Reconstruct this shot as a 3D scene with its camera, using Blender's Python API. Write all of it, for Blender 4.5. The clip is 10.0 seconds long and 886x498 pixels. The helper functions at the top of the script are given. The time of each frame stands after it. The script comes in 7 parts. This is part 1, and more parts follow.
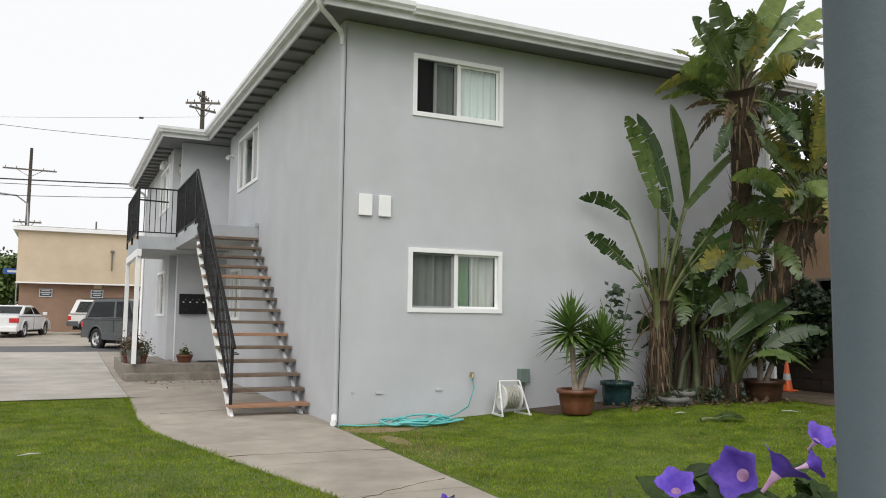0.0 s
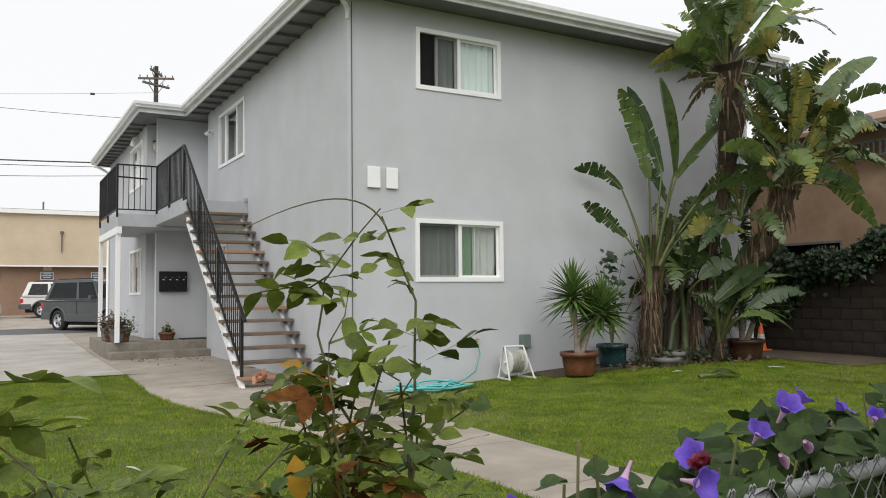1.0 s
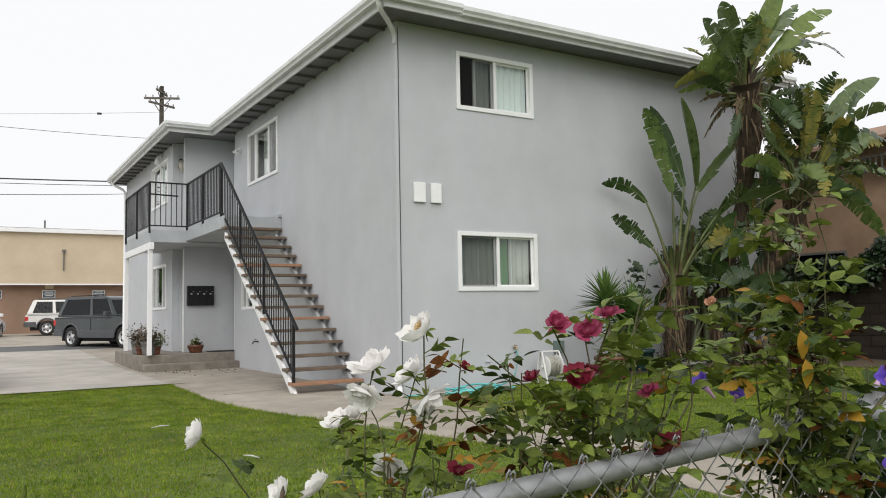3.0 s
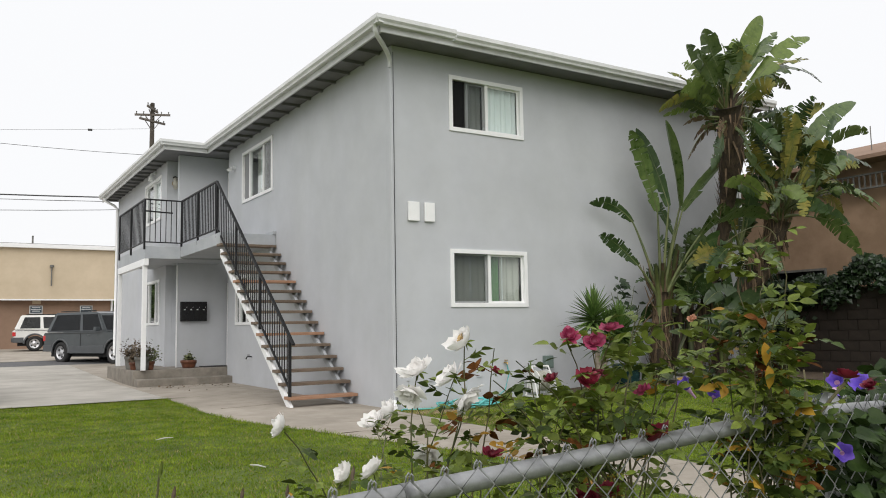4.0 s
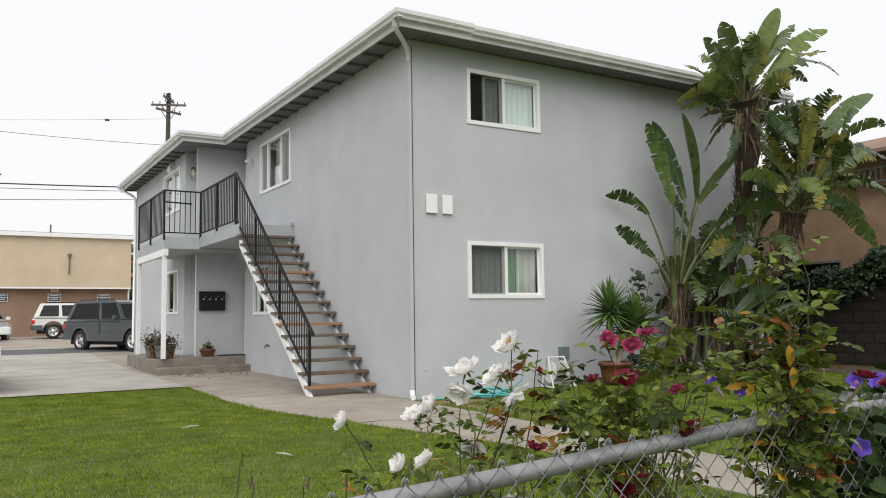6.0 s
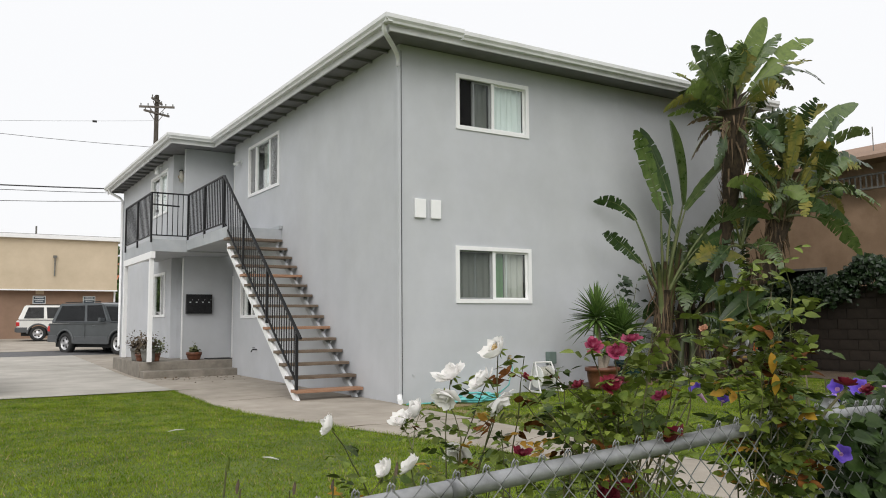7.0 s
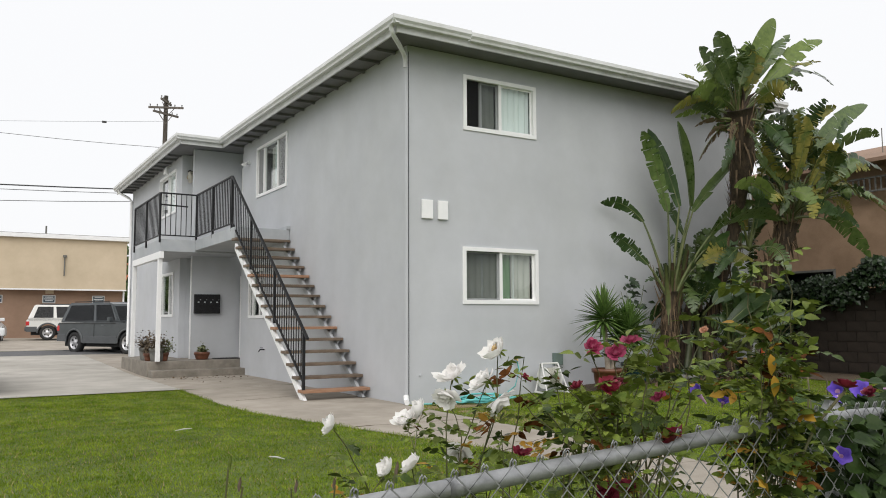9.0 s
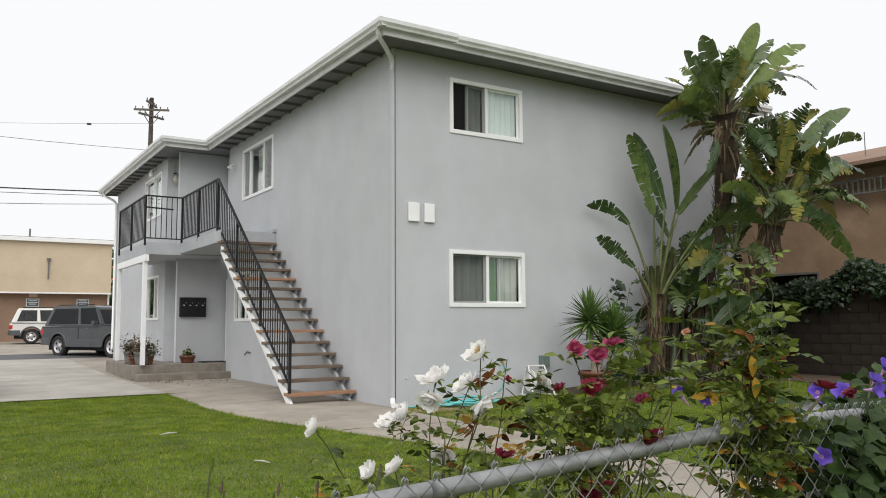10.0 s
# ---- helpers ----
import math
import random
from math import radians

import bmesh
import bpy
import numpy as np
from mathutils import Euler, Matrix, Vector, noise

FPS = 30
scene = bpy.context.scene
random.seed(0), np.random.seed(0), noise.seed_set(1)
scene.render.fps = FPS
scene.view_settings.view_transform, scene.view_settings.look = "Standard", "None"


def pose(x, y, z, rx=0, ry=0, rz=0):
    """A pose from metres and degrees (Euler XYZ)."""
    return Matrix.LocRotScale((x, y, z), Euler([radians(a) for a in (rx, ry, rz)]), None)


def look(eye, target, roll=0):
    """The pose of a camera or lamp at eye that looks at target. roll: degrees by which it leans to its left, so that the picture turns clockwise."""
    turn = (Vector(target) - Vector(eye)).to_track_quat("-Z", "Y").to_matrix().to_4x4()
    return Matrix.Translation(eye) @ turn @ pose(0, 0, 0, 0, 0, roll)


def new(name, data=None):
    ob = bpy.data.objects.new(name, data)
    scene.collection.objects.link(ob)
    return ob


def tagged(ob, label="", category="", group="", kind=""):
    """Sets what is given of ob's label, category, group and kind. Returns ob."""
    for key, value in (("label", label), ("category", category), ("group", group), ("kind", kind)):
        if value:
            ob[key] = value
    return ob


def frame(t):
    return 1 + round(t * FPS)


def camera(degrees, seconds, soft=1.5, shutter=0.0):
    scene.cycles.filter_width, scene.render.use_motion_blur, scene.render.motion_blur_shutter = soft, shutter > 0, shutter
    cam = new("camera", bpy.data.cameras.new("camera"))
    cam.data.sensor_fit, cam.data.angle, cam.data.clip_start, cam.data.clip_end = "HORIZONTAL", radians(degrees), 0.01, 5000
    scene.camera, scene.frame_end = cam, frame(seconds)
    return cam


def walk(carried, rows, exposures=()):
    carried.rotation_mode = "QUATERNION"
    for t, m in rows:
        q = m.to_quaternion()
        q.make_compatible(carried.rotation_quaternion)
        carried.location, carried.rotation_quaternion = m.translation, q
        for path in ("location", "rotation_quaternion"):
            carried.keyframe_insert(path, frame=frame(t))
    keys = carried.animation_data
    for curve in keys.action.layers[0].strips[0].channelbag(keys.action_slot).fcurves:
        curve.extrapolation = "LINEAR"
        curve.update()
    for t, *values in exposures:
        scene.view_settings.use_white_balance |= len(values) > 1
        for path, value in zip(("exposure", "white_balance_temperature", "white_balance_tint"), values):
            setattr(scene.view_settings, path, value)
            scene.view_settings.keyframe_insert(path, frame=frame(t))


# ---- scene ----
cam = camera(58.7, 10.0, soft=1.0)
PATH = [
    (0, (-3.315, -10.135, 1.431), (-2.454, -8.338, 1.606), 0.7),
    (0.5, (-3.787, -10.003, 1.396), (-2.855, -8.242, 1.565), 0.2),
    (1, (-4.253, -9.961, 1.325), (-3.26, -8.229, 1.44), -0.6),
    (1.5, (-4.6, -9.827, 1.222), (-3.667, -8.059, 1.286), -0.8),
    (2, (-4.897, -9.783, 1.212), (-3.907, -8.045, 1.267), -0.4),
    (2.5, (-5.136, -9.854, 1.179), (-4.021, -8.197, 1.272), -0.9),
    (3, (-5.324, -10.081, 1.204), (-4.296, -8.373, 1.362), -1.1),
    (3.2, (-5.415, -10.166, 1.195), (-4.356, -8.479, 1.381), -1.0),
    (4.3, (-5.633, -10.332, 1.207), (-4.577, -8.643, 1.405), -1.0),
    (4.5, (-5.661, -10.322, 1.208), (-4.622, -8.623, 1.393), -0.9),
    (5, (-5.712, -10.364, 1.224), (-4.664, -8.664, 1.33), -0.9),
    (5.5, (-5.738, -10.391, 1.235), (-4.715, -8.679, 1.387), -0.8),
    (7, (-5.757, -10.419, 1.244), (-4.7, -8.731, 1.424), -0.5),
    (7.5, (-5.754, -10.42, 1.243), (-4.698, -8.731, 1.423), -0.4),
    (8, (-5.756, -10.428, 1.247), (-4.736, -8.717, 1.424), -0.4),
    (8.5, (-5.755, -10.441, 1.246), (-4.731, -8.733, 1.425), -0.3),
    (9, (-5.752, -10.444, 1.244), (-4.712, -8.745, 1.426), -0.3),
    (9.5, (-5.747, -10.445, 1.243), (-4.705, -8.748, 1.429), -0.3),
    (10, (-5.745, -10.452, 1.243), (-4.678, -8.771, 1.432), -0.4),
]
walk(cam, [(t, look(eye, target, roll)) for t, eye, target, roll in PATH], [(0.0, -0.07), (10.0, -0.07)])

# ---- world and sun: bright overcast ----
world = bpy.data.worlds.new("overcast")
scene.world = world
world.use_nodes = True
wn = world.node_tree
wn.nodes.clear()
w_out = wn.nodes.new("ShaderNodeOutputWorld")
w_bg = wn.nodes.new("ShaderNodeBackground")
w_sky = wn.nodes.new("ShaderNodeTexSky")
w_sky.sky_type = "NISHITA"
w_sky.sun_disc = False
w_sky.sun_elevation = radians(44)
w_sky.sun_rotation = radians(215)
w_sky.dust_density = 6.0
w_mul = wn.nodes.new("ShaderNodeMixRGB")
w_mul.blend_type = "MIX"
w_mul.inputs[0].default_value = 0.93
w_mul.inputs[2].default_value = (10.7, 10.75, 10.9, 1)
wn.links.new(w_sky.outputs[0], w_mul.inputs[1])
wn.links.new(w_mul.outputs[0], w_bg.inputs[0])
w_bg.inputs[1].default_value = 0.1
wn.links.new(w_bg.outputs[0], w_out.inputs[0])
sun_data = bpy.data.lights.new("sun", "SUN")
sun_data.energy, sun_data.angle, sun_data.color = 1.75, radians(60), (1.0, 0.97, 0.93)
sun = new("sun", sun_data)
sun.matrix_world = look((-5.5, -8.2, 9.5), (0, 0, 0))


# ---- materials ----
def mat(name, c1, c2, rough=0.7, scale=6.0, bump=0.15, bscale=80.0, metal=0.0, stain=0.0, stain_scale=0.6, vary=0.0, island=0.0, spec=0.5, stretch=(1, 1, 1), depth=0.01, sss=0.0):
    m = bpy.data.materials.new(name)
    m.use_nodes = True
    nt = m.node_tree
    bsdf = nt.nodes["Principled BSDF"]
    tc = nt.nodes.new("ShaderNodeTexCoord")
    mp = nt.nodes.new("ShaderNodeMapping")
    mp.inputs["Scale"].default_value = stretch
    nt.links.new(tc.outputs["Object"], mp.inputs[0])

    def tex(s, detail=6.0, r=0.6):
        n = nt.nodes.new("ShaderNodeTexNoise")
        n.inputs["Scale"].default_value = s
        n.inputs["Detail"].default_value = detail
        n.inputs["Roughness"].default_value = r
        nt.links.new(mp.outputs[0], n.inputs["Vector"])
        return n

    a = tex(scale)
    ramp = nt.nodes.new("ShaderNodeValToRGB")
    ramp.color_ramp.elements[0].position, ramp.color_ramp.elements[1].position = 0.32, 0.68
    ramp.color_ramp.elements[0].color, ramp.color_ramp.elements[1].color = (*c1, 1), (*c2, 1)
    nt.links.new(a.outputs[0], ramp.inputs[0])
    col = ramp.outputs[0]
    if stain:
        b = tex(stain_scale, 5.0, 0.65)
        r2 = nt.nodes.new("ShaderNodeValToRGB")
        r2.color_ramp.elements[0].position, r2.color_ramp.elements[1].position = 0.35, 0.62
        lo = 1 - stain
        r2.color_ramp.elements[0].color, r2.color_ramp.elements[1].color = (lo, lo, lo * 0.98, 1), (1, 1, 1, 1)
        nt.links.new(b.outputs[0], r2.inputs[0])
        mx = nt.nodes.new("ShaderNodeMixRGB")
        mx.blend_type = "MULTIPLY"
        mx.inputs[0].default_value = 1
        nt.links.new(col, mx.inputs[1])
        nt.links.new(r2.outputs[0], mx.inputs[2])
        col = mx.outputs[0]
    if vary or island:
        if island:
            src = nt.nodes.new("ShaderNodeNewGeometry").outputs["Random Per Island"]
        else:
            src = nt.nodes.new("ShaderNodeObjectInfo").outputs["Random"]
        k = vary or island
        mr = nt.nodes.new("ShaderNodeMapRange")
        mr.inputs["To Min"].default_value, mr.inputs["To Max"].default_value = 1 - k, 1 + k
        nt.links.new(src, mr.inputs[0])
        mx = nt.nodes.new("ShaderNodeVectorMath")
        mx.operation = "SCALE"
        nt.links.new(col, mx.inputs[0])
        nt.links.new(mr.outputs[0], mx.inputs["Scale"])
        col = mx.outputs[0]
    nt.links.new(col, bsdf.inputs["Base Color"])
    bsdf.inputs["Metallic"].default_value = metal
    bsdf.inputs["Specular IOR Level"].default_value = spec
    rr = nt.nodes.new("ShaderNodeMapRange")
    rr.inputs["To Min"].default_value, rr.inputs["To Max"].default_value = max(rough - 0.12, 0.02), min(rough + 0.12, 1)
    nt.links.new(a.outputs[0], rr.inputs[0])
    nt.links.new(rr.outputs[0], bsdf.inputs["Roughness"])
    if bump:
        f = tex(bscale, 4.0)
        bp = nt.nodes.new("ShaderNodeBump")
        bp.inputs["Strength"].default_value = bump
        bp.inputs["Distance"].default_value = depth
        nt.links.new(f.outputs[0], bp.inputs["Height"])
        nt.links.new(bp.outputs[0], bsdf.inputs["Normal"])
    if sss:
        tr = nt.nodes.new("ShaderNodeBsdfTranslucent")
        nt.links.new(col, tr.inputs[0])
        ms = nt.nodes.new("ShaderNodeMixShader")
        ms.inputs[0].default_value = sss
        nt.links.new(bsdf.outputs[0], ms.inputs[1])
        nt.links.new(tr.outputs[0], ms.inputs[2])
        nt.links.new(ms.outputs[0], nt.nodes["Material Output"].inputs[0])
    return m


def glass_mat(name, tint, gloss=0.06, rough=0.02):
    m = bpy.data.materials.new(name)
    m.use_nodes = True
    nt = m.node_tree
    nt.nodes.clear()
    out = nt.nodes.new("ShaderNodeOutputMaterial")
    tr = nt.nodes.new("ShaderNodeBsdfTransparent")
    tr.inputs[0].default_value = (*tint, 1)
    gl = nt.nodes.new("ShaderNodeBsdfGlossy")
    gl.inputs["Roughness"].default_value = rough
    lw = nt.nodes.new("ShaderNodeLayerWeight")
    lw.inputs[0].default_value = 0.5
    fr = nt.nodes.new("ShaderNodeMath")
    fr.operation = "POWER"
    fr.inputs[1].default_value = 4.0
    nt.links.new(lw.outputs["Facing"], fr.inputs[0])
    ad = nt.nodes.new("ShaderNodeMath")
    ad.inputs[1].default_value = gloss
    nt.links.new(fr.outputs[0], ad.inputs[0])
    mx = nt.nodes.new("ShaderNodeMixShader")
    nt.links.new(ad.outputs[0], mx.inputs[0])
    nt.links.new(tr.outputs[0], mx.inputs[1])
    nt.links.new(gl.outputs[0], mx.inputs[2])
    nt.links.new(mx.outputs[0], out.inputs[0])
    return m


STUCCO = mat("grey_stucco", (0.485, 0.50, 0.53), (0.54, 0.555, 0.585), 0.85, 1.3, 0.35, 140, stain=0.07, stain_scale=0.5, depth=0.004)
# Soffit and rafter grey, darkened to carry the shade under the eaves.
SOFFIT = mat("soffit_shade_grey", (0.15, 0.15, 0.152), (0.19, 0.19, 0.192), 0.8, 4, 0.1, 60)
TRIM = mat("white_trim", (0.80, 0.81, 0.81), (0.86, 0.86, 0.86), 0.45, 5, 0.05, 60)
FASCIA = mat("fascia_paint", (0.58, 0.585, 0.59), (0.66, 0.665, 0.67), 0.55, 3, 0.08, 40, stain=0.15, stain_scale=2)
GUTTER = mat("gutter_paint", (0.66, 0.67, 0.67), (0.74, 0.75, 0.75), 0.4, 3, 0.05, 40, stain=0.12, stain_scale=2)
DECKPAINT = mat("deck_paint", (0.38, 0.40, 0.43), (0.45, 0.47, 0.49), 0.7, 3, 0.15, 60, stain=0.1)
ROOFING = mat("roofing", (0.16, 0.15, 0.15), (0.24, 0.23, 0.22), 0.95, 25, 0.5, 120)
DRIVE = mat("pale_concrete", (0.40, 0.375, 0.335), (0.52, 0.49, 0.445), 0.9, 1.6, 0.3, 150, stain=0.28, stain_scale=0.35, depth=0.004)
BEDSOIL = mat("damp_soil", (0.075, 0.052, 0.034), (0.14, 0.10, 0.066), 0.95, 12, 0.6, 80, stain=0.3, stain_scale=2)
CONCRETE = mat("concrete", (0.31, 0.272, 0.226), (0.42, 0.374, 0.318), 0.9, 2.2, 0.3, 150, stain=0.22, stain_scale=0.45, depth=0.004)
STEPCON = mat("step_concrete", (0.19, 0.17, 0.143), (0.30, 0.27, 0.23), 0.9, 5, 0.3, 120, stain=0.25, stain_scale=1.5, depth=0.004)
ASPHALT = mat("asphalt", (0.09, 0.09, 0.095), (0.14, 0.14, 0.145), 0.9, 8, 0.4, 160, stain=0.2, stain_scale=0.4)
SOIL = mat("lawn_soil", (0.062, 0.105, 0.012), (0.125, 0.16, 0.026), 0.95, 14, 0.6, 90, stain=0.35, stain_scale=0.7)
DIRT = mat("bare_dirt", (0.24, 0.175, 0.10), (0.36, 0.27, 0.165), 0.95, 12, 0.6, 80, stain=0.3, stain_scale=2)
TREADWOOD = mat("weathered_wood", (0.105, 0.078, 0.056), (0.205, 0.153, 0.11), 0.8, 9, 0.3, 60, vary=0.18, stretch=(0.6, 6, 6))
REDWOOD = mat("redwood", (0.30, 0.155, 0.09), (0.40, 0.235, 0.145), 0.7, 9, 0.3, 60, vary=0.1, stretch=(0.6, 6, 6))
IRON = mat("black_iron", (0.008, 0.008, 0.009), (0.02, 0.02, 0.022), 0.5, 20, 0.1, 90, spec=0.25)
GALV = mat("galvanised_steel", (0.30, 0.305, 0.315), (0.44, 0.445, 0.455), 0.5, 18, 0.1, 120, metal=0.65, stain=0.25, stain_scale=6)
POSTPAINT = mat("post_paint", (0.06, 0.085, 0.10), (0.08, 0.105, 0.12), 0.6, 6, 0.1, 60)
GLASS = glass_mat("window_glass", (0.92, 0.95, 0.94), 0.055)
SCREEN = glass_mat("insect_screen", (0.70, 0.71, 0.71), 0.012, 0.6)
CURTAIN = mat("curtain", (0.50, 0.49, 0.45), (0.60, 0.59, 0.55), 0.9, 4, 0.1, 200)
SHEER = mat("sheer_curtain", (0.78, 0.84, 0.83), (0.86, 0.90, 0.89), 0.9, 4, 0.1, 200)
GREENCURT = mat("green_curtain", (0.10, 0.22, 0.09), (0.17, 0.30, 0.14), 0.9, 4, 0.1, 200)
# Room surfaces coloured dark to stand for the unlit interior.
DARKIN = mat("dim_interior", (0.055, 0.058, 0.056), (0.08, 0.082, 0.08), 0.9, 2, 0.05, 40)
BEIGE = mat("beige_stucco", (0.56, 0.46, 0.33), (0.62, 0.515, 0.38), 0.9, 1.5, 0.3, 60, stain=0.1, stain_scale=0.4)
BROWN = mat("brown_stucco", (0.255, 0.165, 0.115), (0.31, 0.205, 0.145), 0.9, 1.5, 0.3, 60, stain=0.15, stain_scale=0.5)
TANWALL = mat("tan_stucco", (0.33, 0.215, 0.135), (0.41, 0.275, 0.18), 0.9, 2, 0.3, 60, stain=0.2, stain_scale=0.5)
# Near-black base holds the deep shade the ivy throws on the blocks.
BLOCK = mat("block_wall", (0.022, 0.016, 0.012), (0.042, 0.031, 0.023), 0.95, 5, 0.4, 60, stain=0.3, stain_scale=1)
TERRA = mat("terracotta", (0.115, 0.042, 0.022), (0.19, 0.072, 0.038), 0.35, 10, 0.15, 80, stain=0.3, stain_scale=4)
TEAL = mat("teal_glaze", (0.010, 0.034, 0.036), (0.018, 0.052, 0.054), 0.25, 8, 0.1, 50)
BROWNPOT = mat("brown_glaze", (0.045, 0.022, 0.015), (0.08, 0.038, 0.022), 0.35, 8, 0.1, 50)
GREYPOT = mat("grey_pot", (0.12, 0.12, 0.11), (0.19, 0.185, 0.17), 0.8, 8, 0.2, 60)
HOSE = mat("aqua_hose", (0.10, 0.42, 0.42), (0.15, 0.52, 0.50), 0.4, 10, 0, 10)
PLASTIC = mat("white_plastic", (0.68, 0.68, 0.66), (0.76, 0.76, 0.74), 0.45, 5, 0.05, 60)
GREYHOSE = mat("cream_hose", (0.33, 0.33, 0.28), (0.45, 0.44, 0.38), 0.5, 5, 0, 60)
UTIL = mat("utility_green", (0.12, 0.17, 0.15), (0.16, 0.21, 0.19), 0.6, 5, 0.05, 60)
ORANGE = mat("orange_plastic", (0.75, 0.13, 0.03), (0.85, 0.18, 0.05), 0.5, 5, 0.05, 60)
BRASS = mat("aged_brass", (0.35, 0.24, 0.10), (0.48, 0.34, 0.15), 0.35, 8, 0.05, 60, metal=0.9)
LAMPGLASS = mat("lamp_glass", (0.55, 0.52, 0.45), (0.65, 0.62, 0.55), 0.25, 8, 0.0, 60)
CARWHITE = mat("white_car_paint", (0.72, 0.73, 0.74), (0.78, 0.79, 0.80), 0.2, 2, 0, 10)
CARSILVER = mat("pearl_car_paint", (0.66, 0.655, 0.63), (0.72, 0.715, 0.69), 0.25, 2, 0, 10)
CARGREY = mat("grey_car_paint", (0.052, 0.06, 0.064), (0.066, 0.075, 0.08), 0.2, 2, 0, 10)
CLAD = mat("grey_cladding", (0.06, 0.066, 0.07), (0.085, 0.09, 0.095), 0.5, 3, 0.05, 60)
RUBBER = mat("tyre_rubber", (0.014, 0.014, 0.014), (0.025, 0.025, 0.025), 0.8, 10, 0.1, 60)
ALLOY = mat("alloy", (0.50, 0.50, 0.51), (0.60, 0.60, 0.61), 0.35, 5, 0, 60, metal=0.7)
CARGLASS = mat("dark_car_glass", (0.008, 0.010, 0.012), (0.014, 0.016, 0.018), 0.05, 2, 0, 10, spec=0.4)
TAILLIGHT = mat("red_lens", (0.45, 0.02, 0.02), (0.55, 0.03, 0.03), 0.2, 5, 0, 10)
HEADLIGHT = mat("clear_lens", (0.35, 0.36, 0.37), (0.55, 0.56, 0.57), 0.1, 30, 0, 10)
SIGNDARK = mat("sign_dark", (0.03, 0.05, 0.07), (0.05, 0.07, 0.09), 0.5, 5, 0, 10)
SIGNLIGHT = mat("sign_light", (0.55, 0.58, 0.58), (0.65, 0.68, 0.68), 0.5, 5, 0, 10)
SIGNBLUE = mat("sign_blue", (0.02, 0.08, 0.35), (0.03, 0.10, 0.42), 0.5, 5, 0, 10)
POLEWOOD = mat("pole_wood", (0.10, 0.085, 0.075), (0.17, 0.15, 0.13), 0.9, 6, 0.3, 30, stretch=(4, 4, 0.5))
WIRE = mat("cable", (0.03, 0.03, 0.03), (0.05, 0.05, 0.05), 0.6, 5, 0, 10)
CLAYTILE = mat("clay_tile", (0.42, 0.13, 0.06), (0.52, 0.19, 0.09), 0.8, 8, 0.2, 30)
DARKTREE = mat("far_foliage", (0.05, 0.09, 0.02), (0.12, 0.18, 0.05), 0.7, 5, 0.2, 30, island=0.3)


# ---- mesh helpers ----
def part(name, bm, material, parent=None, label="", smooth=False):
    me = bpy.data.meshes.new(name)
    bm.to_mesh(me)
    bm.free()
    me.materials.append(material)
    if smooth:
        for p in me.polygons:
            p.use_smooth = True
    ob = new(name, me)
    if parent:
        ob.parent = parent
    if label:
        ob["label"] = label
    return ob


def mesh_part(name, verts, faces, material, parent=None, label="", smooth=False):
    me = bpy.data.meshes.new(name)
    me.from_pydata(verts, [], faces)
    me.materials.append(material)
    if smooth:
        me.polygons.foreach_set("use_smooth", [True] * len(me.polygons))
    me.update()
    ob = new(name, me)
    if parent:
        ob.parent = parent
    if label:
        ob["label"] = label
    return ob


def thing(name, label, category, group="", kind="", at=(0, 0, 0)):
    ob = new(name)
    ob.empty_display_size = 0.1
    ob.location = at
    return tagged(ob, label, category, group, kind)


def box(bm, x0, x1, y0, y1, z0, z1, bevel=0.0):
    r = bmesh.ops.create_cube(bm, size=1, matrix=Matrix.LocRotScale(((x0 + x1) / 2, (y0 + y1) / 2, (z0 + z1) / 2), None, (abs(x1 - x0), abs(y1 - y0), abs(z1 - z0))))
    if bevel:
        edges = {e for v in r["verts"] for e in v.link_edges}
        bmesh.ops.bevel(bm, geom=list(edges), offset=bevel, segments=2, affect="EDGES", profile=0.6)
    return bm


def boxm(x0, x1, y0, y1, z0, z1, bevel=0.0):
    return box(bmesh.new(), x0, x1, y0, y1, z0, z1, bevel)


def tube(bm, pts, radii, n=8, cap=True):
    """A tube along points, with a radius for each."""
    pts = [Vector(p) for p in pts]
    if not isinstance(radii, (list, tuple)):
        radii = [radii] * len(pts)
    rings = []
    up = Vector((0, 0, 1))
    for i, p in enumerate(pts):
        d = (pts[min(i + 1, len(pts) - 1)] - pts[max(i - 1, 0)])
        d = d.normalized() if d.length > 1e-9 else Vector((0, 0, 1))
        ref = up if abs(d.z) < 0.95 else Vector((1, 0, 0))
        a = d.cross(ref).normalized()
        b = d.cross(a).normalized()
        rings.append([bm.verts.new(p + (a * math.cos(2 * math.pi * k / n) + b * math.sin(2 * math.pi * k / n)) * radii[i]) for k in range(n)])
    for r0, r1 in zip(rings, rings[1:]):
        for k in range(n):
            bm.faces.new((r0[k], r0[(k + 1) % n], r1[(k + 1) % n], r1[k]))
    if cap:
        bm.faces.new(rings[0])
        bm.faces.new(rings[-1][::-1])
    return bm


def bar(p, q, w, h=None):
    """A square bar from p to q."""
    bm = bmesh.new()
    h = h or w
    p, q = Vector(p), Vector(q)
    d = (q - p).normalized()
    ref = Vector((0, 0, 1)) if abs(d.z) < 0.95 else Vector((1, 0, 0))
    a = d.cross(ref).normalized() * w / 2
    b = d.cross(a).normalized() * h / 2
    v = [bm.verts.new(c + s * a + t * b) for c in (p, q) for s, t in ((-1, -1), (1, -1), (1, 1), (-1, 1))]
    for f in ((3, 2, 1, 0), (4, 5, 6, 7), (0, 1, 5, 4), (1, 2, 6, 5), (2, 3, 7, 6), (3, 0, 4, 7)):
        bm.faces.new([v[i] for i in f])
    return bm


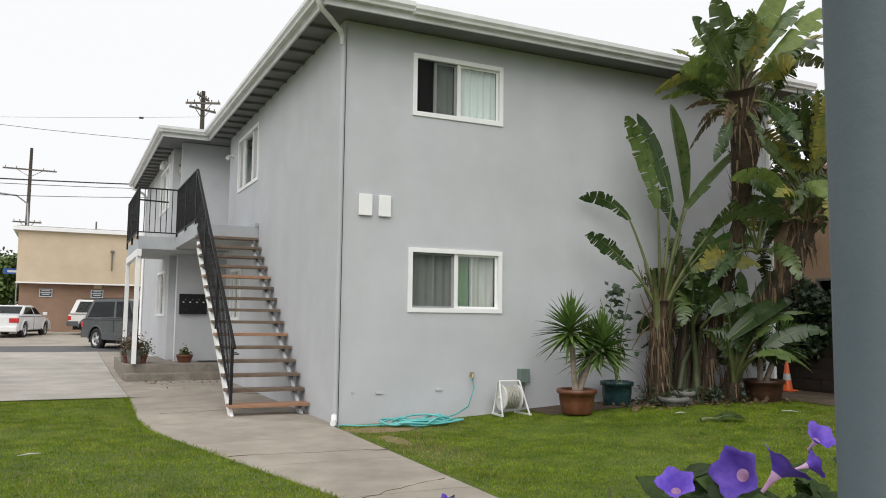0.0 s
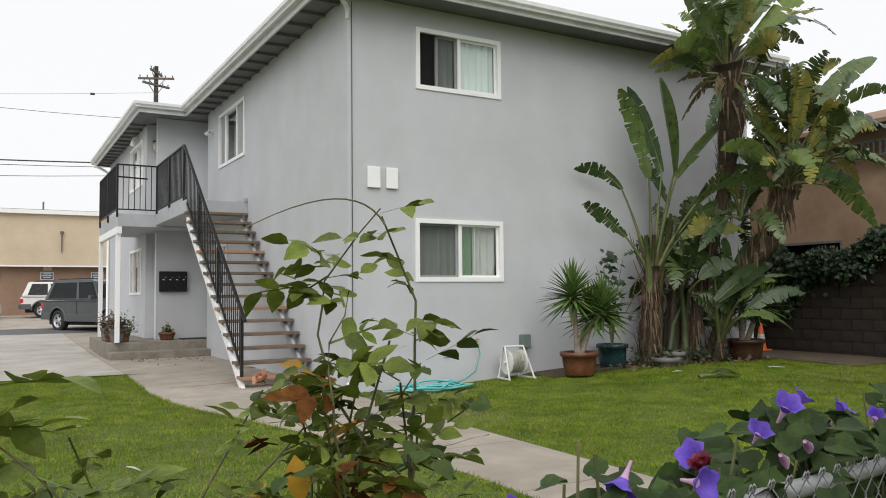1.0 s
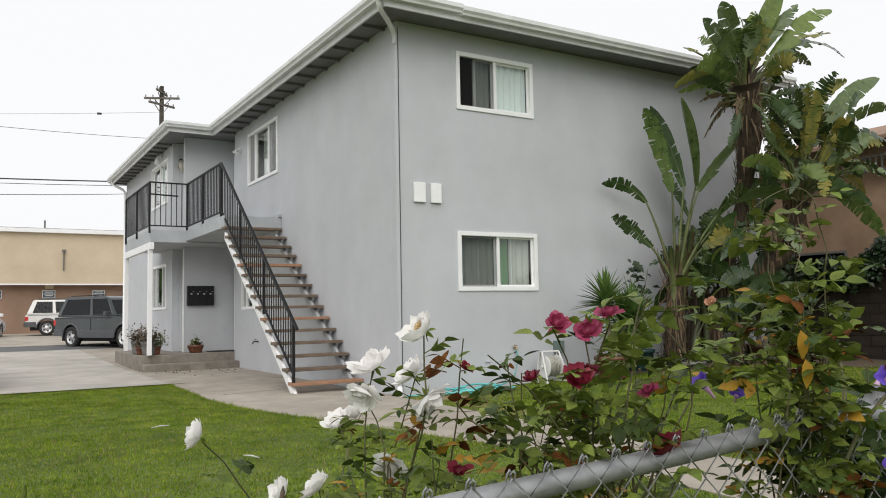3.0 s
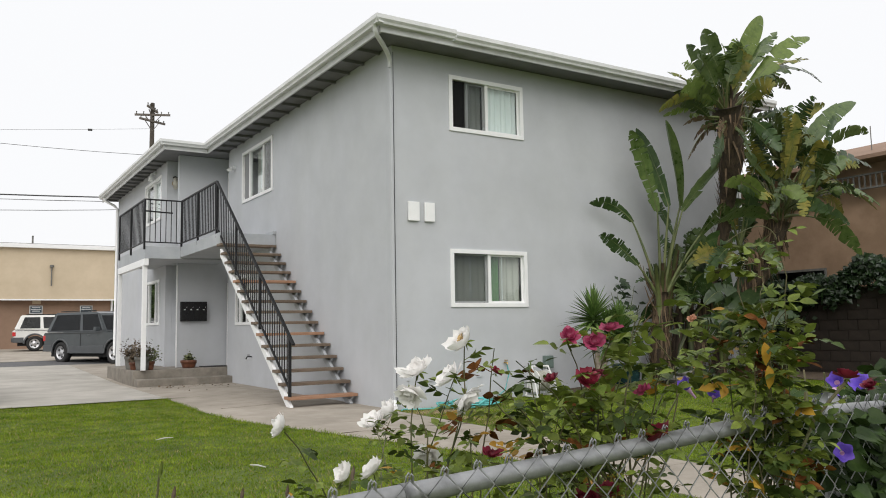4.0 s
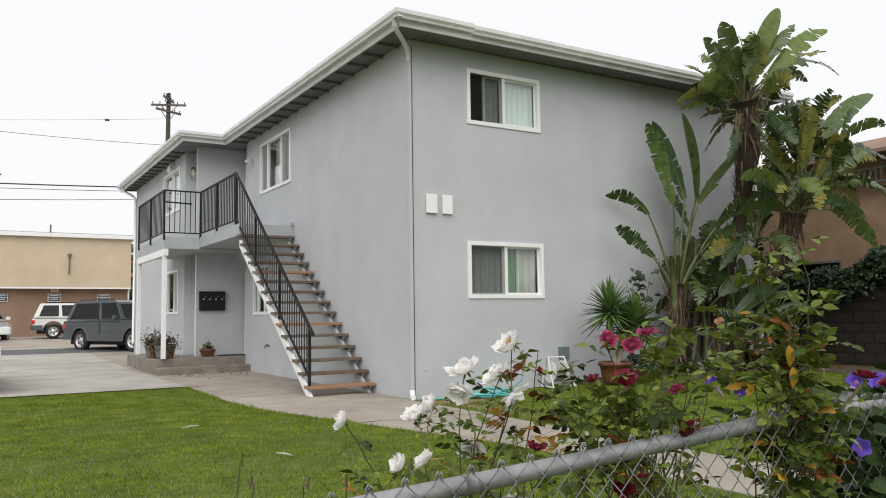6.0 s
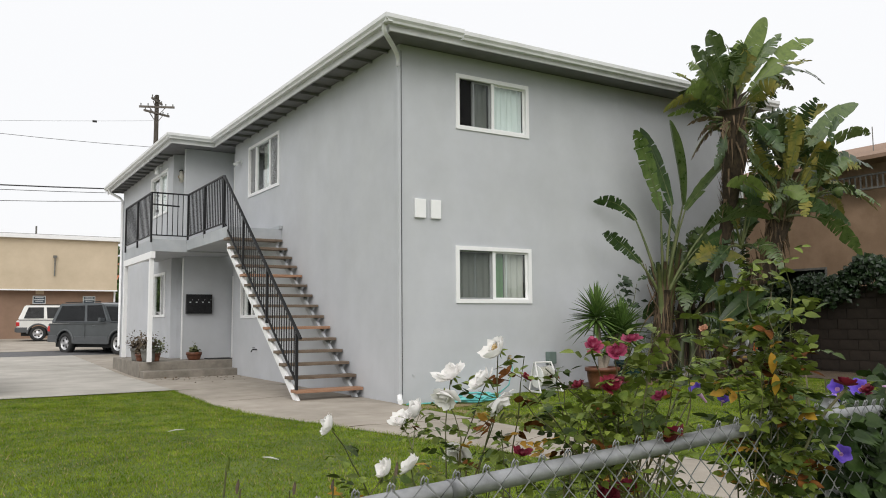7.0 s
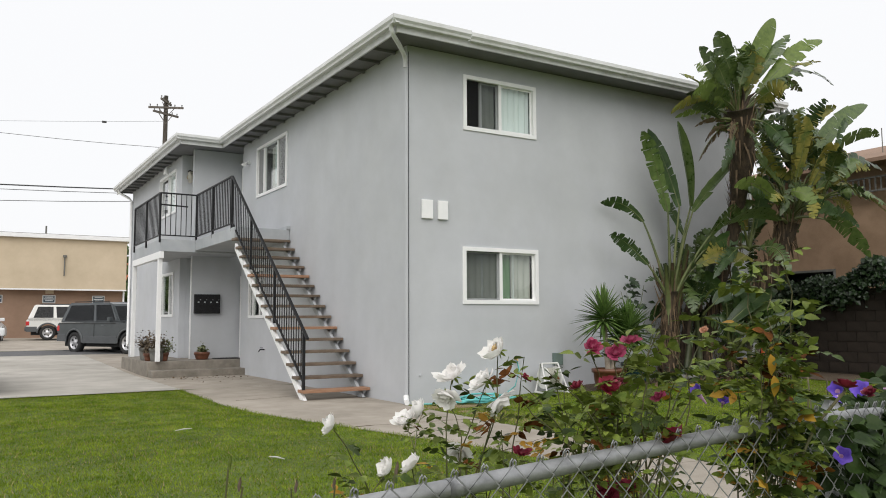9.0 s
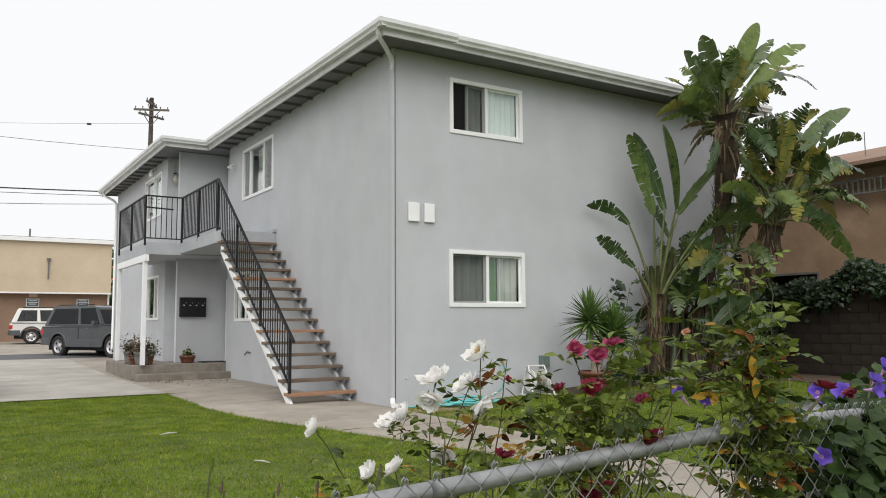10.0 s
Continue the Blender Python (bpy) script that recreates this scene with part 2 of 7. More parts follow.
def lathe(profile, n=28, centre=(0, 0, 0)):
    """A turned form from (radius, height) pairs, open where the radius is not zero."""
    bm = bmesh.new()
    rings = []
    for r, z in profile:
        rings.append([bm.verts.new((centre[0] + r * math.cos(2 * math.pi * k / n), centre[1] + r * math.sin(2 * math.pi * k / n), centre[2] + z)) for k in range(n)])
    for r0, r1 in zip(rings, rings[1:]):
        for k in range(n):
            bm.faces.new((r0[k], r0[(k + 1) % n], r1[(k + 1) % n], r1[k]))
    return bm


def prism(poly, axis_pts):
    """Extrudes a polygon given as 3D points by the vector."""
    bm = bmesh.new()
    a = [bm.verts.new(p) for p in poly]
    b = [bm.verts.new(Vector(p) + Vector(axis_pts)) for p in poly]
    bm.faces.new(a[::-1])
    bm.faces.new(b)
    n = len(a)
    for i in range(n):
        bm.faces.new((a[i], a[(i + 1) % n], b[(i + 1) % n], b[i]))
    bmesh.ops.recalc_face_normals(bm, faces=bm.faces[:])
    return bm


def sstep(v, a, b):
    k = min(max((v - a) / (b - a), 0), 1)
    return k * k * (3 - 2 * k)


def gz(x, y):
    """Height of the ground."""
    z = 0.0
    z += 0.16 * sstep(x, 0.8, 4.6) * sstep(y, -6.5, -0.8) * (1 - sstep(y, 3, 9))
    z += 0.45 * min(max((y - 9) / 24, 0), 1)
    return z


# ---- walls in their own planes: u along the wall, d outwards, z up ----
def plane_front(u, d, z):
    return (u, -d, z)


def plane_side(c):
    return lambda u, d, z: (c - d, u, z)


def wbox(pl, u0, u1, d0, d1, z0, z1, bevel=0.0):
    a, b = pl(u0, d0, z0), pl(u1, d1, z1)
    return boxm(min(a[0], b[0]), max(a[0], b[0]), min(a[1], b[1]), max(a[1], b[1]), min(a[2], b[2]), max(a[2], b[2]), bevel)


def wall_mesh(pl, u0, u1, z0, z1, holes, thick=0.16):
    """A wall with openings that go through it."""
    us = sorted({u0, u1, *[h[i] for h in holes for i in (0, 1)]})
    zs = sorted({z0, z1, *[h[i] for h in holes for i in (2, 3)]})
    bm = bmesh.new()
    memo = {}

    def v(u, d, z):
        k = (round(u, 4), d, round(z, 4))
        if k not in memo:
            memo[k] = bm.verts.new(pl(u, d, z))
        return memo[k]

    def solid(i, j):
        if not (0 <= i < len(us) - 1 and 0 <= j < len(zs) - 1):
            return False
        cu, cz = (us[i] + us[i + 1]) / 2, (zs[j] + zs[j + 1]) / 2
        return not any(h[0] < cu < h[1] and h[2] < cz < h[3] for h in holes)

    for i in range(len(us) - 1):
        for j in range(len(zs) - 1):
            if not solid(i, j):
                continue
            a, b, c, e = us[i], us[i + 1], zs[j], zs[j + 1]
            for d in (0, -thick):
                bm.faces.new((v(a, d, c), v(b, d, c), v(b, d, e), v(a, d, e)))
            for (di, dj), (p, q) in (((-1, 0), ((a, c), (a, e))), ((1, 0), ((b, c), (b, e))), ((0, -1), ((a, c), (b, c))), ((0, 1), ((a, e), (b, e)))):
                if not solid(i + di, j + dj):
                    bm.faces.new((v(p[0], 0, p[1]), v(q[0], 0, q[1]), v(q[0], -thick, q[1]), v(p[0], -thick, p[1])))
    bmesh.ops.recalc_face_normals(bm, faces=bm.faces[:])
    return bm


def frame_ring(pl, u0, u1, z0, z1, w, d0, d1):
    """A mitred picture frame in a wall plane."""
    bm = bmesh.new()
    out = [(u0, z0), (u1, z0), (u1, z1), (u0, z1)]
    inn = [(u0 + w, z0 + w), (u1 - w, z0 + w), (u1 - w, z1 - w), (u0 + w, z1 - w)]
    rows = [[bm.verts.new(pl(u, d, z)) for u, z in ring] for ring, d in ((out, d0), (out, d1), (inn, d1), (inn, d0))]
    for k in range(4):
        r0, r1 = rows[k], rows[(k + 1) % 4]
        for i in range(4):
            bm.faces.new((r0[i], r0[(i + 1) % 4], r1[(i + 1) % 4], r1[i]))
    bmesh.ops.recalc_face_normals(bm, faces=bm.faces[:])
    return bm


def curtain(pl, u0, u1, z0, z1, d, folds, material, parent, seed, amp=0.02):
    rnd = random.Random(seed)
    n = folds * 8
    ph = rnd.random() * 6
    bm = bmesh.new()
    cols = []
    for i in range(n + 1):
        f = i / n
        u = u0 + (u1 - u0) * f
        dd = d + amp * math.sin(f * folds * 2 * math.pi + ph) + amp * 0.5 * math.sin(f * folds * 3.3 + ph * 2)
        cols.append((bm.verts.new(pl(u, dd, z0)), bm.verts.new(pl(u, dd, z1))))
    for a, b in zip(cols, cols[1:]):
        bm.faces.new((a[0], b[0], b[1], a[1]))
    return part("curtain", bm, material, parent, smooth=True)


def three_light(pl, w, a, b, c, e, seed):
    """A wide fixed light between two narrow sliding ones with insect screens."""
    g, h = a + (b - a) * 0.30, a + (b - a) * 0.78
    for m in (g, h):
        part("mullion", wbox(pl, m - 0.03, m + 0.03, -0.06, -0.003, c, e), TRIM, w)
    for k, (p, q, d) in enumerate(((a, g - 0.03, -0.055), (g + 0.03, h - 0.03, -0.03), (h + 0.03, b, -0.055))):
        pane = part("pane", wbox(pl, p, q, d - 0.012, d - 0.006, c, e), GLASS, w)
        pane.visible_shadow = False
        if k != 1:
            scr = part("insect_screen", wbox(pl, p, q, -0.028, -0.027, c, e), SCREEN, w, "grey insect screen")
            scr.visible_shadow = False
    curtain(pl, g - 0.12, g + 0.02, c, e, -0.16, 2, CURTAIN, w, seed, 0.01)
    # the next two pale strips are added to imitate sky reflected in the wide pane
    curtain(pl, g + (h - g) * 0.22, g + (h - g) * 0.60, c + (e - c) * 0.16, e, -0.15, 4, SHEER, w, seed + 1, 0.012)
    curtain(pl, g + (h - g) * 0.63, h - 0.05, c, e, -0.19, 3, CURTAIN, w, seed + 2, 0.01)
    return w


def sliding_window(pl, u0, u1, z0, z1, parent, style, seed, flip=False):
    """A white vinyl sliding window: proud trim, two sashes, panes and what hangs behind."""
    w = part("window", frame_ring(pl, u0, u1, z0, z1, 0.065, -0.05, 0.022), TRIM, parent, "white vinyl sliding window set in the grey wall")
    a, b, c, e = u0 + 0.065, u1 - 0.065, z0 + 0.065, z1 - 0.065
    if style == "side":
        return three_light(pl, w, a, b, c, e, seed)
    m = (a + b) / 2
    part("mullion", wbox(pl, m - 0.022, m + 0.022, -0.06, -0.005, c, e), TRIM, w)
    open_to = a + (m - a) * 0.46 if style == "upper" else a
    for k, (p, q, d) in enumerate(((open_to, m - 0.022, -0.055), (m + 0.022, b, -0.035))):
        part("sash", frame_ring(pl, p, q, c, e, 0.028, d - 0.02, d), TRIM, w)
        pane = part("pane", wbox(pl, p + 0.028, q - 0.028, d - 0.014, d - 0.008, c + 0.028, e - 0.028), GLASS, w)
        pane.visible_shadow = False
    if style in ("upper", "lower"):
        scr = part("insect_screen", wbox(pl, a, m - 0.022, -0.028, -0.027, c, e), SCREEN, w, "grey insect screen")
        scr.visible_shadow = False
    if style == "upper":
        g = a + (m - a) * 0.46
        part("screen_stile", wbox(pl, g - 0.012, g + 0.012, -0.085, -0.07, c, e), GUTTER, w, "thin grey stile of the slid-open sash")
        curtain(pl, g + 0.02, m - 0.03, c, e, -0.16, 3, CURTAIN, w, seed, 0.012)
        curtain(pl, m, b, c, e, -0.13, 6, SHEER, w, seed + 1)
    elif style == "lower":
        g = a + (m - a) * 0.52
        part("screen_stile", wbox(pl, g - 0.01, g + 0.012, -0.085, -0.07, c, e), GUTTER, w)
        curtain(pl, a, m, c, e, -0.15, 5, CURTAIN, w, seed)
        curtain(pl, m, m + (b - m) * 0.4, c, e, -0.15, 2, GREENCURT, w, seed + 1)
        h = m + (b - m) * 0.42
        part("screen_stile", wbox(pl, h - 0.01, h + 0.01, -0.085, -0.07, c, e), GUTTER, w)
        curtain(pl, h, b, c, e, -0.15, 3, CURTAIN, w, seed + 2)
    elif style == "white":
        part("blind", wbox(pl, a, b - (b - a) * 0.3, -0.09, -0.085, c, e), SHEER, w, "white drawn window blind")
    return w


# ---- ground ----
def grid_sheet(name, xs, ys, material, lift=0.0, edge=None, parent=None):
    verts, faces = [], []
    for y in ys:
        for x in xs:
            verts.append((x, y, gz(x, y) + lift))
    n = len(xs)
    for j in range(len(ys) - 1):
        for i in range(n - 1):
            faces.append((j * n + i, j * n + i + 1, (j + 1) * n + i + 1, (j + 1) * n + i))
    return mesh_part(name, verts, faces, material, parent, smooth=True)


def steps(a, b, n):
    return [a + (b - a) * i / n for i in range(n + 1)]


ground = grid_sheet("ground", [-400, -150, -60, -30, *steps(-16, 16, 64), 30, 60, 150, 400], [-400, -150, -60, -30, *steps(-14, 40, 108), 60, 150, 400], SOIL)
tagged(ground, "mown green lawn soil with thin patches", "ground", kind="structure")


def path_left(y):
    """Left edge of the walk."""
    for (y0, x0), (y1, x1) in zip(EDGE, EDGE[1:]):
        if y0 >= y >= y1:
            k = (y0 - y) / (y0 - y1)
            return x0 + (x1 - x0) * k
    return EDGE[-1][1]


EDGE = [(4.5, -2.22), (3.2, -2.27), (1.5, -2.33), (0.3, -2.27), (-0.8, -2.03), (-1.8, -1.80), (-2.8, -1.57), (-4.0, -1.28), (-5.0, -1.18), (-14, -1.18)]


def path_right(y):
    return 0.0 if y > 0 else -0.06 - 0.012 * -y


def slab(y0, y1, lift=0.02):
    """One bay of the concrete walk, with worn edges."""
    bm = bmesh.new()
    rows = []
    n = max(2, int((y1 - y0) / 0.25))
    for i in range(n + 1):
        y = y0 + (y1 - y0) * i / n
        xl, xr = path_left(y), path_right(y)
        row = []
        for k in range(7):
            x = xl + (xr - xl) * k / 6
            drop = 0.012 if k in (0, 6) else 0.003 if i in (0, n) else 0.0
            row.append(bm.verts.new((x, y, gz(x, y) + lift - drop)))
        rows.append(row)
    for a, b in zip(rows, rows[1:]):
        for k in range(6):
            bm.faces.new((a[k], a[k + 1], b[k + 1], b[k]))
    rim = [e for e in bm.edges if e.is_boundary]
    ext = bmesh.ops.extrude_edge_only(bm, edges=rim)
    for v in ext["geom"]:
        if isinstance(v, bmesh.types.BMVert):
            v.co.z -= 0.08
    return bm


walkway = tagged(new("pavement"), "pale weathered concrete walk with joints", "pavement", kind="structure")
joints = [4.485, 2.6, 0.75, -0.95, -2.55, -4.1, -5.6, -7.1, -8.6, -10.4, -12.4]
for a, b in zip(joints, joints[1:]):
    part("slab", slab(b + 0.006, a - 0.006), CONCRETE, walkway, smooth=False)
rc = random.Random(61)
for (x0, y0), (x1, y1) in (((-1.75, -1.9), (-0.1, -2.1)), ((-1.4, -4.3), (-0.2, -3.7)), ((-2.0, 1.9), (-0.6, 2.2))):
    pts = []
    for k in range(15):
        f = k / 14
        x, y = x0 + (x1 - x0) * f, y0 + (y1 - y0) * f + rc.gauss(0, 0.02)
        pts.append((x, y, gz(x, y) + 0.0185))
    part("crack", tube(bmesh.new(), pts, [0.003 + 0.002 * rc.random() for _ in pts], 4), BEDSOIL, walkway, "dark hairline crack")
driveway = grid_sheet("pavement", steps(-22, -2.235, 22), steps(4.47, 18.3, 28), DRIVE, 0.022)
tagged(driveway, "stained pale concrete driveway beside the lawn", "driveway", kind="structure")
apron = grid_sheet("pavement", steps(-2.222, 0.0, 4), steps(4.482, 18.3, 28), CONCRETE, 0.018)
tagged(apron, "brownish weathered concrete apron before the porch", "pavement", kind="structure")
# joints sawn across the drive
for yj in (10.6, 14.0):
    j = grid_sheet("trim", steps(-22, -2.25, 20), [yj, yj + 0.018], STEPCON, 0.0255)
    tagged(j, "dark joint in the concrete drive", "joint", kind="structure")
road = grid_sheet("road", steps(-60, 60, 40), steps(18.3, 21.6, 6), ASPHALT, 0.012)
tagged(road, "dark grey asphalt alley", "road", kind="structure")
lot = grid_sheet("pavement", steps(-60, 60, 40), steps(21.6, 37, 20), CONCRETE, 0.02)
tagged(lot, "pale concrete parking lot", "pavement", kind="structure")
dirt = grid_sheet("ground", steps(2.9, 9.1, 26), steps(-0.75, 0.02, 6), BEDSOIL, 0.012)
tagged(dirt, "bare brown dirt bed along the wall", "ground", kind="structure")
dirt_gap = grid_sheet("ground", steps(7.4, 9.1, 8), steps(-2.4, 6, 20), BEDSOIL, 0.016)
tagged(dirt_gap, "bare dirt passage between house and wall", "ground", kind="structure")

rp = random.Random(19)
for cx, cy, rx, ry in ((0.4, -0.62, 0.55, 0.26), (0.25, -1.45, 0.14, 0.4)):
    n = 40
    outline = [(cx + rx * math.cos(2 * math.pi * k / n) * rp.uniform(0.72, 1.1), cy + ry * math.sin(2 * math.pi * k / n) * rp.uniform(0.72, 1.1)) for k in range(n)]
    patch = mesh_part("ground", [(cx, cy, gz(cx, cy) + 0.009), *[(x, y, gz(x, y) + 0.006) for x, y in outline]], [(0, k + 1, (k + 1) % n + 1) for k in range(n)], DIRT)
    tagged(patch, "bare dry dirt patch worn in the lawn", "ground", kind="structure")

# ---- the apartment building ----
WALL_TOP = 5.52
house = thing("apartment_building", "two-storey grey stucco apartment building with white windows", "building")
side = plane_side(0.0)
wing = plane_side(-1.05)
front_holes = [(1.03, 2.51, 4.31, 5.22), (1.0, 2.51, 1.51, 2.42)]
side_holes = [(5.21, 7.20, 4.09, 5.26), (6.55, 7.65, 1.33, 2.45)]
wing_holes = [(10.55, 12.55, 4.10, 5.26), (10.60, 12.38, 1.39, 2.55)]
part("wall", wall_mesh(plane_front, 0, 8.08, -0.1, WALL_TOP, front_holes), STUCCO, house)
part("wall", wall_mesh(side, 0.162, 8.26, -0.1, WALL_TOP, side_holes), STUCCO, house)
part("wall", boxm(-0.95, 0.40, 9.165, 9.30, 0.0, WALL_TOP, 0.004), STUCCO, house)
part("wall", wall_mesh(wing, 10.0, 16.75, -0.1, WALL_TOP, wing_holes), STUCCO, house)
part("wall", boxm(-0.888, 0.0, 10.0, 10.14, 0.0, WALL_TOP), STUCCO, house)
part("wall", boxm(-0.70, -0.56, 9.302, 9.998, 0.0, WALL_TOP), STUCCO, house)
part("wall", boxm(0.26, 0.40, 8.26, 9.163, 0.0, WALL_TOP), STUCCO, house)
part("wall", boxm(0.162, 0.40, 8.12, 8.258, 0.0, WALL_TOP), STUCCO, house)
part("wall", boxm(7.92, 8.08, 0.162, 16.75, -0.1, WALL_TOP), STUCCO, house)
part("wall", boxm(-0.888, 7.918, 16.6, 16.75, -0.1, WALL_TOP), STUCCO, house)
for z0, z1 in ((0.2, 0.34), (2.88, 3.06), (5.40, 5.50)):
    bm = boxm(0.17, 7.91, 0.17, 8.1, z0, z1)
    box(bm, 0.41, 7.91, 8.1, 16.59, z0, z1)
    box(bm, -0.88, 0.41, 10.15, 16.59, z0, z1)
    part("floor_slab", bm, DARKIN, house)
part("partition", boxm(3.6, 3.7, 0.17, 10.1, 0.34, 5.4), DARKIN, house)
part("partition", boxm(0.17, 3.59, 4.2, 4.3, 0.34, 5.4), DARKIN, house)
# doors in the two entry recesses, on both floors
for z0 in (0.36, 3.12):
    d = part("door", boxm(0.225, 0.257, 8.32, 9.10, z0, z0 + 2.03, 0.004), TRIM, house, "white panelled entry door in a recess")
    part("door_handle", tube(bmesh.new(), [(0.225, 8.42, z0 + 0.98), (0.17, 8.42, z0 + 0.98)], [0.012, 0.03], 12), BRASS, d)
    d = part("door", boxm(-0.735, -0.703, 9.33, 9.97, z0, z0 + 2.03, 0.004), TRIM, house)
    part("door_handle", tube(bmesh.new(), [(-0.735, 9.42, z0 + 0.98), (-0.79, 9.42, z0 + 0.98)], [0.012, 0.03], 12), BRASS, d)
# corner beads
part("corner_trim", boxm(-0.975, -0.951, 9.15, 9.20, 0.34, 2.8), TRIM, house, "white trim on the wall's edge")
sliding_window(plane_front, 1.03, 2.51, 4.31, 5.22, house, "upper", 3)
sliding_window(plane_front, 1.0, 2.51, 1.51, 2.42, house, "lower", 9)
sliding_window(side, 5.21, 7.20, 4.09, 5.26, house, "side", 15)
sliding_window(side, 6.55, 7.65, 1.33, 2.45, house, "side", 21)
sliding_window(wing, 10.55, 12.55, 4.10, 5.26, house, "white", 25)
sliding_window(wing, 10.60, 12.38, 1.39, 2.55, house, "side", 29)

# eaves: the outline of the roof's edge, walked round
EAVE = [(8.55, -0.55), (-0.45, -0.55), (-0.48, 8.45), (-1.48, 8.45), (-1.48, 17.2), (8.55, 17.2)]
GT, GB, FB = 5.685, 5.56, 5.465


def roof_mesh():
    bm = bmesh.new()
    lower = [bm.verts.new((x, y, GT - 0.03)) for x, y in EAVE]
    ridge = [bm.verts.new((3.8, 4.5, 6.35)), bm.verts.new((3.8, 12.5, 6.35))]
    a, b, c, d, e, f = lower
    r0, r1 = ridge
    for poly in ((a, b, r0), (b, c, r0), (c, r1, r0), (c, d, r1), (d, e, r1), (e, f, r1), (f, a, r0, r1)):
        bm.faces.new(poly)
    bmesh.ops.recalc_face_normals(bm, faces=bm.faces[:])
    return bm


part("roof", roof_mesh(), ROOFING, house, "dark low-pitched roof")
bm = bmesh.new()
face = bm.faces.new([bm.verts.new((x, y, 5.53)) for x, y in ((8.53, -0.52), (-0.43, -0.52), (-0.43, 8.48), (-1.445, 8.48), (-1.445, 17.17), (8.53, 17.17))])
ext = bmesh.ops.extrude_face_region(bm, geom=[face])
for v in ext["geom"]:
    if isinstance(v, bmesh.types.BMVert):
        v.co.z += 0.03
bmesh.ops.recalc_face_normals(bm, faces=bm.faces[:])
part("soffit", bm, SOFFIT, house, "painted soffit boards with eave shade darkened into the grey")


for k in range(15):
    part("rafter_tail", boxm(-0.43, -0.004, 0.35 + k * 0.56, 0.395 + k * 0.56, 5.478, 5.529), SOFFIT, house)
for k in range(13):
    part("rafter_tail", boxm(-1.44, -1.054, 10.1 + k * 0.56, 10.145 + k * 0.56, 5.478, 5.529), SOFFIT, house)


def eave_gutter(a, b, outward, lift):
    a, b, o = Vector((*a, 0)), Vector((*b, 0)), Vector((*outward, 0))
    prof = [(0.003, GB), (0.075, GB), (0.085, GB + 0.03), (0.115, GB + 0.065), (0.115, GT), (0.103, GT + 0.004), (0.1, GT - 0.012), (0.1, GB + 0.072), (0.07, GB + 0.02), (0.003, GB + 0.012)]
    return prism([a + o * d + Vector((0, 0, z + lift)) for d, z in prof], b - a)


def eave_run(p, q, outward, z_low, gutter=True, g0=0.0, g1=1.0, lift=0.0):
    """A fascia board with a pressed gutter along one edge of the roof."""
    p, q, o = Vector((*p, 0)), Vector((*q, 0)), Vector((*outward, 0))
    poly = [p + Vector((0, 0, z_low)), p + Vector((0, 0, GT - 0.02)), p - o * 0.03 + Vector((0, 0, GT - 0.02)), p - o * 0.03 + Vector((0, 0, z_low))]
    part("fascia", prism(poly, q - p), FASCIA, house)
    if gutter:
        part("gutter", eave_gutter(p.lerp(q, g0)[:2], p.lerp(q, g1)[:2], outward, lift), GUTTER, house, "pale grey metal rain gutter")


eave_run((-0.462, -0.55), (8.55, -0.55), (0, -1), FB + 0.004, False)
part("gutter", eave_gutter((-0.578, -0.553), (0.775, -0.553), (0, -1), 0), GUTTER, house, "pale grey metal rain gutter")
part("gutter", eave_gutter((0.78, -0.553), (8.55, -0.553), (0, -1), -0.022), GUTTER, house, "pale grey metal rain gutter")
eave_run((-0.465, -0.548), (-0.465, 8.44), (-1, 0), FB, False)
part("gutter", eave_gutter((-0.468, -0.662), (-0.468, 8.44), (-1, 0), 0.004), GUTTER, house, "pale grey metal rain gutter")
eave_run((-1.47, 8.45), (-0.465, 8.45), (0, -1), FB, False)
part("gutter", eave_gutter((-1.592, 8.447), (-0.47, 8.447), (0, -1), 0.003), GUTTER, house, "pale grey metal rain gutter")
eave_run((-1.48, 8.452), (-1.48, 17.2), (-1, 0), FB, False)
part("gutter", eave_gutter((-1.482, 8.338), (-1.482, 17.2), (-1, 0), 0), GUTTER, house, "pale grey metal rain gutter")
# downspouts
part("downspout", tube(bmesh.new(), [(-0.53, -0.50, 5.58), (-0.53, -0.50, 5.50), (-0.48, -0.46, 5.44), (-0.28, -0.28, 5.38), (-0.10, -0.09, 5.33), (-0.045, -0.035, 5.27), (-0.04, -0.025, 5.15)], 0.036, 10), GUTTER, house, "grey painted metal downspout", True)
part("downspout", bar((-0.03, -0.02, 5.2), (-0.03, -0.02, 0.14), 0.055, 0.04), STUCCO, house)
part("downspout_shoe", tube(bmesh.new(), [(-0.03, -0.02, 0.14), (-0.04, -0.05, 0.07), (-0.09, -0.16, 0.05)], 0.04, 8), TRIM, house)
part("downspout", tube(bmesh.new(), [(-1.52, 16.7, 5.60), (-1.50, 16.68, 5.45), (-1.2, 16.66, 5.3), (-1.1, 16.66, 5.2), (-1.1, 16.66, 0.5)], 0.04, 8), TRIM, house, "white metal downspout", True)
part("downspout", bar((8.0, -0.045, 5.4), (8.0, -0.045, 0.25), 0.08, 0.06), TRIM, house, "white metal downspout")
# dark control joint beside the corner
part("corner_joint", bar((0.028, -0.002, 5.42), (0.028, -0.002, 0.02), 0.012, 0.006), IRON, house, "thin dark joint line at the corner")
part("vent_pipe", tube(bmesh.new(), [(0.3, 1.0, 5.6), (0.3, 1.0, 6.0)], 0.04, 10), ROOFING, house)

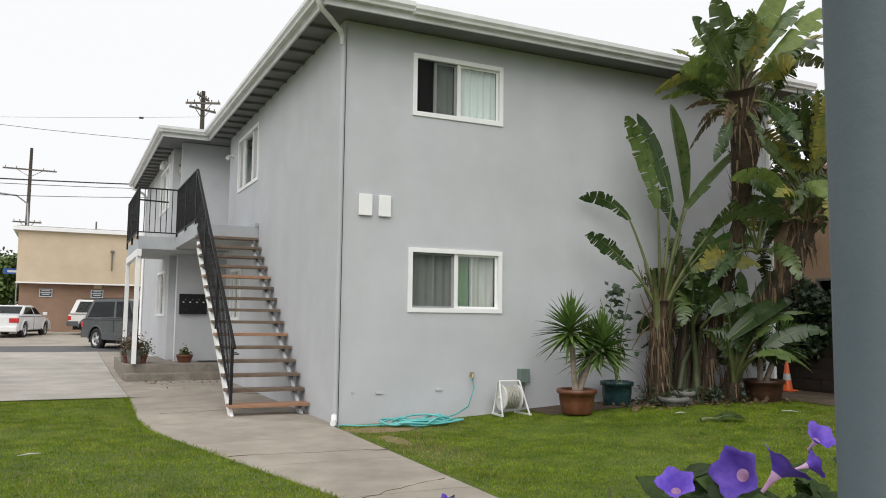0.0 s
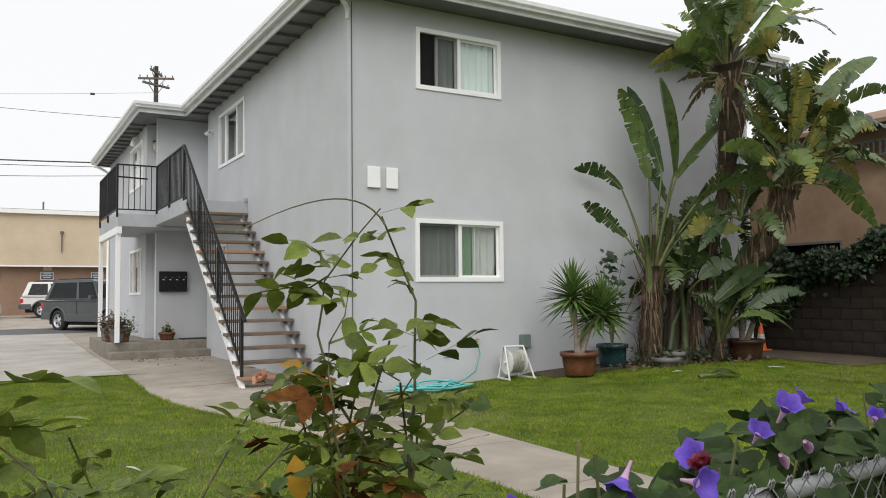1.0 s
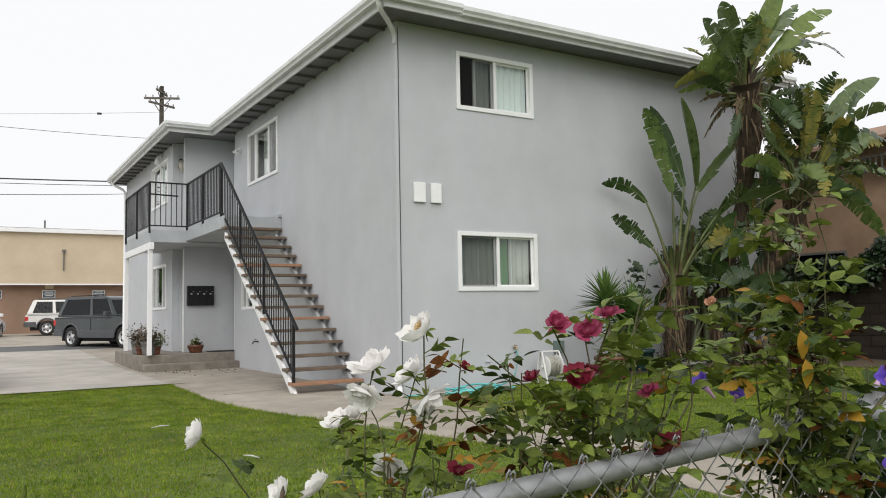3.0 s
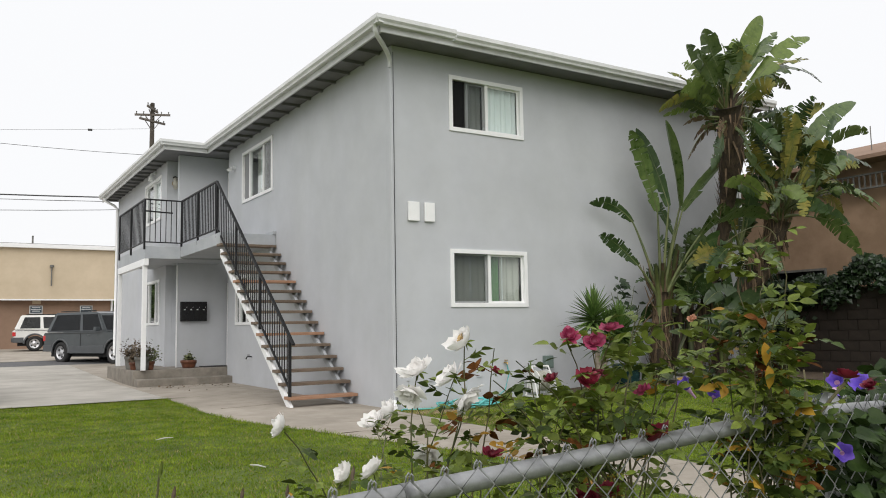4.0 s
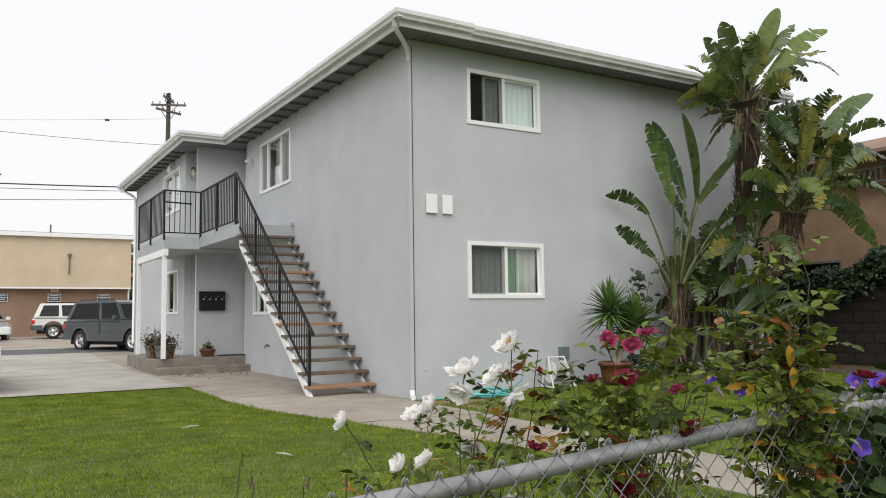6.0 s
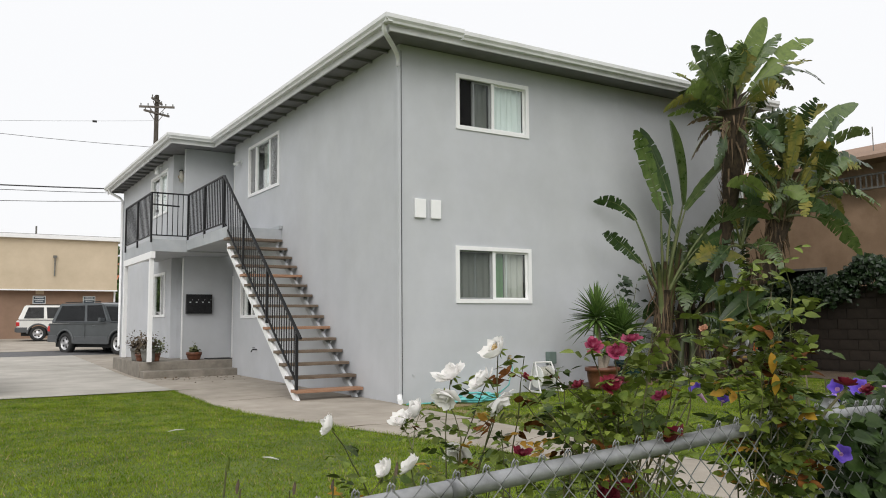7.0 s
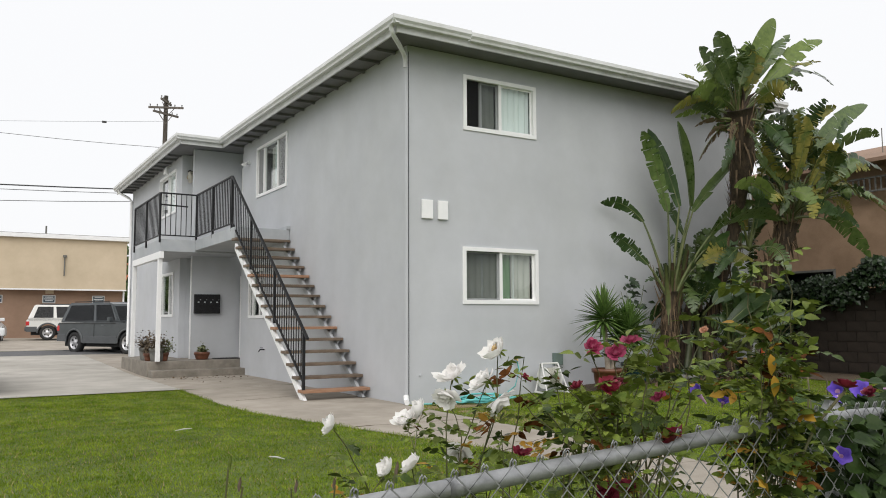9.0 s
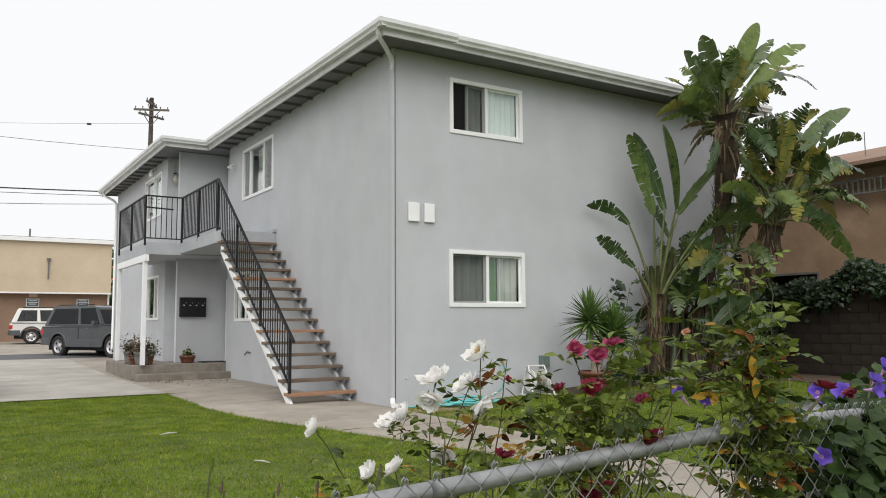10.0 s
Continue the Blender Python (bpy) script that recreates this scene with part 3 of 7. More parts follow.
# raised white bars on the front wall
for u0, u1 in ((0.245, 0.44), (0.535, 0.715)):
    b = part("wall_bar", wbox(plane_front, u0, u1, 0.008, 0.045, 2.82, 3.115, 0.008), TRIM)
    tagged(b, "plain raised white bar on the grey stucco wall", "wall sign", "white bars on the wall")

# wall lamps and small fittings
def wall_lamp(x, y, z, nx, ny, label):
    ob = thing("wall_lamp", label, "lamp", at=(x, y, z))
    o = Vector((nx, ny, 0))
    part("back_plate", tube(bmesh.new(), [o * 0.001, o * 0.03], [0.07, 0.06], 16), BRASS, ob)
    part("shade", tube(bmesh.new(), [o * 0.03 + Vector((0, 0, -0.13)), o * 0.075 + Vector((0, 0, -0.11)), o * 0.09 + Vector((0, 0, 0.0)), o * 0.075 + Vector((0, 0, 0.11)), o * 0.03 + Vector((0, 0, 0.13))], [0.03, 0.065, 0.08, 0.065, 0.03], 14), LAMPGLASS, ob, "frosted oval glass", True)
    part("cage", tube(bmesh.new(), [o * 0.03 + Vector((0, 0, 0.15)), o * 0.08 + Vector((0, 0, 0.13)), o * 0.05 + Vector((0, 0, 0.17))], [0.04, 0.07, 0.02], 14), IRON, ob, "black cap")
    return ob


wall_lamp(-0.86, 10.0, 4.95, 0, -1, "brass oval wall lamp beside the upper entry")
spot = thing("flood_lamp", "small white flood lamp under the wing's eave", "lamp", at=(-1.05, 11.3, 5.32))
part("bracket", tube(bmesh.new(), [(0, 0, 0.1), (-0.1, 0, 0.08)], 0.03, 10), TRIM, spot)
part("head", tube(bmesh.new(), [(-0.1, 0, 0.1), (-0.12, -0.02, -0.02), (-0.13, -0.03, -0.12)], [0.03, 0.06, 0.07], 12), TRIM, spot)
spot = thing("flood_lamp", "small grey twin flood lamp on the side wall", "lamp", at=(0, 7.75, 5.0))
part("bracket", tube(bmesh.new(), [(0, 0, 0.02), (-0.06, 0, 0.02)], 0.05, 12), GUTTER, spot)
for s in (-1, 1):
    part("head", tube(bmesh.new(), [(-0.06, 0, 0.02), (-0.11, s * 0.05, 0.0), (-0.16, s * 0.08, -0.05)], [0.018, 0.03, 0.045], 10), GUTTER, spot)

# mailbox bank
mailbox = thing("mailbox_bank", "black four-door mailbox bank on the grey wall", "mailbox", at=(-0.58, 9.165, 1.69))
part("body", boxm(-0.31, 0.31, -0.11, -0.002, -0.235, 0.235, 0.008), IRON, mailbox)
for k in range(4):
    x = -0.225 + k * 0.15
    d = part("door", boxm(x - 0.066, x + 0.066, -0.122, -0.111, -0.2, 0.2, 0.003), IRON, mailbox)
    part("label_plate", boxm(x - 0.02, x + 0.02, -0.1255, -0.1225, 0.03, 0.055), SIGNLIGHT, d, "small pale plate")
    part("lock", tube(bmesh.new(), [(x + 0.045, -0.122, 0.1), (x + 0.045, -0.128, 0.1)], 0.009, 8), ALLOY, d)

# porch and its steps
porch = thing("porch_steps", "two weathered concrete porch steps with a low landing", "steps", kind="structure")
part("landing", boxm(-2.10, 0.25, 8.28, 9.16, -0.1, 0.36, 0.012), STEPCON, porch)
part("landing", boxm(-2.10, -1.06, 9.165, 11.6, -0.1, 0.36, 0.012), STEPCON, porch)
part("landing", boxm(-1.055, -0.58, 9.31, 9.995, -0.1, 0.355), STEPCON, porch)
part("step", boxm(-2.085, 0.05, 7.86, 8.276, -0.1, 0.175, 0.02), STEPCON, porch)
mat_ob = part("doormat", boxm(-0.45, 0.15, 8.6, 9.05, 0.361, 0.378, 0.004), RUBBER)
tagged(mat_ob, "dark doormat on the concrete landing", "doormat")

# balcony over the porch
DT = 3.14
balcony = thing("balcony", "grey painted balcony deck on white posts", "balcony", kind="structure")
part("deck", boxm(-1.92, -0.004, 8.12, 9.16, 2.86, DT, 0.008), DECKPAINT, balcony)
part("deck", boxm(-1.92, -1.06, 9.165, 11.4, 2.86, DT, 0.008), DECKPAINT, balcony)
part("deck", boxm(-1.06, -0.58, 9.305, 9.995, 2.862, DT - 0.004), DECKPAINT, balcony)
part("deck", boxm(-1.15, -0.004, 5.02, 8.115, 2.90, DT, 0.008), DECKPAINT, balcony)
part("kerb", boxm(-0.075, -0.006, 4.99, 8.1, DT + 0.002, DT + 0.07, 0.005), DECKPAINT, balcony)
part("beam", boxm(-1.94, -1.84, 8.12, 11.4, 2.70, 2.857, 0.006), TRIM, balcony, "white painted beam")
for yy in (8.24, 11.28):
    part("post", boxm(-1.945, -1.85, yy - 0.048, yy + 0.048, 0.362, 2.698, 0.006), TRIM, balcony, "white painted timber post")

# stairs
stairs = thing("staircase", "open steel staircase with weathered wooden treads against the wall", "stairs")
RISE, RUN, Y0 = 0.1957, 0.266, 1.22
for k in range(15):
    z, y = 0.18 + k * RISE, Y0 + k * RUN
    wood = REDWOOD if k in (0, 5, 10) else TREADWOOD
    ob = part("tread", boxm(-0.57, 0.57, 0, 0.265, -0.048, 0, 0.006), wood, stairs, "reddish newer wooden tread" if wood is REDWOOD else "")
    ob.location = (-0.585, y, z)
    # wall-side brackets and stringer take the deck grey to show them in shade
    for x in (-0.10,):
        br = part("bracket", prism([(x, y + 0.03, z - 0.049), (x, y + 0.25, z - 0.049), (x, y + 0.25, z - 0.19), (x, y + 0.20, z - 0.19)], (0.035, 0, 0)), DECKPAINT, stairs, "tread bracket greyed for the shade under the stairs")
S = RISE / RUN
for x in (-1.14, -0.14):
    poly = [(x, Y0 + 0.02, 0.022), (x, Y0 + 0.20, 0.022), (x, 5.015, 0.022 + (4.815 - Y0) * S), (x, 5.015, 0.022 + (5.0 - Y0) * S)]
    part("stringer", prism(poly, (0.05, 0, 0)), TRIM if x < -1 else DECKPAINT, stairs, "white painted steel stringer" if x < -1 else "wall-side steel stringer greyed for shade")


# railings
def railing(name, label, runs):
    ob = thing(name, label, "railing")
    for (p, q, posts, n, gap) in runs:
        p, q = Vector(p), Vector(q)
        h = Vector((0, 0, 1.06))
        part("top_rail", bar(p + h, q + h, 0.042, 0.03), IRON, ob)
        part("bottom_rail", bar(p + Vector((0, 0, gap)), q + Vector((0, 0, gap)), 0.03, 0.025), IRON, ob)
        for f in posts:
            c = p.lerp(q, f)
            part("post", bar(c - Vector((0, 0, 0.08)), c + h + Vector((0, 0, 0.012)), 0.04), IRON, ob)
        for k in range(1, n):
            c = p.lerp(q, k / n)
            part("baluster", bar(c + Vector((0, 0, gap)), c + h, 0.016), IRON, ob)
    return ob


railing("balcony_railing", "black iron railing round the balcony deck", [
    ((-1.13, 5.30, DT + 0.0), (-1.13, 8.12, DT), (0, 0.5, 1), 24, 0.09),
    ((-1.13, 8.13, DT), (-1.94, 8.13, DT), (1,), 7, 0.09),
    ((-1.94, 8.15, DT), (-1.94, 11.2, DT), (0.5, 1), 22, 0.09),
])
b = part("rail_stub", bar((-1.94, 8.17, DT + 0.80), (-1.32, 8.17, DT + 0.78), 0.035, 0.03), IRON)
tagged(b, "loose black iron bar across the balcony railing", "rail")
hr = thing("stair_railing", "black iron stair railing with slim balusters", "railing")
ya, yb = Y0 + 0.08, 5.30
za, zb = 1.10, 4.20
sl = (zb - za) / (yb - ya)
part("top_rail", bar((-1.13, ya - 0.16, za - 0.16 * sl), (-1.13, yb, zb), 0.045, 0.03), IRON, hr)
part("bottom_rail", bar((-1.13, ya, za - 0.80), (-1.13, yb, zb - 0.93), 0.03, 0.025), IRON, hr)
for f, low in ((0.0, 0.92), (0.345, 0.95), (0.68, 0.98)):
    c = (-1.13, ya + (yb - ya) * f)
    z = za + (zb - za) * f
    part("post", bar((*c, z - low), (*c, z), 0.042), IRON, hr)
for k in range(1, 36):
    f = k / 36
    c = (-1.13, ya + (yb - ya) * f)
    z = za + (zb - za) * f
    part("baluster", bar((*c, z - 0.80 - 0.13 * f), (*c, z), 0.014), IRON, hr)

# hose bib on the side wall
tap = thing("wall_tap", "small iron garden tap on the side wall", "tap", at=(0, 6.5, 0.64))
part("pipe", tube(bmesh.new(), [(0, 0, 0), (-0.1, 0, 0), (-0.13, 0, -0.05)], 0.014, 8), IRON, tap)
part("wheel", tube(bmesh.new(), [(-0.07, 0, 0.03), (-0.07, 0, 0.045)], 0.03, 10), IRON, tap)

# ---- chain-link fence in front ----
def fy(x):
    """Line of the fence on the ground."""
    return -9.09 + (x + 4.5) * 0.04 + 0.17 * max(x + 3.5, 0)


def fz(x):
    """Height of the rail, which rises a little with the pavement."""
    return 0.935 + 0.04 * min(max(x + 4.5, -0.9), 0.7) - 0.05 * min(max(x + 3.6, 0), 1.3)


def vine_y(x):
    """Line of the flowering hedge behind the fence."""
    return -9.07 + (x + 5.2) * 0.118


fence = thing("chain_link_fence", "galvanised chain-link fence with a tubular top rail", "fence")
part("top_rail", tube(bmesh.new(), [(x, fy(x), fz(x)) for x in (-8.5, -7.0, -5.4, -4.5, -3.8, -3.5, -3.0, -2.3, -1.35)], 0.019, 16), GALV, fence, smooth=True)
part("rail_sleeve", tube(bmesh.new(), [(x, fy(x), fz(x)) for x in (-4.93, -4.9)], 0.0202, 16), GALV, fence, smooth=True)
for x in (-8.5, -6.35, -3.5, -1.35):
    part("post", tube(bmesh.new(), [(x, fy(x) + 0.05, 0), (x, fy(x) + 0.05, fz(x) + 0.02), (x, fy(x) + 0.05, fz(x) + 0.05)], [0.028, 0.028, 0.012], 14), GALV, fence, smooth=True)
wires = bmesh.new()
half = 0.036
for i in range(170):
    x = -7.5 + i * half
    top = fz(x) + 0.03
    n = int((top - 0.04) / half)
    pts = []
    for k in range(n + 1):
        xx = x + half / 2 * (1 if (i + k) % 2 else -1)
        pts.append((xx, fy(xx) - 0.0235 - (0.004 if (i + k) % 2 else 0.0), top - k * half))
    lx, ly, lz = pts[0]
    turn = 0.006 if i % 2 else -0.006
    pts = [(lx + turn, ly + 0.002, lz - 0.006), (lx + turn * 0.9, ly - 0.002, lz + 0.006), (lx + turn * 0.3, ly - 0.002, lz + 0.011), (lx - turn * 0.3, ly, lz + 0.006)] + pts
    tube(wires, pts, 0.0018, 5, False)
part("wire_mesh", wires, GALV, fence, "woven diamond wire mesh", True)
post = part("steel_post", tube(bmesh.new(), [(-2.61, -9.64, 0), (-2.615, -9.64, 3.4)], 0.045, 20), POSTPAINT, smooth=True)
tagged(post, "tall blue-grey painted steel post by the pavement", "post")


# ---- behind: alley, lot, far buildings ----
def beige_building():
    ob = thing("commercial_building", "flat-roofed beige and brown stucco commercial building", "building")
    z0 = 0.44
    part("lower_wall", boxm(-5.45, 1.95, 36.5, 50, z0 - 0.3, 3.02), BROWN, ob, "brown stucco ground floor")
    part("upper_wall", boxm(-5.6, 2.05, 36.0, 50.2, 3.02, 5.72, 0.01), BEIGE, ob, "beige stucco overhanging upper storey")
    part("drip_edge", boxm(-5.62, 2.07, 35.97, 36.0, 2.98, 3.05), TRIM, ob)
    part("roof_edge", boxm(-5.85, 2.3, 35.75, 50.4, 5.72, 5.93, 0.01), TRIM, ob, "white roof edge board")
    part("roof", boxm(-5.7, 2.2, 35.9, 50.3, 5.93, 5.97), ROOFING, ob)
    for x in (-4.2, -1.72, 0.72):
        s = part("sign", boxm(x - 0.31, x + 0.31, 36.44, 36.498, 2.30, 2.72), SIGNLIGHT, ob, "small dark framed notice with pale bars")
        part("field", boxm(x - 0.27, x + 0.27, 36.425, 36.438, 2.34, 2.68), SIGNDARK, s)
        for k, w in ((2.60, 0.2), (2.50, 0.24), (2.41, 0.18)):
            part("line_bar", boxm(x - w, x + w, 36.41, 36.423, k, k + 0.045), SIGNLIGHT, s)
    part("patch", boxm(-1.9, -1.5, 36.46, 36.5, 2.8, 3.0), BEIGE, ob)
    part("wall_pipe", tube(bmesh.new(), [(-1.08, 35.93, 3.75), (-1.08, 35.93, 4.75)], 0.035, 8), GREYPOT, ob, "rusty wall pipe")
    part("pipe_cap", tube(bmesh.new(), [(-1.08, 35.9, 4.73), (-1.08, 35.9, 4.85)], 0.1, 10), GREYPOT, ob)
    part("roof_vent", tube(bmesh.new(), [(-1.9, 37.5, 5.9), (-1.9, 37.5, 6.55)], 0.045, 8), GREYPOT, ob)
    part("corner_pipe", tube(bmesh.new(), [(2.0, 36.4, 0.4), (2.0, 36.4, 3.0)], 0.05, 8), TRIM, ob)


beige_building()
tile_house = thing("tile_roof_house", "cream house with a red clay tile roof", "building")
part("wall", boxm(2.2, 12, 52, 60, 0.2, 4.2), BEIGE, tile_house)
part("roof", prism([(2.0, 51.6, 4.2), (2.0, 56, 6.0), (2.0, 60.4, 4.2)], (10.3, 0, 0)), CLAYTILE, tile_house, "red clay tile roof")


def wheel(parent, x, y, z, r, w, outward):
    t = part("wheel", lathe([(r * 0.62, -w / 2), (r * 0.9, -w / 2), (r, -w / 2 + 0.03), (r, w / 2 - 0.03), (r * 0.9, w / 2), (r * 0.62, w / 2), (r * 0.62, -w / 2)], 24), RUBBER, parent, "black tyre", True)
    t.matrix_local = pose(x, y, z, 90 * outward, 0, 0)
    rim = part("rim", lathe([(0.001, w / 2 - 0.03), (r * 0.2, w / 2 - 0.025), (r * 0.24, w / 2 - 0.05), (r * 0.52, w / 2 - 0.045), (r * 0.58, w / 2 - 0.01), (r * 0.64, w / 2), (r * 0.64, -w / 2)], 24), ALLOY, t, "silver alloy rim", True)
    for k in range(5):
        a = 2 * math.pi * k / 5
        c, s = math.cos(a), math.sin(a)
        part("rim_gap", tube(bmesh.new(), [(c * r * 0.4, s * r * 0.4, w / 2 - 0.05), (c * r * 0.4, s * r * 0.4, w / 2 - 0.038)], r * 0.11, 8), RUBBER, t)


def vehicle(name, label, at, turn, L, W, top, cabin, r, xw, paint, clad=None, sedan=False, sill=0.32):
    """A car, front towards +x: body with wheel arches, cabin, panes, lights, wheels."""
    ob = thing(name, label, "car")
    ob.matrix_world = pose(*at, 0, 0, turn)
    h = L / 2

    def arch(cx):
        return [(cx + (r + 0.06) * math.cos(math.pi * k / 10), r + (r + 0.06) * math.sin(math.pi * k / 10)) for k in range(11)]

    low = [(h - 0.05, sill), *[p for p in arch(xw[0]) if p[1] > sill], *[p for p in arch(xw[1]) if p[1] > sill], (-h + 0.05, sill)]
    prof = low + top
    bm = prism([(x, -W / 2, z) for x, z in prof], (0, W, 0))
    hard = [e for e in bm.edges if e.calc_face_angle(0) > 0.9]
    bmesh.ops.bevel(bm, geom=hard, offset=0.045, segments=2, affect="EDGES", clamp_overlap=True)
    part("body", bm, paint, ob, smooth=False)
    # cabin, tapering upwards
    zb, zt = cabin[0][1], max(z for _, z in cabin)
    bm = bmesh.new()
    rows = []
    for s in (-1, 1):
        rows.append([bm.verts.new((x, s * (W / 2 - 0.05 - 0.16 * (z - zb) / (zt - zb)), z)) for x, z in cabin])
    bm.faces.new(rows[0][::-1])
    bm.faces.new(rows[1])
    n = len(cabin)
    for i in range(n):
        bm.faces.new((rows[0][i], rows[0][(i + 1) % n], rows[1][(i + 1) % n], rows[1][i]))
    bmesh.ops.recalc_face_normals(bm, faces=bm.faces[:])
    hard = [e for e in bm.edges if e.calc_face_angle(0) > 0.5]
    bmesh.ops.bevel(bm, geom=hard, offset=0.035, segments=2, affect="EDGES", clamp_overlap=True)
    part("cabin", bm, paint, ob)

    def side_at(z):
        return W / 2 - 0.05 - 0.16 * (z - zb) / (zt - zb)

    # side panes between pillars
    x_front_b, x_front_t, x_rear_t, x_rear_b = cabin[0][0], cabin[1][0], cabin[-2][0], cabin[-1][0]
    z1, z2 = zb + 0.06, zt - 0.09

    def edge(f, z):
        k = (z - zb) / (zt - zb)
        a = x_front_b + (x_front_t - x_front_b) * k - 0.1
        b = x_rear_b + (x_rear_t - x_rear_b) * k + 0.1
        return a + (b - a) * f

    cuts = ((0.02, 0.36), (0.41, 0.96)) if sedan or clad is CLAD and paint is CARGREY else ((0.02, 0.30), (0.35, 0.62), (0.67, 0.96))
    for s in (-1, 1):
        for f0, f1 in cuts:
            bm = bmesh.new()
            vs = [bm.verts.new((edge(f, z), s * (side_at(z) + 0.006), z)) for f, z in ((f0, z1), (f1, z1), (f1, z2), (f0, z2))]
            face = bm.faces.new(vs)
            bmesh.ops.solidify(bm, geom=[face], thickness=0.012)
            part("side_window", bm, CARGLASS, ob, "dark tinted glass")
        part("door_handle", boxm(0.1, 0.25, s * (W / 2) - 0.012, s * (W / 2) + 0.02, zb - 0.12, zb - 0.09, 0.006), CLAD, ob)
        part("door_gap", boxm(-0.28, -0.27, s * (W / 2) - 0.01, s * (W / 2) + 0.003, sill + 0.1, zb - 0.03), RUBBER, ob)
        m = part("mirror", boxm(x_front_b - 0.32, x_front_b - 0.18, s * (W / 2 + 0.02), s * (W / 2 + 0.2), zb + 0.02, zb + 0.17, 0.03), paint, ob)
        for x in xw:
            rim = [(x + (r + k) * math.cos(math.pi * q / 12), s * (W / 2 + o), r + (r + k) * math.sin(math.pi * q / 12)) for q in range(13) for k, o in ((0.055, 0.0), (0.055, 0.03), (0.115, 0.022), (0.125, 0.0))]
            bm = bmesh.new()
            vs = [bm.verts.new(p) for p in rim]
            for q in range(12):
                for k in range(3):
                    bm.faces.new((vs[q * 4 + k], vs[q * 4 + k + 1], vs[q * 4 + k + 5], vs[q * 4 + k + 4]))
            bmesh.ops.recalc_face_normals(bm, faces=bm.faces[:])
            part("arch_flare", bm, clad or paint, ob, smooth=True)
        part("belt_trim", boxm(-h + 0.1, x_front_b - 0.1, s * (W / 2) - 0.01, s * (W / 2) + 0.006, zb - 0.05, zb - 0.03), RUBBER, ob)
        if clad:
            for x0, x1 in ((-h + 0.02, xw[1] - r - 0.1), (xw[0] + r + 0.1, h - 0.02)):
                part("cladding", boxm(x0, x1, s * (W / 2) - 0.01, s * (W / 2) + 0.02, sill, sill + 0.24, 0.01), clad, ob)
            part("cladding", boxm(xw[1] + r + 0.12, xw[0] - r - 0.12, s * (W / 2) - 0.01, s * (W / 2) + 0.02, sill - 0.06, sill + 0.2, 0.01), clad, ob)
        part("headlight", boxm(h - 0.14, h + 0.012, s * (W / 2 - 0.42), s * (W / 2 - 0.06), zb - 0.36, zb - 0.2, 0.03), HEADLIGHT, ob)
        part("taillight", boxm(-h - 0.012, -h + 0.14, s * (W / 2 - 0.36), s * (W / 2 + 0.008), zb - 0.3, zb - 0.1, 0.03), TAILLIGHT, ob, "red tail light")
        for x in xw:
            wheel(ob, x, s * (W / 2 - 0.11), r, r, 0.22, -s)
    for (xa, za), (xb, zc), nm in ((cabin[0], cabin[1], "windshield"), (cabin[-1], cabin[-2], "rear_window")):
        bm = bmesh.new()
        sgn = 1 if nm == "windshield" else -1
        vs = []
        for f, e in ((0.1, 1), (0.1, -1), (0.88, -1), (0.88, 1)):
            x, z = xa + (xb - xa) * f, za + (zc - za) * f
            vs.append(bm.verts.new((x + sgn * 0.01, e * (side_at(z) - 0.07), z + 0.006)))
        face = bm.faces.new(vs)
        bmesh.ops.solidify(bm, geom=[face], thickness=0.01)
        part(nm, bm, CARGLASS, ob, "dark glass")
    part("bumper", boxm(h - 0.08, h + 0.06, -W / 2 + 0.03, W / 2 - 0.03, sill + 0.02, sill + 0.24, 0.04), clad or paint, ob)
    part("bumper", boxm(-h - 0.06, -h + 0.08, -W / 2 + 0.03, W / 2 - 0.03, sill + 0.02, sill + 0.24, 0.04), clad or paint, ob)
    part("grille", boxm(h - 0.02, h + 0.015, -W / 2 + 0.5, W / 2 - 0.5, zb - 0.36, zb - 0.2, 0.01), IRON, ob)
    part("plate_bar", boxm(-h - 0.075, -h - 0.062, -0.15, 0.15, sill + 0.08, sill + 0.2), SIGNLIGHT, ob)
    part("underbody", boxm(-h + 0.2, h - 0.2, -W / 2 + 0.2, W / 2 - 0.2, 0.24, sill + 0.2), RUBBER, ob)
    if not sedan:
        for s in (-1, 1):
            part("roof_rail", bar((x_front_t - 0.3, s * (W / 2 - 0.3), zt + 0.035), (x_rear_t + 0.2, s * (W / 2 - 0.3), zt + 0.035), 0.035, 0.03), RUBBER, ob)
    return ob


SUV_TOP = [(-2.33, 0.5), (-2.36, 1.08), (0.95, 1.10), (1.15, 1.08), (2.2, 1.0), (2.33, 0.85), (2.33, 0.45)]
SUV_CAB = [(0.98, 1.09), (0.42, 1.72), (0.15, 1.79), (-2.0, 1.79), (-2.3, 1.09)]
vehicle("suv", "dark grey two-door sport utility vehicle parked in the alley", (-0.74, 19.68, 0.17), -62, 4.75, 1.95, SUV_TOP, SUV_CAB, 0.38, (1.45, -1.38), CARGREY, CLAD, sill=0.42)
WTOP = [(-2.15, 0.5), (-2.18, 0.98), (0.85, 1.0), (1.05, 0.98), (2.0, 0.92), (2.14, 0.75), (2.14, 0.45)]
WCAB = [(1.05, 0.99), (0.45, 1.60), (0.2, 1.66), (-1.85, 1.66), (-2.12, 0.99)]
vehicle("suv", "pearl white sport utility vehicle with grey lower cladding", (-0.85, 31.6, 0.44), -6, 4.35, 1.8, WTOP, WCAB, 0.35, (1.35, -1.27), CARSILVER, CLAD, sill=0.40)
STOP = [(-2.32, 0.5), (-2.35, 0.95), (-1.7, 1.02), (0.9, 0.98), (1.2, 0.95), (2.1, 0.78), (2.32, 0.62), (2.32, 0.4)]
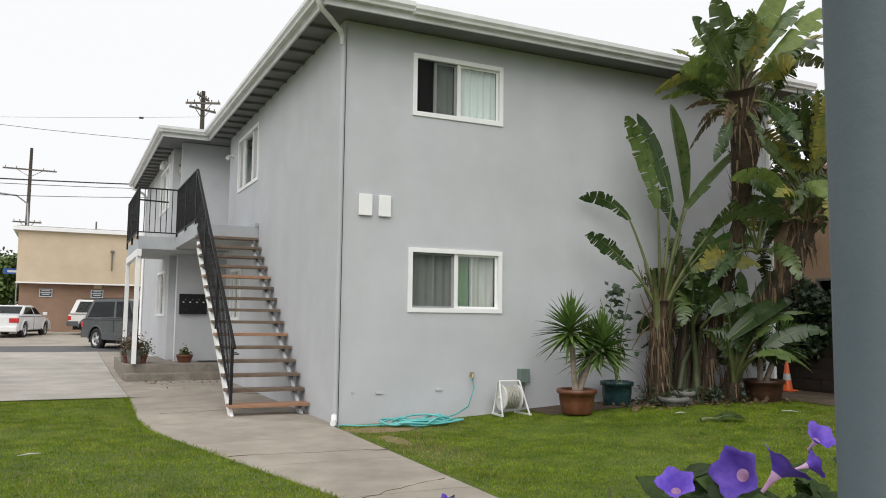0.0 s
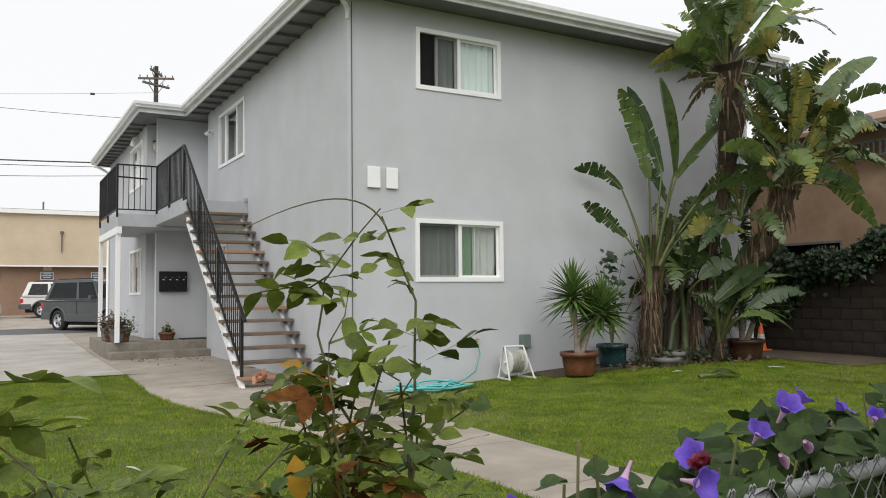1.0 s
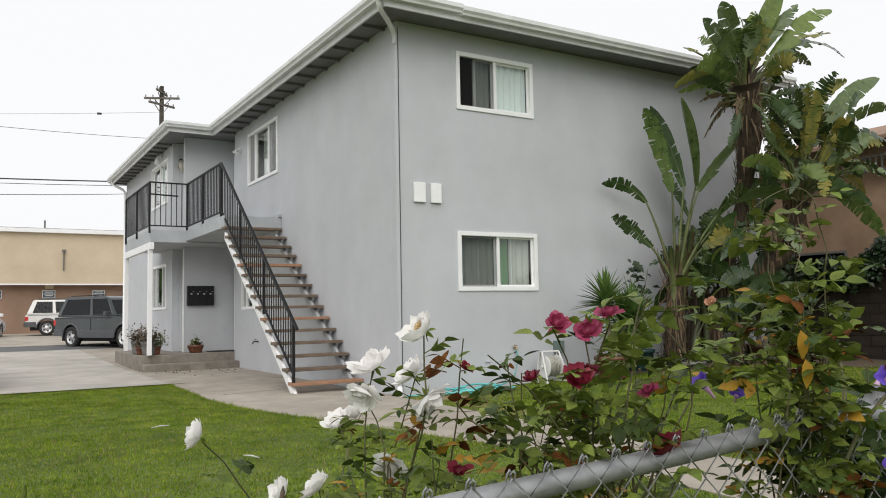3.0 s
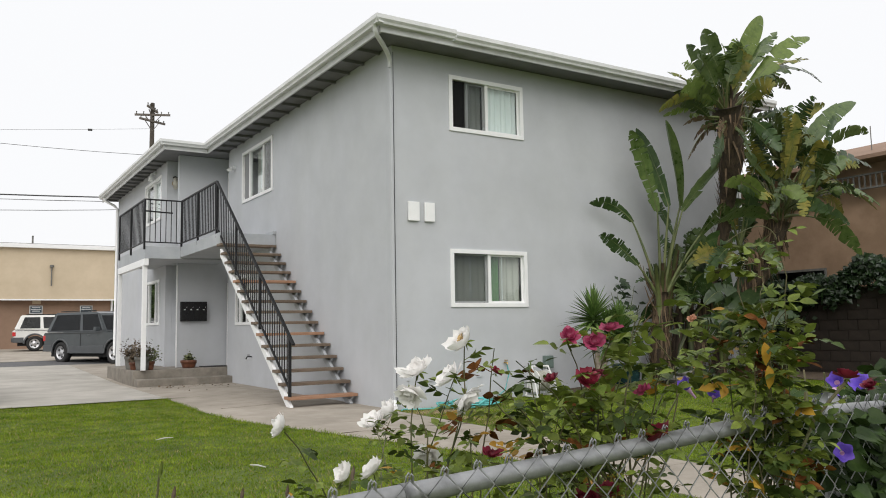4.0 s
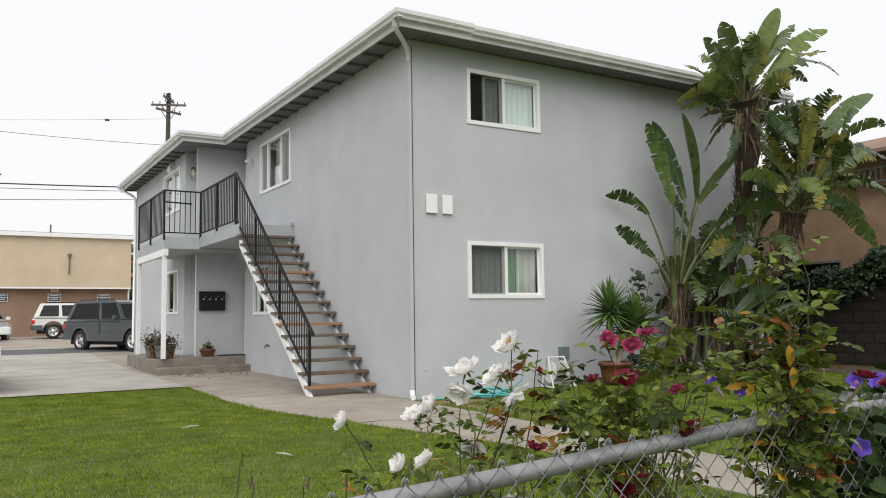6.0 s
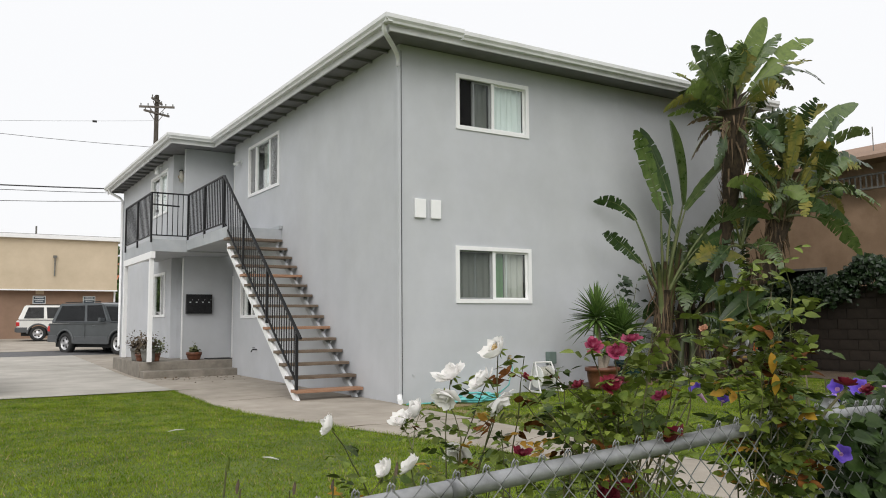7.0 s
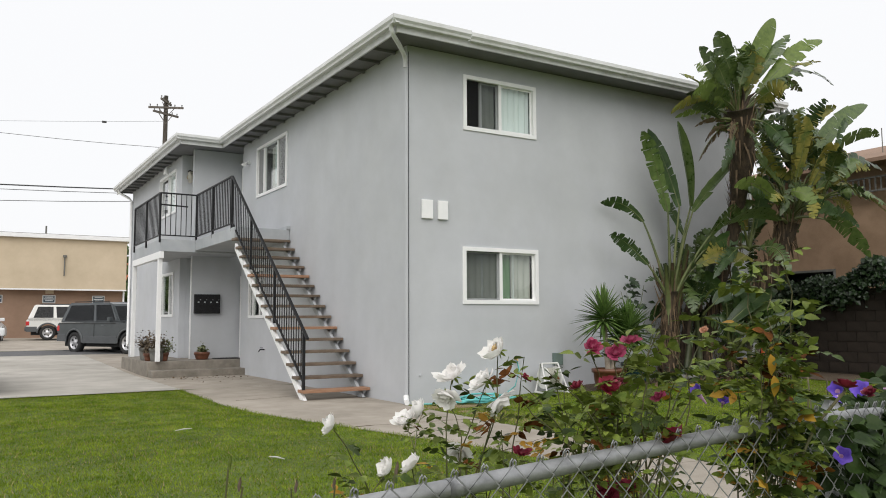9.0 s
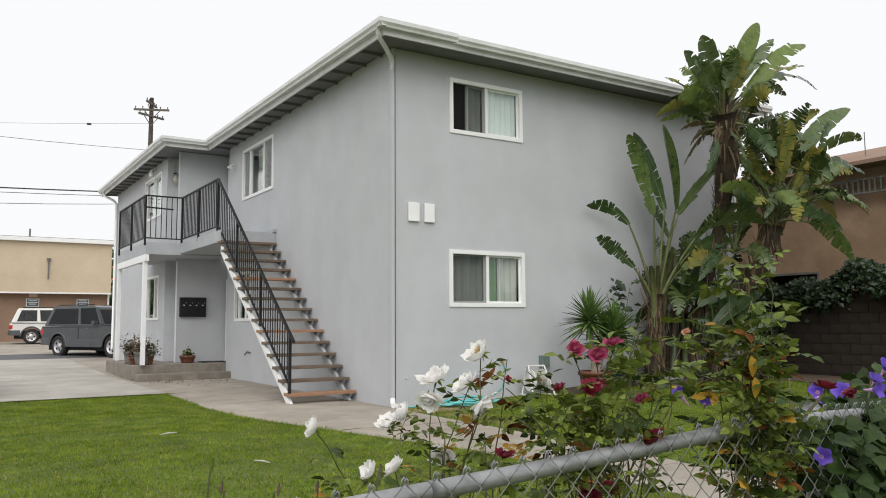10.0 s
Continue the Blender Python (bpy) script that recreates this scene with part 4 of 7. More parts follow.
SCAB = [(1.15, 0.96), (0.25, 1.38), (0.0, 1.42), (-0.9, 1.40), (-1.85, 1.0)]
vehicle("sedan", "white four-door sedan parked in the lot", (-5.3, 30.2, 0.36), 75, 4.7, 1.84, STOP, SCAB, 0.34, (1.42, -1.42), CARWHITE, sedan=True, sill=0.26)
vehicle("sedan", "white four-door sedan parked on the driveway beside the lawn", (-6.12, 7.3, 0.03), -90, 4.6, 1.8, STOP, SCAB, 0.34, (1.42, -1.42), CARWHITE, sedan=True, sill=0.26)


# ---- poles and cables ----
def utility_pole(x, y, top, arms, label):
    ob = thing("utility_pole", label, "utility pole", at=(x, y, gz(x, y)))
    part("pole", tube(bmesh.new(), [(0, 0, 0), (0, 0, top * 0.5), (0.02, 0, top)], [0.15, 0.13, 0.09], 10), POLEWOOD, ob, smooth=True)
    for z, half, turn in arms:
        c, s = math.cos(turn), math.sin(turn)
        arm = part("crossarm", bar((-half * c, -half * s - 0.12, z), (half * c, half * s - 0.12, z + 0.02), 0.07, 0.09), POLEWOOD, ob)
        for f in (-0.9, -0.5, 0.5, 0.9):
            part("insulator", tube(bmesh.new(), [(f * half * c, f * half * s - 0.12, z + 0.06), (f * half * c, f * half * s - 0.12, z + 0.16)], [0.018, 0.03], 8), GREYPOT, arm)
        part("brace", bar((-half * 0.5 * c, -0.12, z), (0, -0.1, z - 0.45), 0.03), POLEWOOD, ob)
        part("brace", bar((half * 0.5 * c, -0.12, z), (0, -0.1, z - 0.45), 0.03), POLEWOOD, ob)
    return ob


utility_pole(2.03, 27, 11.45, [(10.55, 0.72, 0.5), (10.85, 0.78, -0.35), (11.12, 0.62, 1.0)], "tall wooden utility pole with crossarms behind the building")
utility_pole(-5.62, 45, 11.3, [(9.9, 1.5, 0.06), (6.6, 0.8, 0.1)], "weathered wooden utility pole far across the lot")
lamp = thing("street_lamp", "grey cobra-head street lamp across the lot", "street lamp", at=(-5.5, 43.5, 0.45))
part("arm", tube(bmesh.new(), [(-0.0, 0, 6.0), (-0.1, 0, 7.6), (-0.7, 0, 8.05), (-2.0, 0, 8.15)], 0.05, 8), GALV, lamp, smooth=True)
part("pole", tube(bmesh.new(), [(0, 0, 0), (0, 0, 6.2)], [0.1, 0.07], 10), GALV, lamp)
part("head", boxm(-2.6, -1.95, -0.12, 0.12, 8.08, 8.22, 0.05), GALV, lamp)
signp = thing("street_sign", "blue street name sign with plain pale bars", "sign", at=(-5.75, 40, 0.45))
part("post", tube(bmesh.new(), [(0, 0, 0), (0, 0, 3.6)], 0.04, 8), GALV, signp)
b = part("blade", boxm(-0.7, 0.7, -0.02, 0.02, 3.15, 3.45, 0.005), SIGNBLUE, signp)
part("name_bar", boxm(-0.5, 0.5, -0.03, -0.022, 3.24, 3.36), SIGNLIGHT, b)


def cable(p, q, sag, r, label="thin black overhead cable"):
    p, q = Vector(p), Vector(q)
    pts = []
    for i in range(13):
        f = i / 12
        c = p.lerp(q, f)
        c.z -= sag * 4 * f * (1 - f)
        pts.append(c)
    ob = part("overhead_cable", tube(bmesh.new(), pts, r, 5), WIRE, smooth=True)
    tagged(ob, label, "cable", "overhead cables")
    return ob


cable((-24, 20, 6.0), (2.0, 26.85, 7.3), 0.3, 0.028, "thick black overhead cable")
cable((-24, 20, 5.9), (2.0, 26.85, 7.12), 0.33, 0.013)
cable((-24, 20, 5.7), (2.0, 26.85, 6.8), 0.55, 0.013)
cable((-24, 30, 11.4), (2.0, 27.2, 9.36), 0.6, 0.011)
cable((-24, 27, 8.2), (2.0, 27, 10.57), 0.3, 0.006)
bob = part("cable_weight", tube(bmesh.new(), [(-0.68, 27, 10.205), (-0.5, 27, 10.215)], 0.05, 8), WIRE)
tagged(bob, "small black weight on an overhead cable", "cable weight")


# ---- far trees ----
def blob_tree(name, label, x, y, h, r, seed, leaves=5000):
    rnd = random.Random(seed)
    ob = thing(name, label, "tree", at=(x, y, gz(x, y)))
    part("trunk", tube(bmesh.new(), [(0, 0, 0), (0.1, 0, h * 0.4), (0.0, 0.1, h * 0.8)], [0.16, 0.12, 0.05], 8), POLEWOOD, ob)
    verts, faces = [], []
    lumps = [(rnd.uniform(-1, 1) * r * 0.6, rnd.uniform(-1, 1) * r * 0.6, h * rnd.uniform(0.45, 0.95), r * rnd.uniform(0.3, 0.55)) for _ in range(14)]
    for _ in range(leaves):
        lx, ly, lz, lr = rnd.choice(lumps)
        d = Vector((rnd.gauss(0, 1), rnd.gauss(0, 1), rnd.gauss(0, 1))).normalized()
        c = Vector((lx, ly, lz)) + d * lr * rnd.uniform(0.6, 1.05)
        a = Vector((rnd.gauss(0, 1), rnd.gauss(0, 1), rnd.gauss(0, 1))).normalized() * rnd.uniform(0.1, 0.2)
        b = a.cross(d).normalized() * rnd.uniform(0.08, 0.16)
        n = len(verts)
        verts += [c - a, c + b, c + a, c - b]
        faces.append((n, n + 1, n + 2, n + 3))
    mesh_part("crown", verts, faces, DARKTREE, ob)
    return ob


blob_tree("street_tree", "dense dark green street tree beyond the lot", -7.6, 50, 4.6, 2.6, 5)
blob_tree("street_tree", "dense dark green street tree beyond the lot", -9.8, 52, 5.2, 2.8, 6)
blob_tree("street_tree", "tall dark tree behind the beige building", 3.6, 47, 6.4, 1.5, 7, 900)
blob_tree("shrub", "round green shrub beside the beige building", 2.9, 38, 2.2, 0.8, 8, 600)

# ---- the neighbour on the far side of the lawn ----
neighbour = thing("neighbour_house", "brown stucco two-storey neighbouring house", "building")
part("wall", wall_mesh(plane_side(10.8), -9, 3.4, 0, 4.55, [(-0.1, 1.3, 1.3, 2.35)]), TANWALL, neighbour)
part("wall", boxm(10.97, 18, -9, -8.84, 0, 4.55), TANWALL, neighbour)
part("wall", boxm(10.97, 18, 3.24, 3.4, 0, 4.55), TANWALL, neighbour)
part("interior", boxm(11.6, 11.7, -8.8, 3.2, 0, 4.5), DARKIN, neighbour)
part("window", frame_ring(plane_side(10.8), -0.1, 1.3, 1.3, 2.35, 0.05, -0.05, 0.02), GREYPOT, neighbour)
part("awning", prism([(10.79, 1.9, 3.55), (10.0, 1.9, 3.35), (10.0, 1.9, 3.42), (10.79, 1.9, 3.62)], (0, 1.9, 0)), BLOCK, neighbour, "dark sloping porch roof")
part("roof", prism([(10.2, -9.4, 4.56), (14.5, -9.4, 5.7), (18.6, -9.4, 4.56), (18.6, -9.4, 4.48), (10.2, -9.4, 4.48)], (0, 12.4, 0)), BROWN, neighbour, "brown shingle roof")
for k in range(44):
    yy = -4.6 + k * 0.12
    part("slat", boxm(10.55, 10.575, yy, yy + 0.03, 3.95, 4.2), GREYPOT, neighbour)
part("slat_rail", boxm(10.54, 10.60, -4.7, 0.7, 4.2, 4.235), GREYPOT, neighbour)
part("slat_rail", boxm(10.54, 10.60, -4.7, 0.7, 3.91, 3.95), GREYPOT, neighbour)
part("antenna", tube(bmesh.new(), [(11.5, -0.9, 4.5), (11.5, -0.9, 5.45)], 0.012, 6), GREYPOT, neighbour)

# block wall between the lots
bw = thing("block_wall", "weathered concrete block garden wall, ivy shade painted into its dark colour", "wall", kind="structure")
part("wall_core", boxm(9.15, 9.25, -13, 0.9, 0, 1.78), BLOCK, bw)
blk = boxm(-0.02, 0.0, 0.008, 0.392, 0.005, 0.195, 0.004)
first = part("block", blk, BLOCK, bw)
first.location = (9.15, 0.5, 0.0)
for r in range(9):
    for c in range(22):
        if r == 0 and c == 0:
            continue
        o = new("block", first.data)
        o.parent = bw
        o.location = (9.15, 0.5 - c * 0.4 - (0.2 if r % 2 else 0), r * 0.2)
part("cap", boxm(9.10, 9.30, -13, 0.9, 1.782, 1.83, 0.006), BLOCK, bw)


# ---- plants by the wall ----
LEAF = mat("banana_leaf", (0.042, 0.075, 0.020), (0.10, 0.145, 0.040), 0.30, 9, 0.35, 30, vary=0.35, spec=0.5, sss=0.1)
LEAF_DARK = mat("banana_leaf_dark", (0.022, 0.048, 0.014), (0.055, 0.095, 0.028), 0.32, 9, 0.35, 30, vary=0.35, spec=0.5, sss=0.08)
LEAF_LIGHT = mat("banana_leaf_young", (0.10, 0.15, 0.034), (0.175, 0.235, 0.058), 0.42, 9, 0.25, 40, vary=0.15, spec=0.3, sss=0.25)
LEAF_YELLOW = mat("banana_leaf_yellowing", (0.08, 0.125, 0.03), (0.30, 0.25, 0.055), 0.5, 5, 0.25, 40, vary=0.2, spec=0.3, sss=0.2)
STALK = mat("leaf_stalk", (0.07, 0.095, 0.032), (0.14, 0.155, 0.058), 0.5, 6, 0.2, 40, vary=0.2)
STALK_DARK = mat("old_stalk", (0.022, 0.03, 0.012), (0.055, 0.064, 0.026), 0.6, 6, 0.3, 40, vary=0.3)
FIBRE = mat("fibrous_bark", (0.022, 0.015, 0.010), (0.078, 0.054, 0.034), 0.9, 7, 0.5, 40, stretch=(3, 3, 0.5), depth=0.02)
DRYLEAF = mat("dry_leaf", (0.075, 0.05, 0.028), (0.18, 0.122, 0.07), 0.85, 8, 0.3, 40, vary=0.25, island=0.25)
YUCCA = mat("sword_leaf", (0.065, 0.125, 0.028), (0.14, 0.22, 0.055), 0.45, 9, 0.1, 40, island=0.35, spec=0.3)
BARK = mat("pale_bark", (0.16, 0.13, 0.10), (0.28, 0.24, 0.19), 0.9, 14, 0.4, 50)
IVY = mat("ivy_leaf", (0.010, 0.024, 0.008), (0.028, 0.054, 0.018), 0.4, 9, 0.1, 40, island=0.35)
SUCC = mat("succulent", (0.085, 0.06, 0.045), (0.16, 0.125, 0.075), 0.5, 9, 0.1, 40, island=0.3)
SUCC_GREEN = mat("grey_green_succulent", (0.09, 0.115, 0.055), (0.2, 0.21, 0.10), 0.5, 9, 0.1, 40, island=0.3)


def bez(a, b, c, f):
    return a * (1 - f) ** 2 + b * 2 * f * (1 - f) + c * f * f


LEAF_SEED = random.Random(41)


def banana_leaf(parent, root, start, tip, width, sag, tear, material):
    """A long petiole and a paddle blade, torn into strips along the veins."""
    rnd = LEAF_SEED
    root, start, tip = Vector(root), Vector(start), Vector(tip)
    d = tip - start
    n = 24
    ctrl = (start + tip) / 2 + Vector((rnd.uniform(-0.12, 0.12), rnd.uniform(-0.12, 0.12), 0)) * d.length + Vector((0, 0, sag * d.length * 2.2))
    pet_ctrl = (root + start) / 2 + Vector((0, 0, 0.12 * (start - root).length)) + (root - tip).normalized() * 0.05
    pts = [bez(root, pet_ctrl, start, i / 6) for i in range(7)]
    roll = rnd.uniform(-1.15, 1.15)
    fold = rnd.uniform(0.25, 0.6)
    rib, sides, ups = [], [], []
    for i in range(n + 1):
        f = i / n
        p = bez(start, ctrl, tip, f)
        t = ((ctrl - start) * (1 - f) + (tip - ctrl) * f).normalized()
        eye_side = Vector((-0.45, -0.89, 0.1))
        s = t.cross(eye_side)
        s = s.normalized() if s.length > 0.25 else t.cross(Vector((0, 0, 1))).normalized()
        u = s.cross(t).normalized()
        c, k = math.cos(roll + 0.25 * f), math.sin(roll + 0.25 * f)
        rib.append(p)
        sides.append(s * c + u * k)
        ups.append(u * c - s * k)
    ribs = [rib[j] - ups[j] * 0.006 for j in range(2, n, 3)]
    radii = [0.036 - 0.022 * i / 6 for i in range(7)] + [0.012 * (1 - 0.85 * j / len(ribs)) for j in range(len(ribs))]
    stalk = part("leaf_stalk", tube(bmesh.new(), pts + ribs, radii, 7), STALK, parent, "pale green stalk and midrib", smooth=True)
    verts, faces = [], []

    def add(v):
        verts.append(v)
        return len(verts) - 1

    rib_ids = [add(p) for p in rib]
    for sgn in (-1, 1):
        group, droop, shift = 0, 0.0, 0.0
        prev = None
        for i in range(n):
            cut = i == 0 or rnd.random() < tear
            if cut:
                droop = rnd.uniform(-0.1, 0.55) * min(tear * 1.6, 0.8)
                shift = rnd.uniform(-0.02, 0.035) * (1 if tear > 0.15 else 0)
                short = 1 - rnd.random() * 0.4 * tear
                prev = None
            cols = []
            for j in (i, i + 1):
                if j == i and prev is not None:
                    cols.append(prev)
                    continue
                f = j / n
                w = width / 2 * (max(math.sin(math.pi * min(f * 0.93 + 0.06, 1.0)), 0) ** 0.62) * short
                if tear > 0.15:
                    w *= rnd.uniform(0.9, 1.03)
                gap = 0.0
                if cut and j == i and i > 0:
                    gap = rnd.uniform(0.15, 0.5) * d.length / n * tear
                t = (rib[min(j + 1, n)] - rib[max(j - 1, 0)]).normalized()
                row = []
                for q in (0.5, 1.0):
                    lift = fold * w * q - (droop + 0.18) * w * q * q
                    v = rib[j] + sides[j] * (sgn * w * q) + ups[j] * lift + t * (shift + gap) * q + Vector((0, 0, -droop * w * q * q * 0.8))
                    v += t * (0.12 * w * q)
                    row.append(add(v))
                cols.append(row)
            prev = cols[1]
            a, b = cols
            for quad in ((rib_ids[i], rib_ids[i + 1], b[0], a[0]), (a[0], b[0], b[1], a[1])):
                faces.append(quad if sgn > 0 else quad[::-1])
    mesh_part("leaf_blade", verts, faces, material, stalk, smooth=True)
    return stalk


def shaggy_trunk(parent, pts, radii, seed, tags=90, name="trunk"):
    rnd = random.Random(seed)
    fine, rr = [], []
    pts = [Vector(p) for p in pts]
    for i in range(len(pts) - 1):
        for k in range(6):
            f = k / 6
            fine.append(pts[i].lerp(pts[i + 1], f) + Vector((rnd.uniform(-1, 1), rnd.uniform(-1, 1), 0)) * 0.008)
            rr.append((radii[i] + (radii[i + 1] - radii[i]) * f) * rnd.uniform(0.88, 1.12))
    fine.append(pts[-1])
    rr.append(radii[-1])
    part(name, tube(bmesh.new(), fine, rr, 10), FIBRE, parent, smooth=True)
    verts, faces = [], []
    for _ in range(tags):
        i = rnd.randrange(len(fine) - 1)
        a = rnd.uniform(0, 6.283)
        o = Vector((math.cos(a), math.sin(a), 0))
        c = fine[i] + o * rr[i] * 0.95
        ln, w = rnd.uniform(0.18, 0.5), rnd.uniform(0.006, 0.02)
        s = Vector((-o.y, o.x, 0)) * w
        up = rnd.choice((1, 1, -1))
        m = c + Vector((0, 0, up * ln * 0.5)) + o * 0.03
        e = c + Vector((0, 0, up * ln)) + o * rnd.uniform(0.03, 0.12)
        n = len(verts)
        verts += [c - s, c + s, m + s * 0.8, m - s * 0.8, e]
        faces += [(n, n + 1, n + 2, n + 3), (n + 3, n + 2, n + 4)]
    mesh_part("dry_sheaths", verts, faces, DRYLEAF, parent)


clump = thing("bird_of_paradise", "giant bird of paradise clump with broad torn leaves against the wall", "plant")
shaggy_trunk(clump, [(5.0, -0.5, 0.1), (4.95, -0.58, 0.9), (4.9, -0.7, 1.75)], [0.19, 0.16, 0.13], 1, 260)
shaggy_trunk(clump, [(5.75, -0.45, 0.1), (5.7, -0.55, 0.8), (5.67, -0.62, 1.35)], [0.10, 0.085, 0.07], 2, 80)
shaggy_trunk(clump, [(5.4, -0.4, 0.1), (5.45, -0.5, 0.9), (5.6, -0.6, 1.9)], [0.085, 0.075, 0.06], 12, 70)
rs = random.Random(31)
for k in range(10):
    x, y = 5.2 + 0.055 * k + rs.uniform(-0.03, 0.03), -0.45 - 0.2 * rs.random()
    lean = rs.uniform(-0.3, 0.65)
    part("leaf_sheath", tube(bmesh.new(), [(x, y, 0.1), (x + lean * 0.3, y - 0.06, 0.8), (x + lean, y - 0.16, rs.uniform(1.3, 1.9))], [0.055, 0.048, 0.028], 8), STALK_DARK if k % 3 else FIBRE, clump, smooth=True)
for k in range(9):
    a = rs.uniform(-0.5, 0.6)
    part("leaf_sheath", tube(bmesh.new(), [(4.96 + 0.1 * a, -0.62, 0.9), (4.92 + 0.22 * a, -0.72, 1.5), (4.94 + 0.55 * a, -0.8, rs.uniform(2.0, 2.6))], [0.06, 0.052, 0.026], 8), STALK if k % 3 else DRYLEAF, clump, smooth=True)
tall = thing("bird_of_paradise", "tall giant bird of paradise with a shaggy trunk and ragged crown", "plant")
shaggy_trunk(tall, [(5.95, -0.42, 0.1), (6.08, -0.7, 1.6), (5.95, -1.3, 3.0), (5.62, -1.75, 4.0), (5.36, -1.9, 4.8)], [0.13, 0.10, 0.11, 0.19, 0.25], 3, 420)
right = thing("bird_of_paradise", "leaning giant bird of paradise with dry stalks", "plant")
shaggy_trunk(right, [(6.3, -0.55, 0.1), (6.63, -0.9, 1.5), (6.9, -1.4, 2.2), (7.0, -1.6, 3.0)], [0.13, 0.12, 0.17, 0.2], 4, 320)
low = thing("bird_of_paradise", "young giant bird of paradise with low dark leaves", "plant")
shaggy_trunk(low, [(6.28, -0.75, 0.1), (6.28, -0.8, 0.55)], [0.1, 0.07], 5, 40)
banana_leaf(clump, (4.9, -0.7, 1.5), (5.14, -1.0, 3.22), (4.88, -1.0, 4.72), 0.34, 0.02, 0.05, LEAF)
banana_leaf(clump, (4.9, -0.7, 1.5), (4.79, -0.8, 3.13), (4.11, -0.9, 4.47), 0.3, 0.12, 0.5, LEAF)
banana_leaf(clump, (4.9, -0.7, 1.5), (4.97, -0.9, 3.22), (4.57, -0.6, 4.64), 0.3, 0.1, 0.4, LEAF_DARK)
banana_leaf(clump, (4.9, -0.7, 1.5), (4.49, -0.5, 2.97), (3.72, -0.25, 3.28), 0.26, 0.16, 0.6, LEAF_DARK)
banana_leaf(clump, (4.9, -0.7, 1.5), (4.37, -0.7, 2.19), (3.6, -0.6, 2.69), 0.26, 0.12, 0.6, LEAF_DARK)
banana_leaf(clump, (4.9, -0.7, 1.5), (5.07, -1.1, 3.11), (6.19, -1.5, 4.28), 0.34, 0.05, 0.2, LEAF)
banana_leaf(clump, (4.9, -0.7, 1.5), (5.41, -0.6, 2.75), (5.17, -0.3, 3.58), 0.28, 0.1, 0.5, LEAF_DARK)
banana_leaf(clump, (4.9, -0.7, 1.5), (5.36, -1.2, 2.69), (6.11, -1.6, 3.3), 0.3, 0.12, 0.4, LEAF)
banana_leaf(clump, (4.9, -0.7, 1.5), (5.43, -1.0, 2.45), (6.18, -1.3, 2.64), 0.3, 0.15, 0.4, LEAF_DARK)
banana_leaf(clump, (4.9, -0.7, 1.5), (5.25, -1.0, 2.19), (6.24, -1.4, 2.29), 0.3, 0.1, 0.3, LEAF_YELLOW)
banana_leaf(clump, (5.67, -0.6, 1.15), (5.72, -0.8, 1.86), (6.08, -0.7, 2.6), 0.34, 0.1, 0.2, LEAF_DARK)
banana_leaf(clump, (5.67, -0.6, 1.15), (5.64, -1.0, 1.51), (6.26, -1.2, 1.78), 0.3, 0.12, 0.3, LEAF_DARK)
banana_leaf(clump, (5.67, -0.6, 1.15), (5.66, -0.5, 1.78), (5.4, -0.4, 2.04), 0.26, 0.1, 0.4, LEAF_DARK)
banana_leaf(tall, (5.32, -1.9, 4.58), (5.14, -1.9, 5.18), (4.69, -1.7, 5.83), 0.34, 0.06, 0.3, LEAF)
banana_leaf(tall, (5.32, -1.9, 4.58), (5.3, -1.9, 5.3), (4.94, -1.9, 6.08), 0.36, 0.05, 0.2, LEAF)
banana_leaf(tall, (5.32, -1.9, 4.58), (5.43, -2.0, 5.3), (6.16, -2.1, 6.47), 0.34, 0.03, 0.05, LEAF_LIGHT)
banana_leaf(tall, (5.32, -1.9, 4.58), (5.54, -2.1, 5.24), (6.29, -2.3, 6.13), 0.3, 0.06, 0.3, LEAF)
banana_leaf(tall, (5.32, -1.9, 4.58), (5.61, -2.1, 5.05), (7.01, -2.4, 6.16), 0.36, 0.1, 0.4, LEAF_LIGHT)
banana_leaf(tall, (5.32, -1.9, 4.58), (5.54, -2.2, 4.97), (7.33, -2.4, 5.39), 0.34, 0.15, 0.6, LEAF)
banana_leaf(tall, (5.32, -1.9, 4.58), (5.81, -2.0, 4.91), (7.58, -2.0, 5.96), 0.36, 0.1, 0.5, LEAF_YELLOW)
banana_leaf(tall, (5.32, -1.9, 4.58), (5.31, -1.7, 4.91), (4.06, -1.6, 4.62), 0.22, 0.12, 0.7, LEAF_YELLOW)
banana_leaf(tall, (5.32, -1.9, 4.58), (5.37, -1.6, 5.05), (4.67, -1.4, 5.09), 0.26, 0.12, 0.5, LEAF)
banana_leaf(tall, (5.32, -1.9, 4.58), (5.02, -1.8, 4.61), (4.1, -2.0, 4.63), 0.24, 0.1, 0.6, LEAF_DARK)
banana_leaf(tall, (5.32, -1.9, 4.58), (6.12, -1.6, 5.0), (8.08, -1.3, 5.68), 0.3, 0.12, 0.5, LEAF)
banana_leaf(tall, (5.32, -1.9, 4.58), (5.04, -2.2, 5.09), (5.11, -2.4, 5.71), 0.3, 0.05, 0.3, LEAF)
banana_leaf(tall, (5.32, -1.9, 4.58), (5.59, -2.2, 4.54), (5.87, -2.5, 3.99), 0.3, 0.1, 0.6, LEAF_DARK)
banana_leaf(tall, (5.32, -1.9, 4.58), (5.68, -1.6, 5.34), (6.16, -1.2, 6.22), 0.32, 0.06, 0.3, LEAF_DARK)
banana_leaf(right, (7.01, -1.6, 2.93), (7.17, -1.6, 3.98), (7.02, -1.4, 4.85), 0.34, 0.08, 0.4, LEAF_DARK)
banana_leaf(right, (7.01, -1.6, 2.93), (7.11, -1.7, 4.06), (8.36, -1.8, 5.27), 0.34, 0.12, 0.5, LEAF_YELLOW)
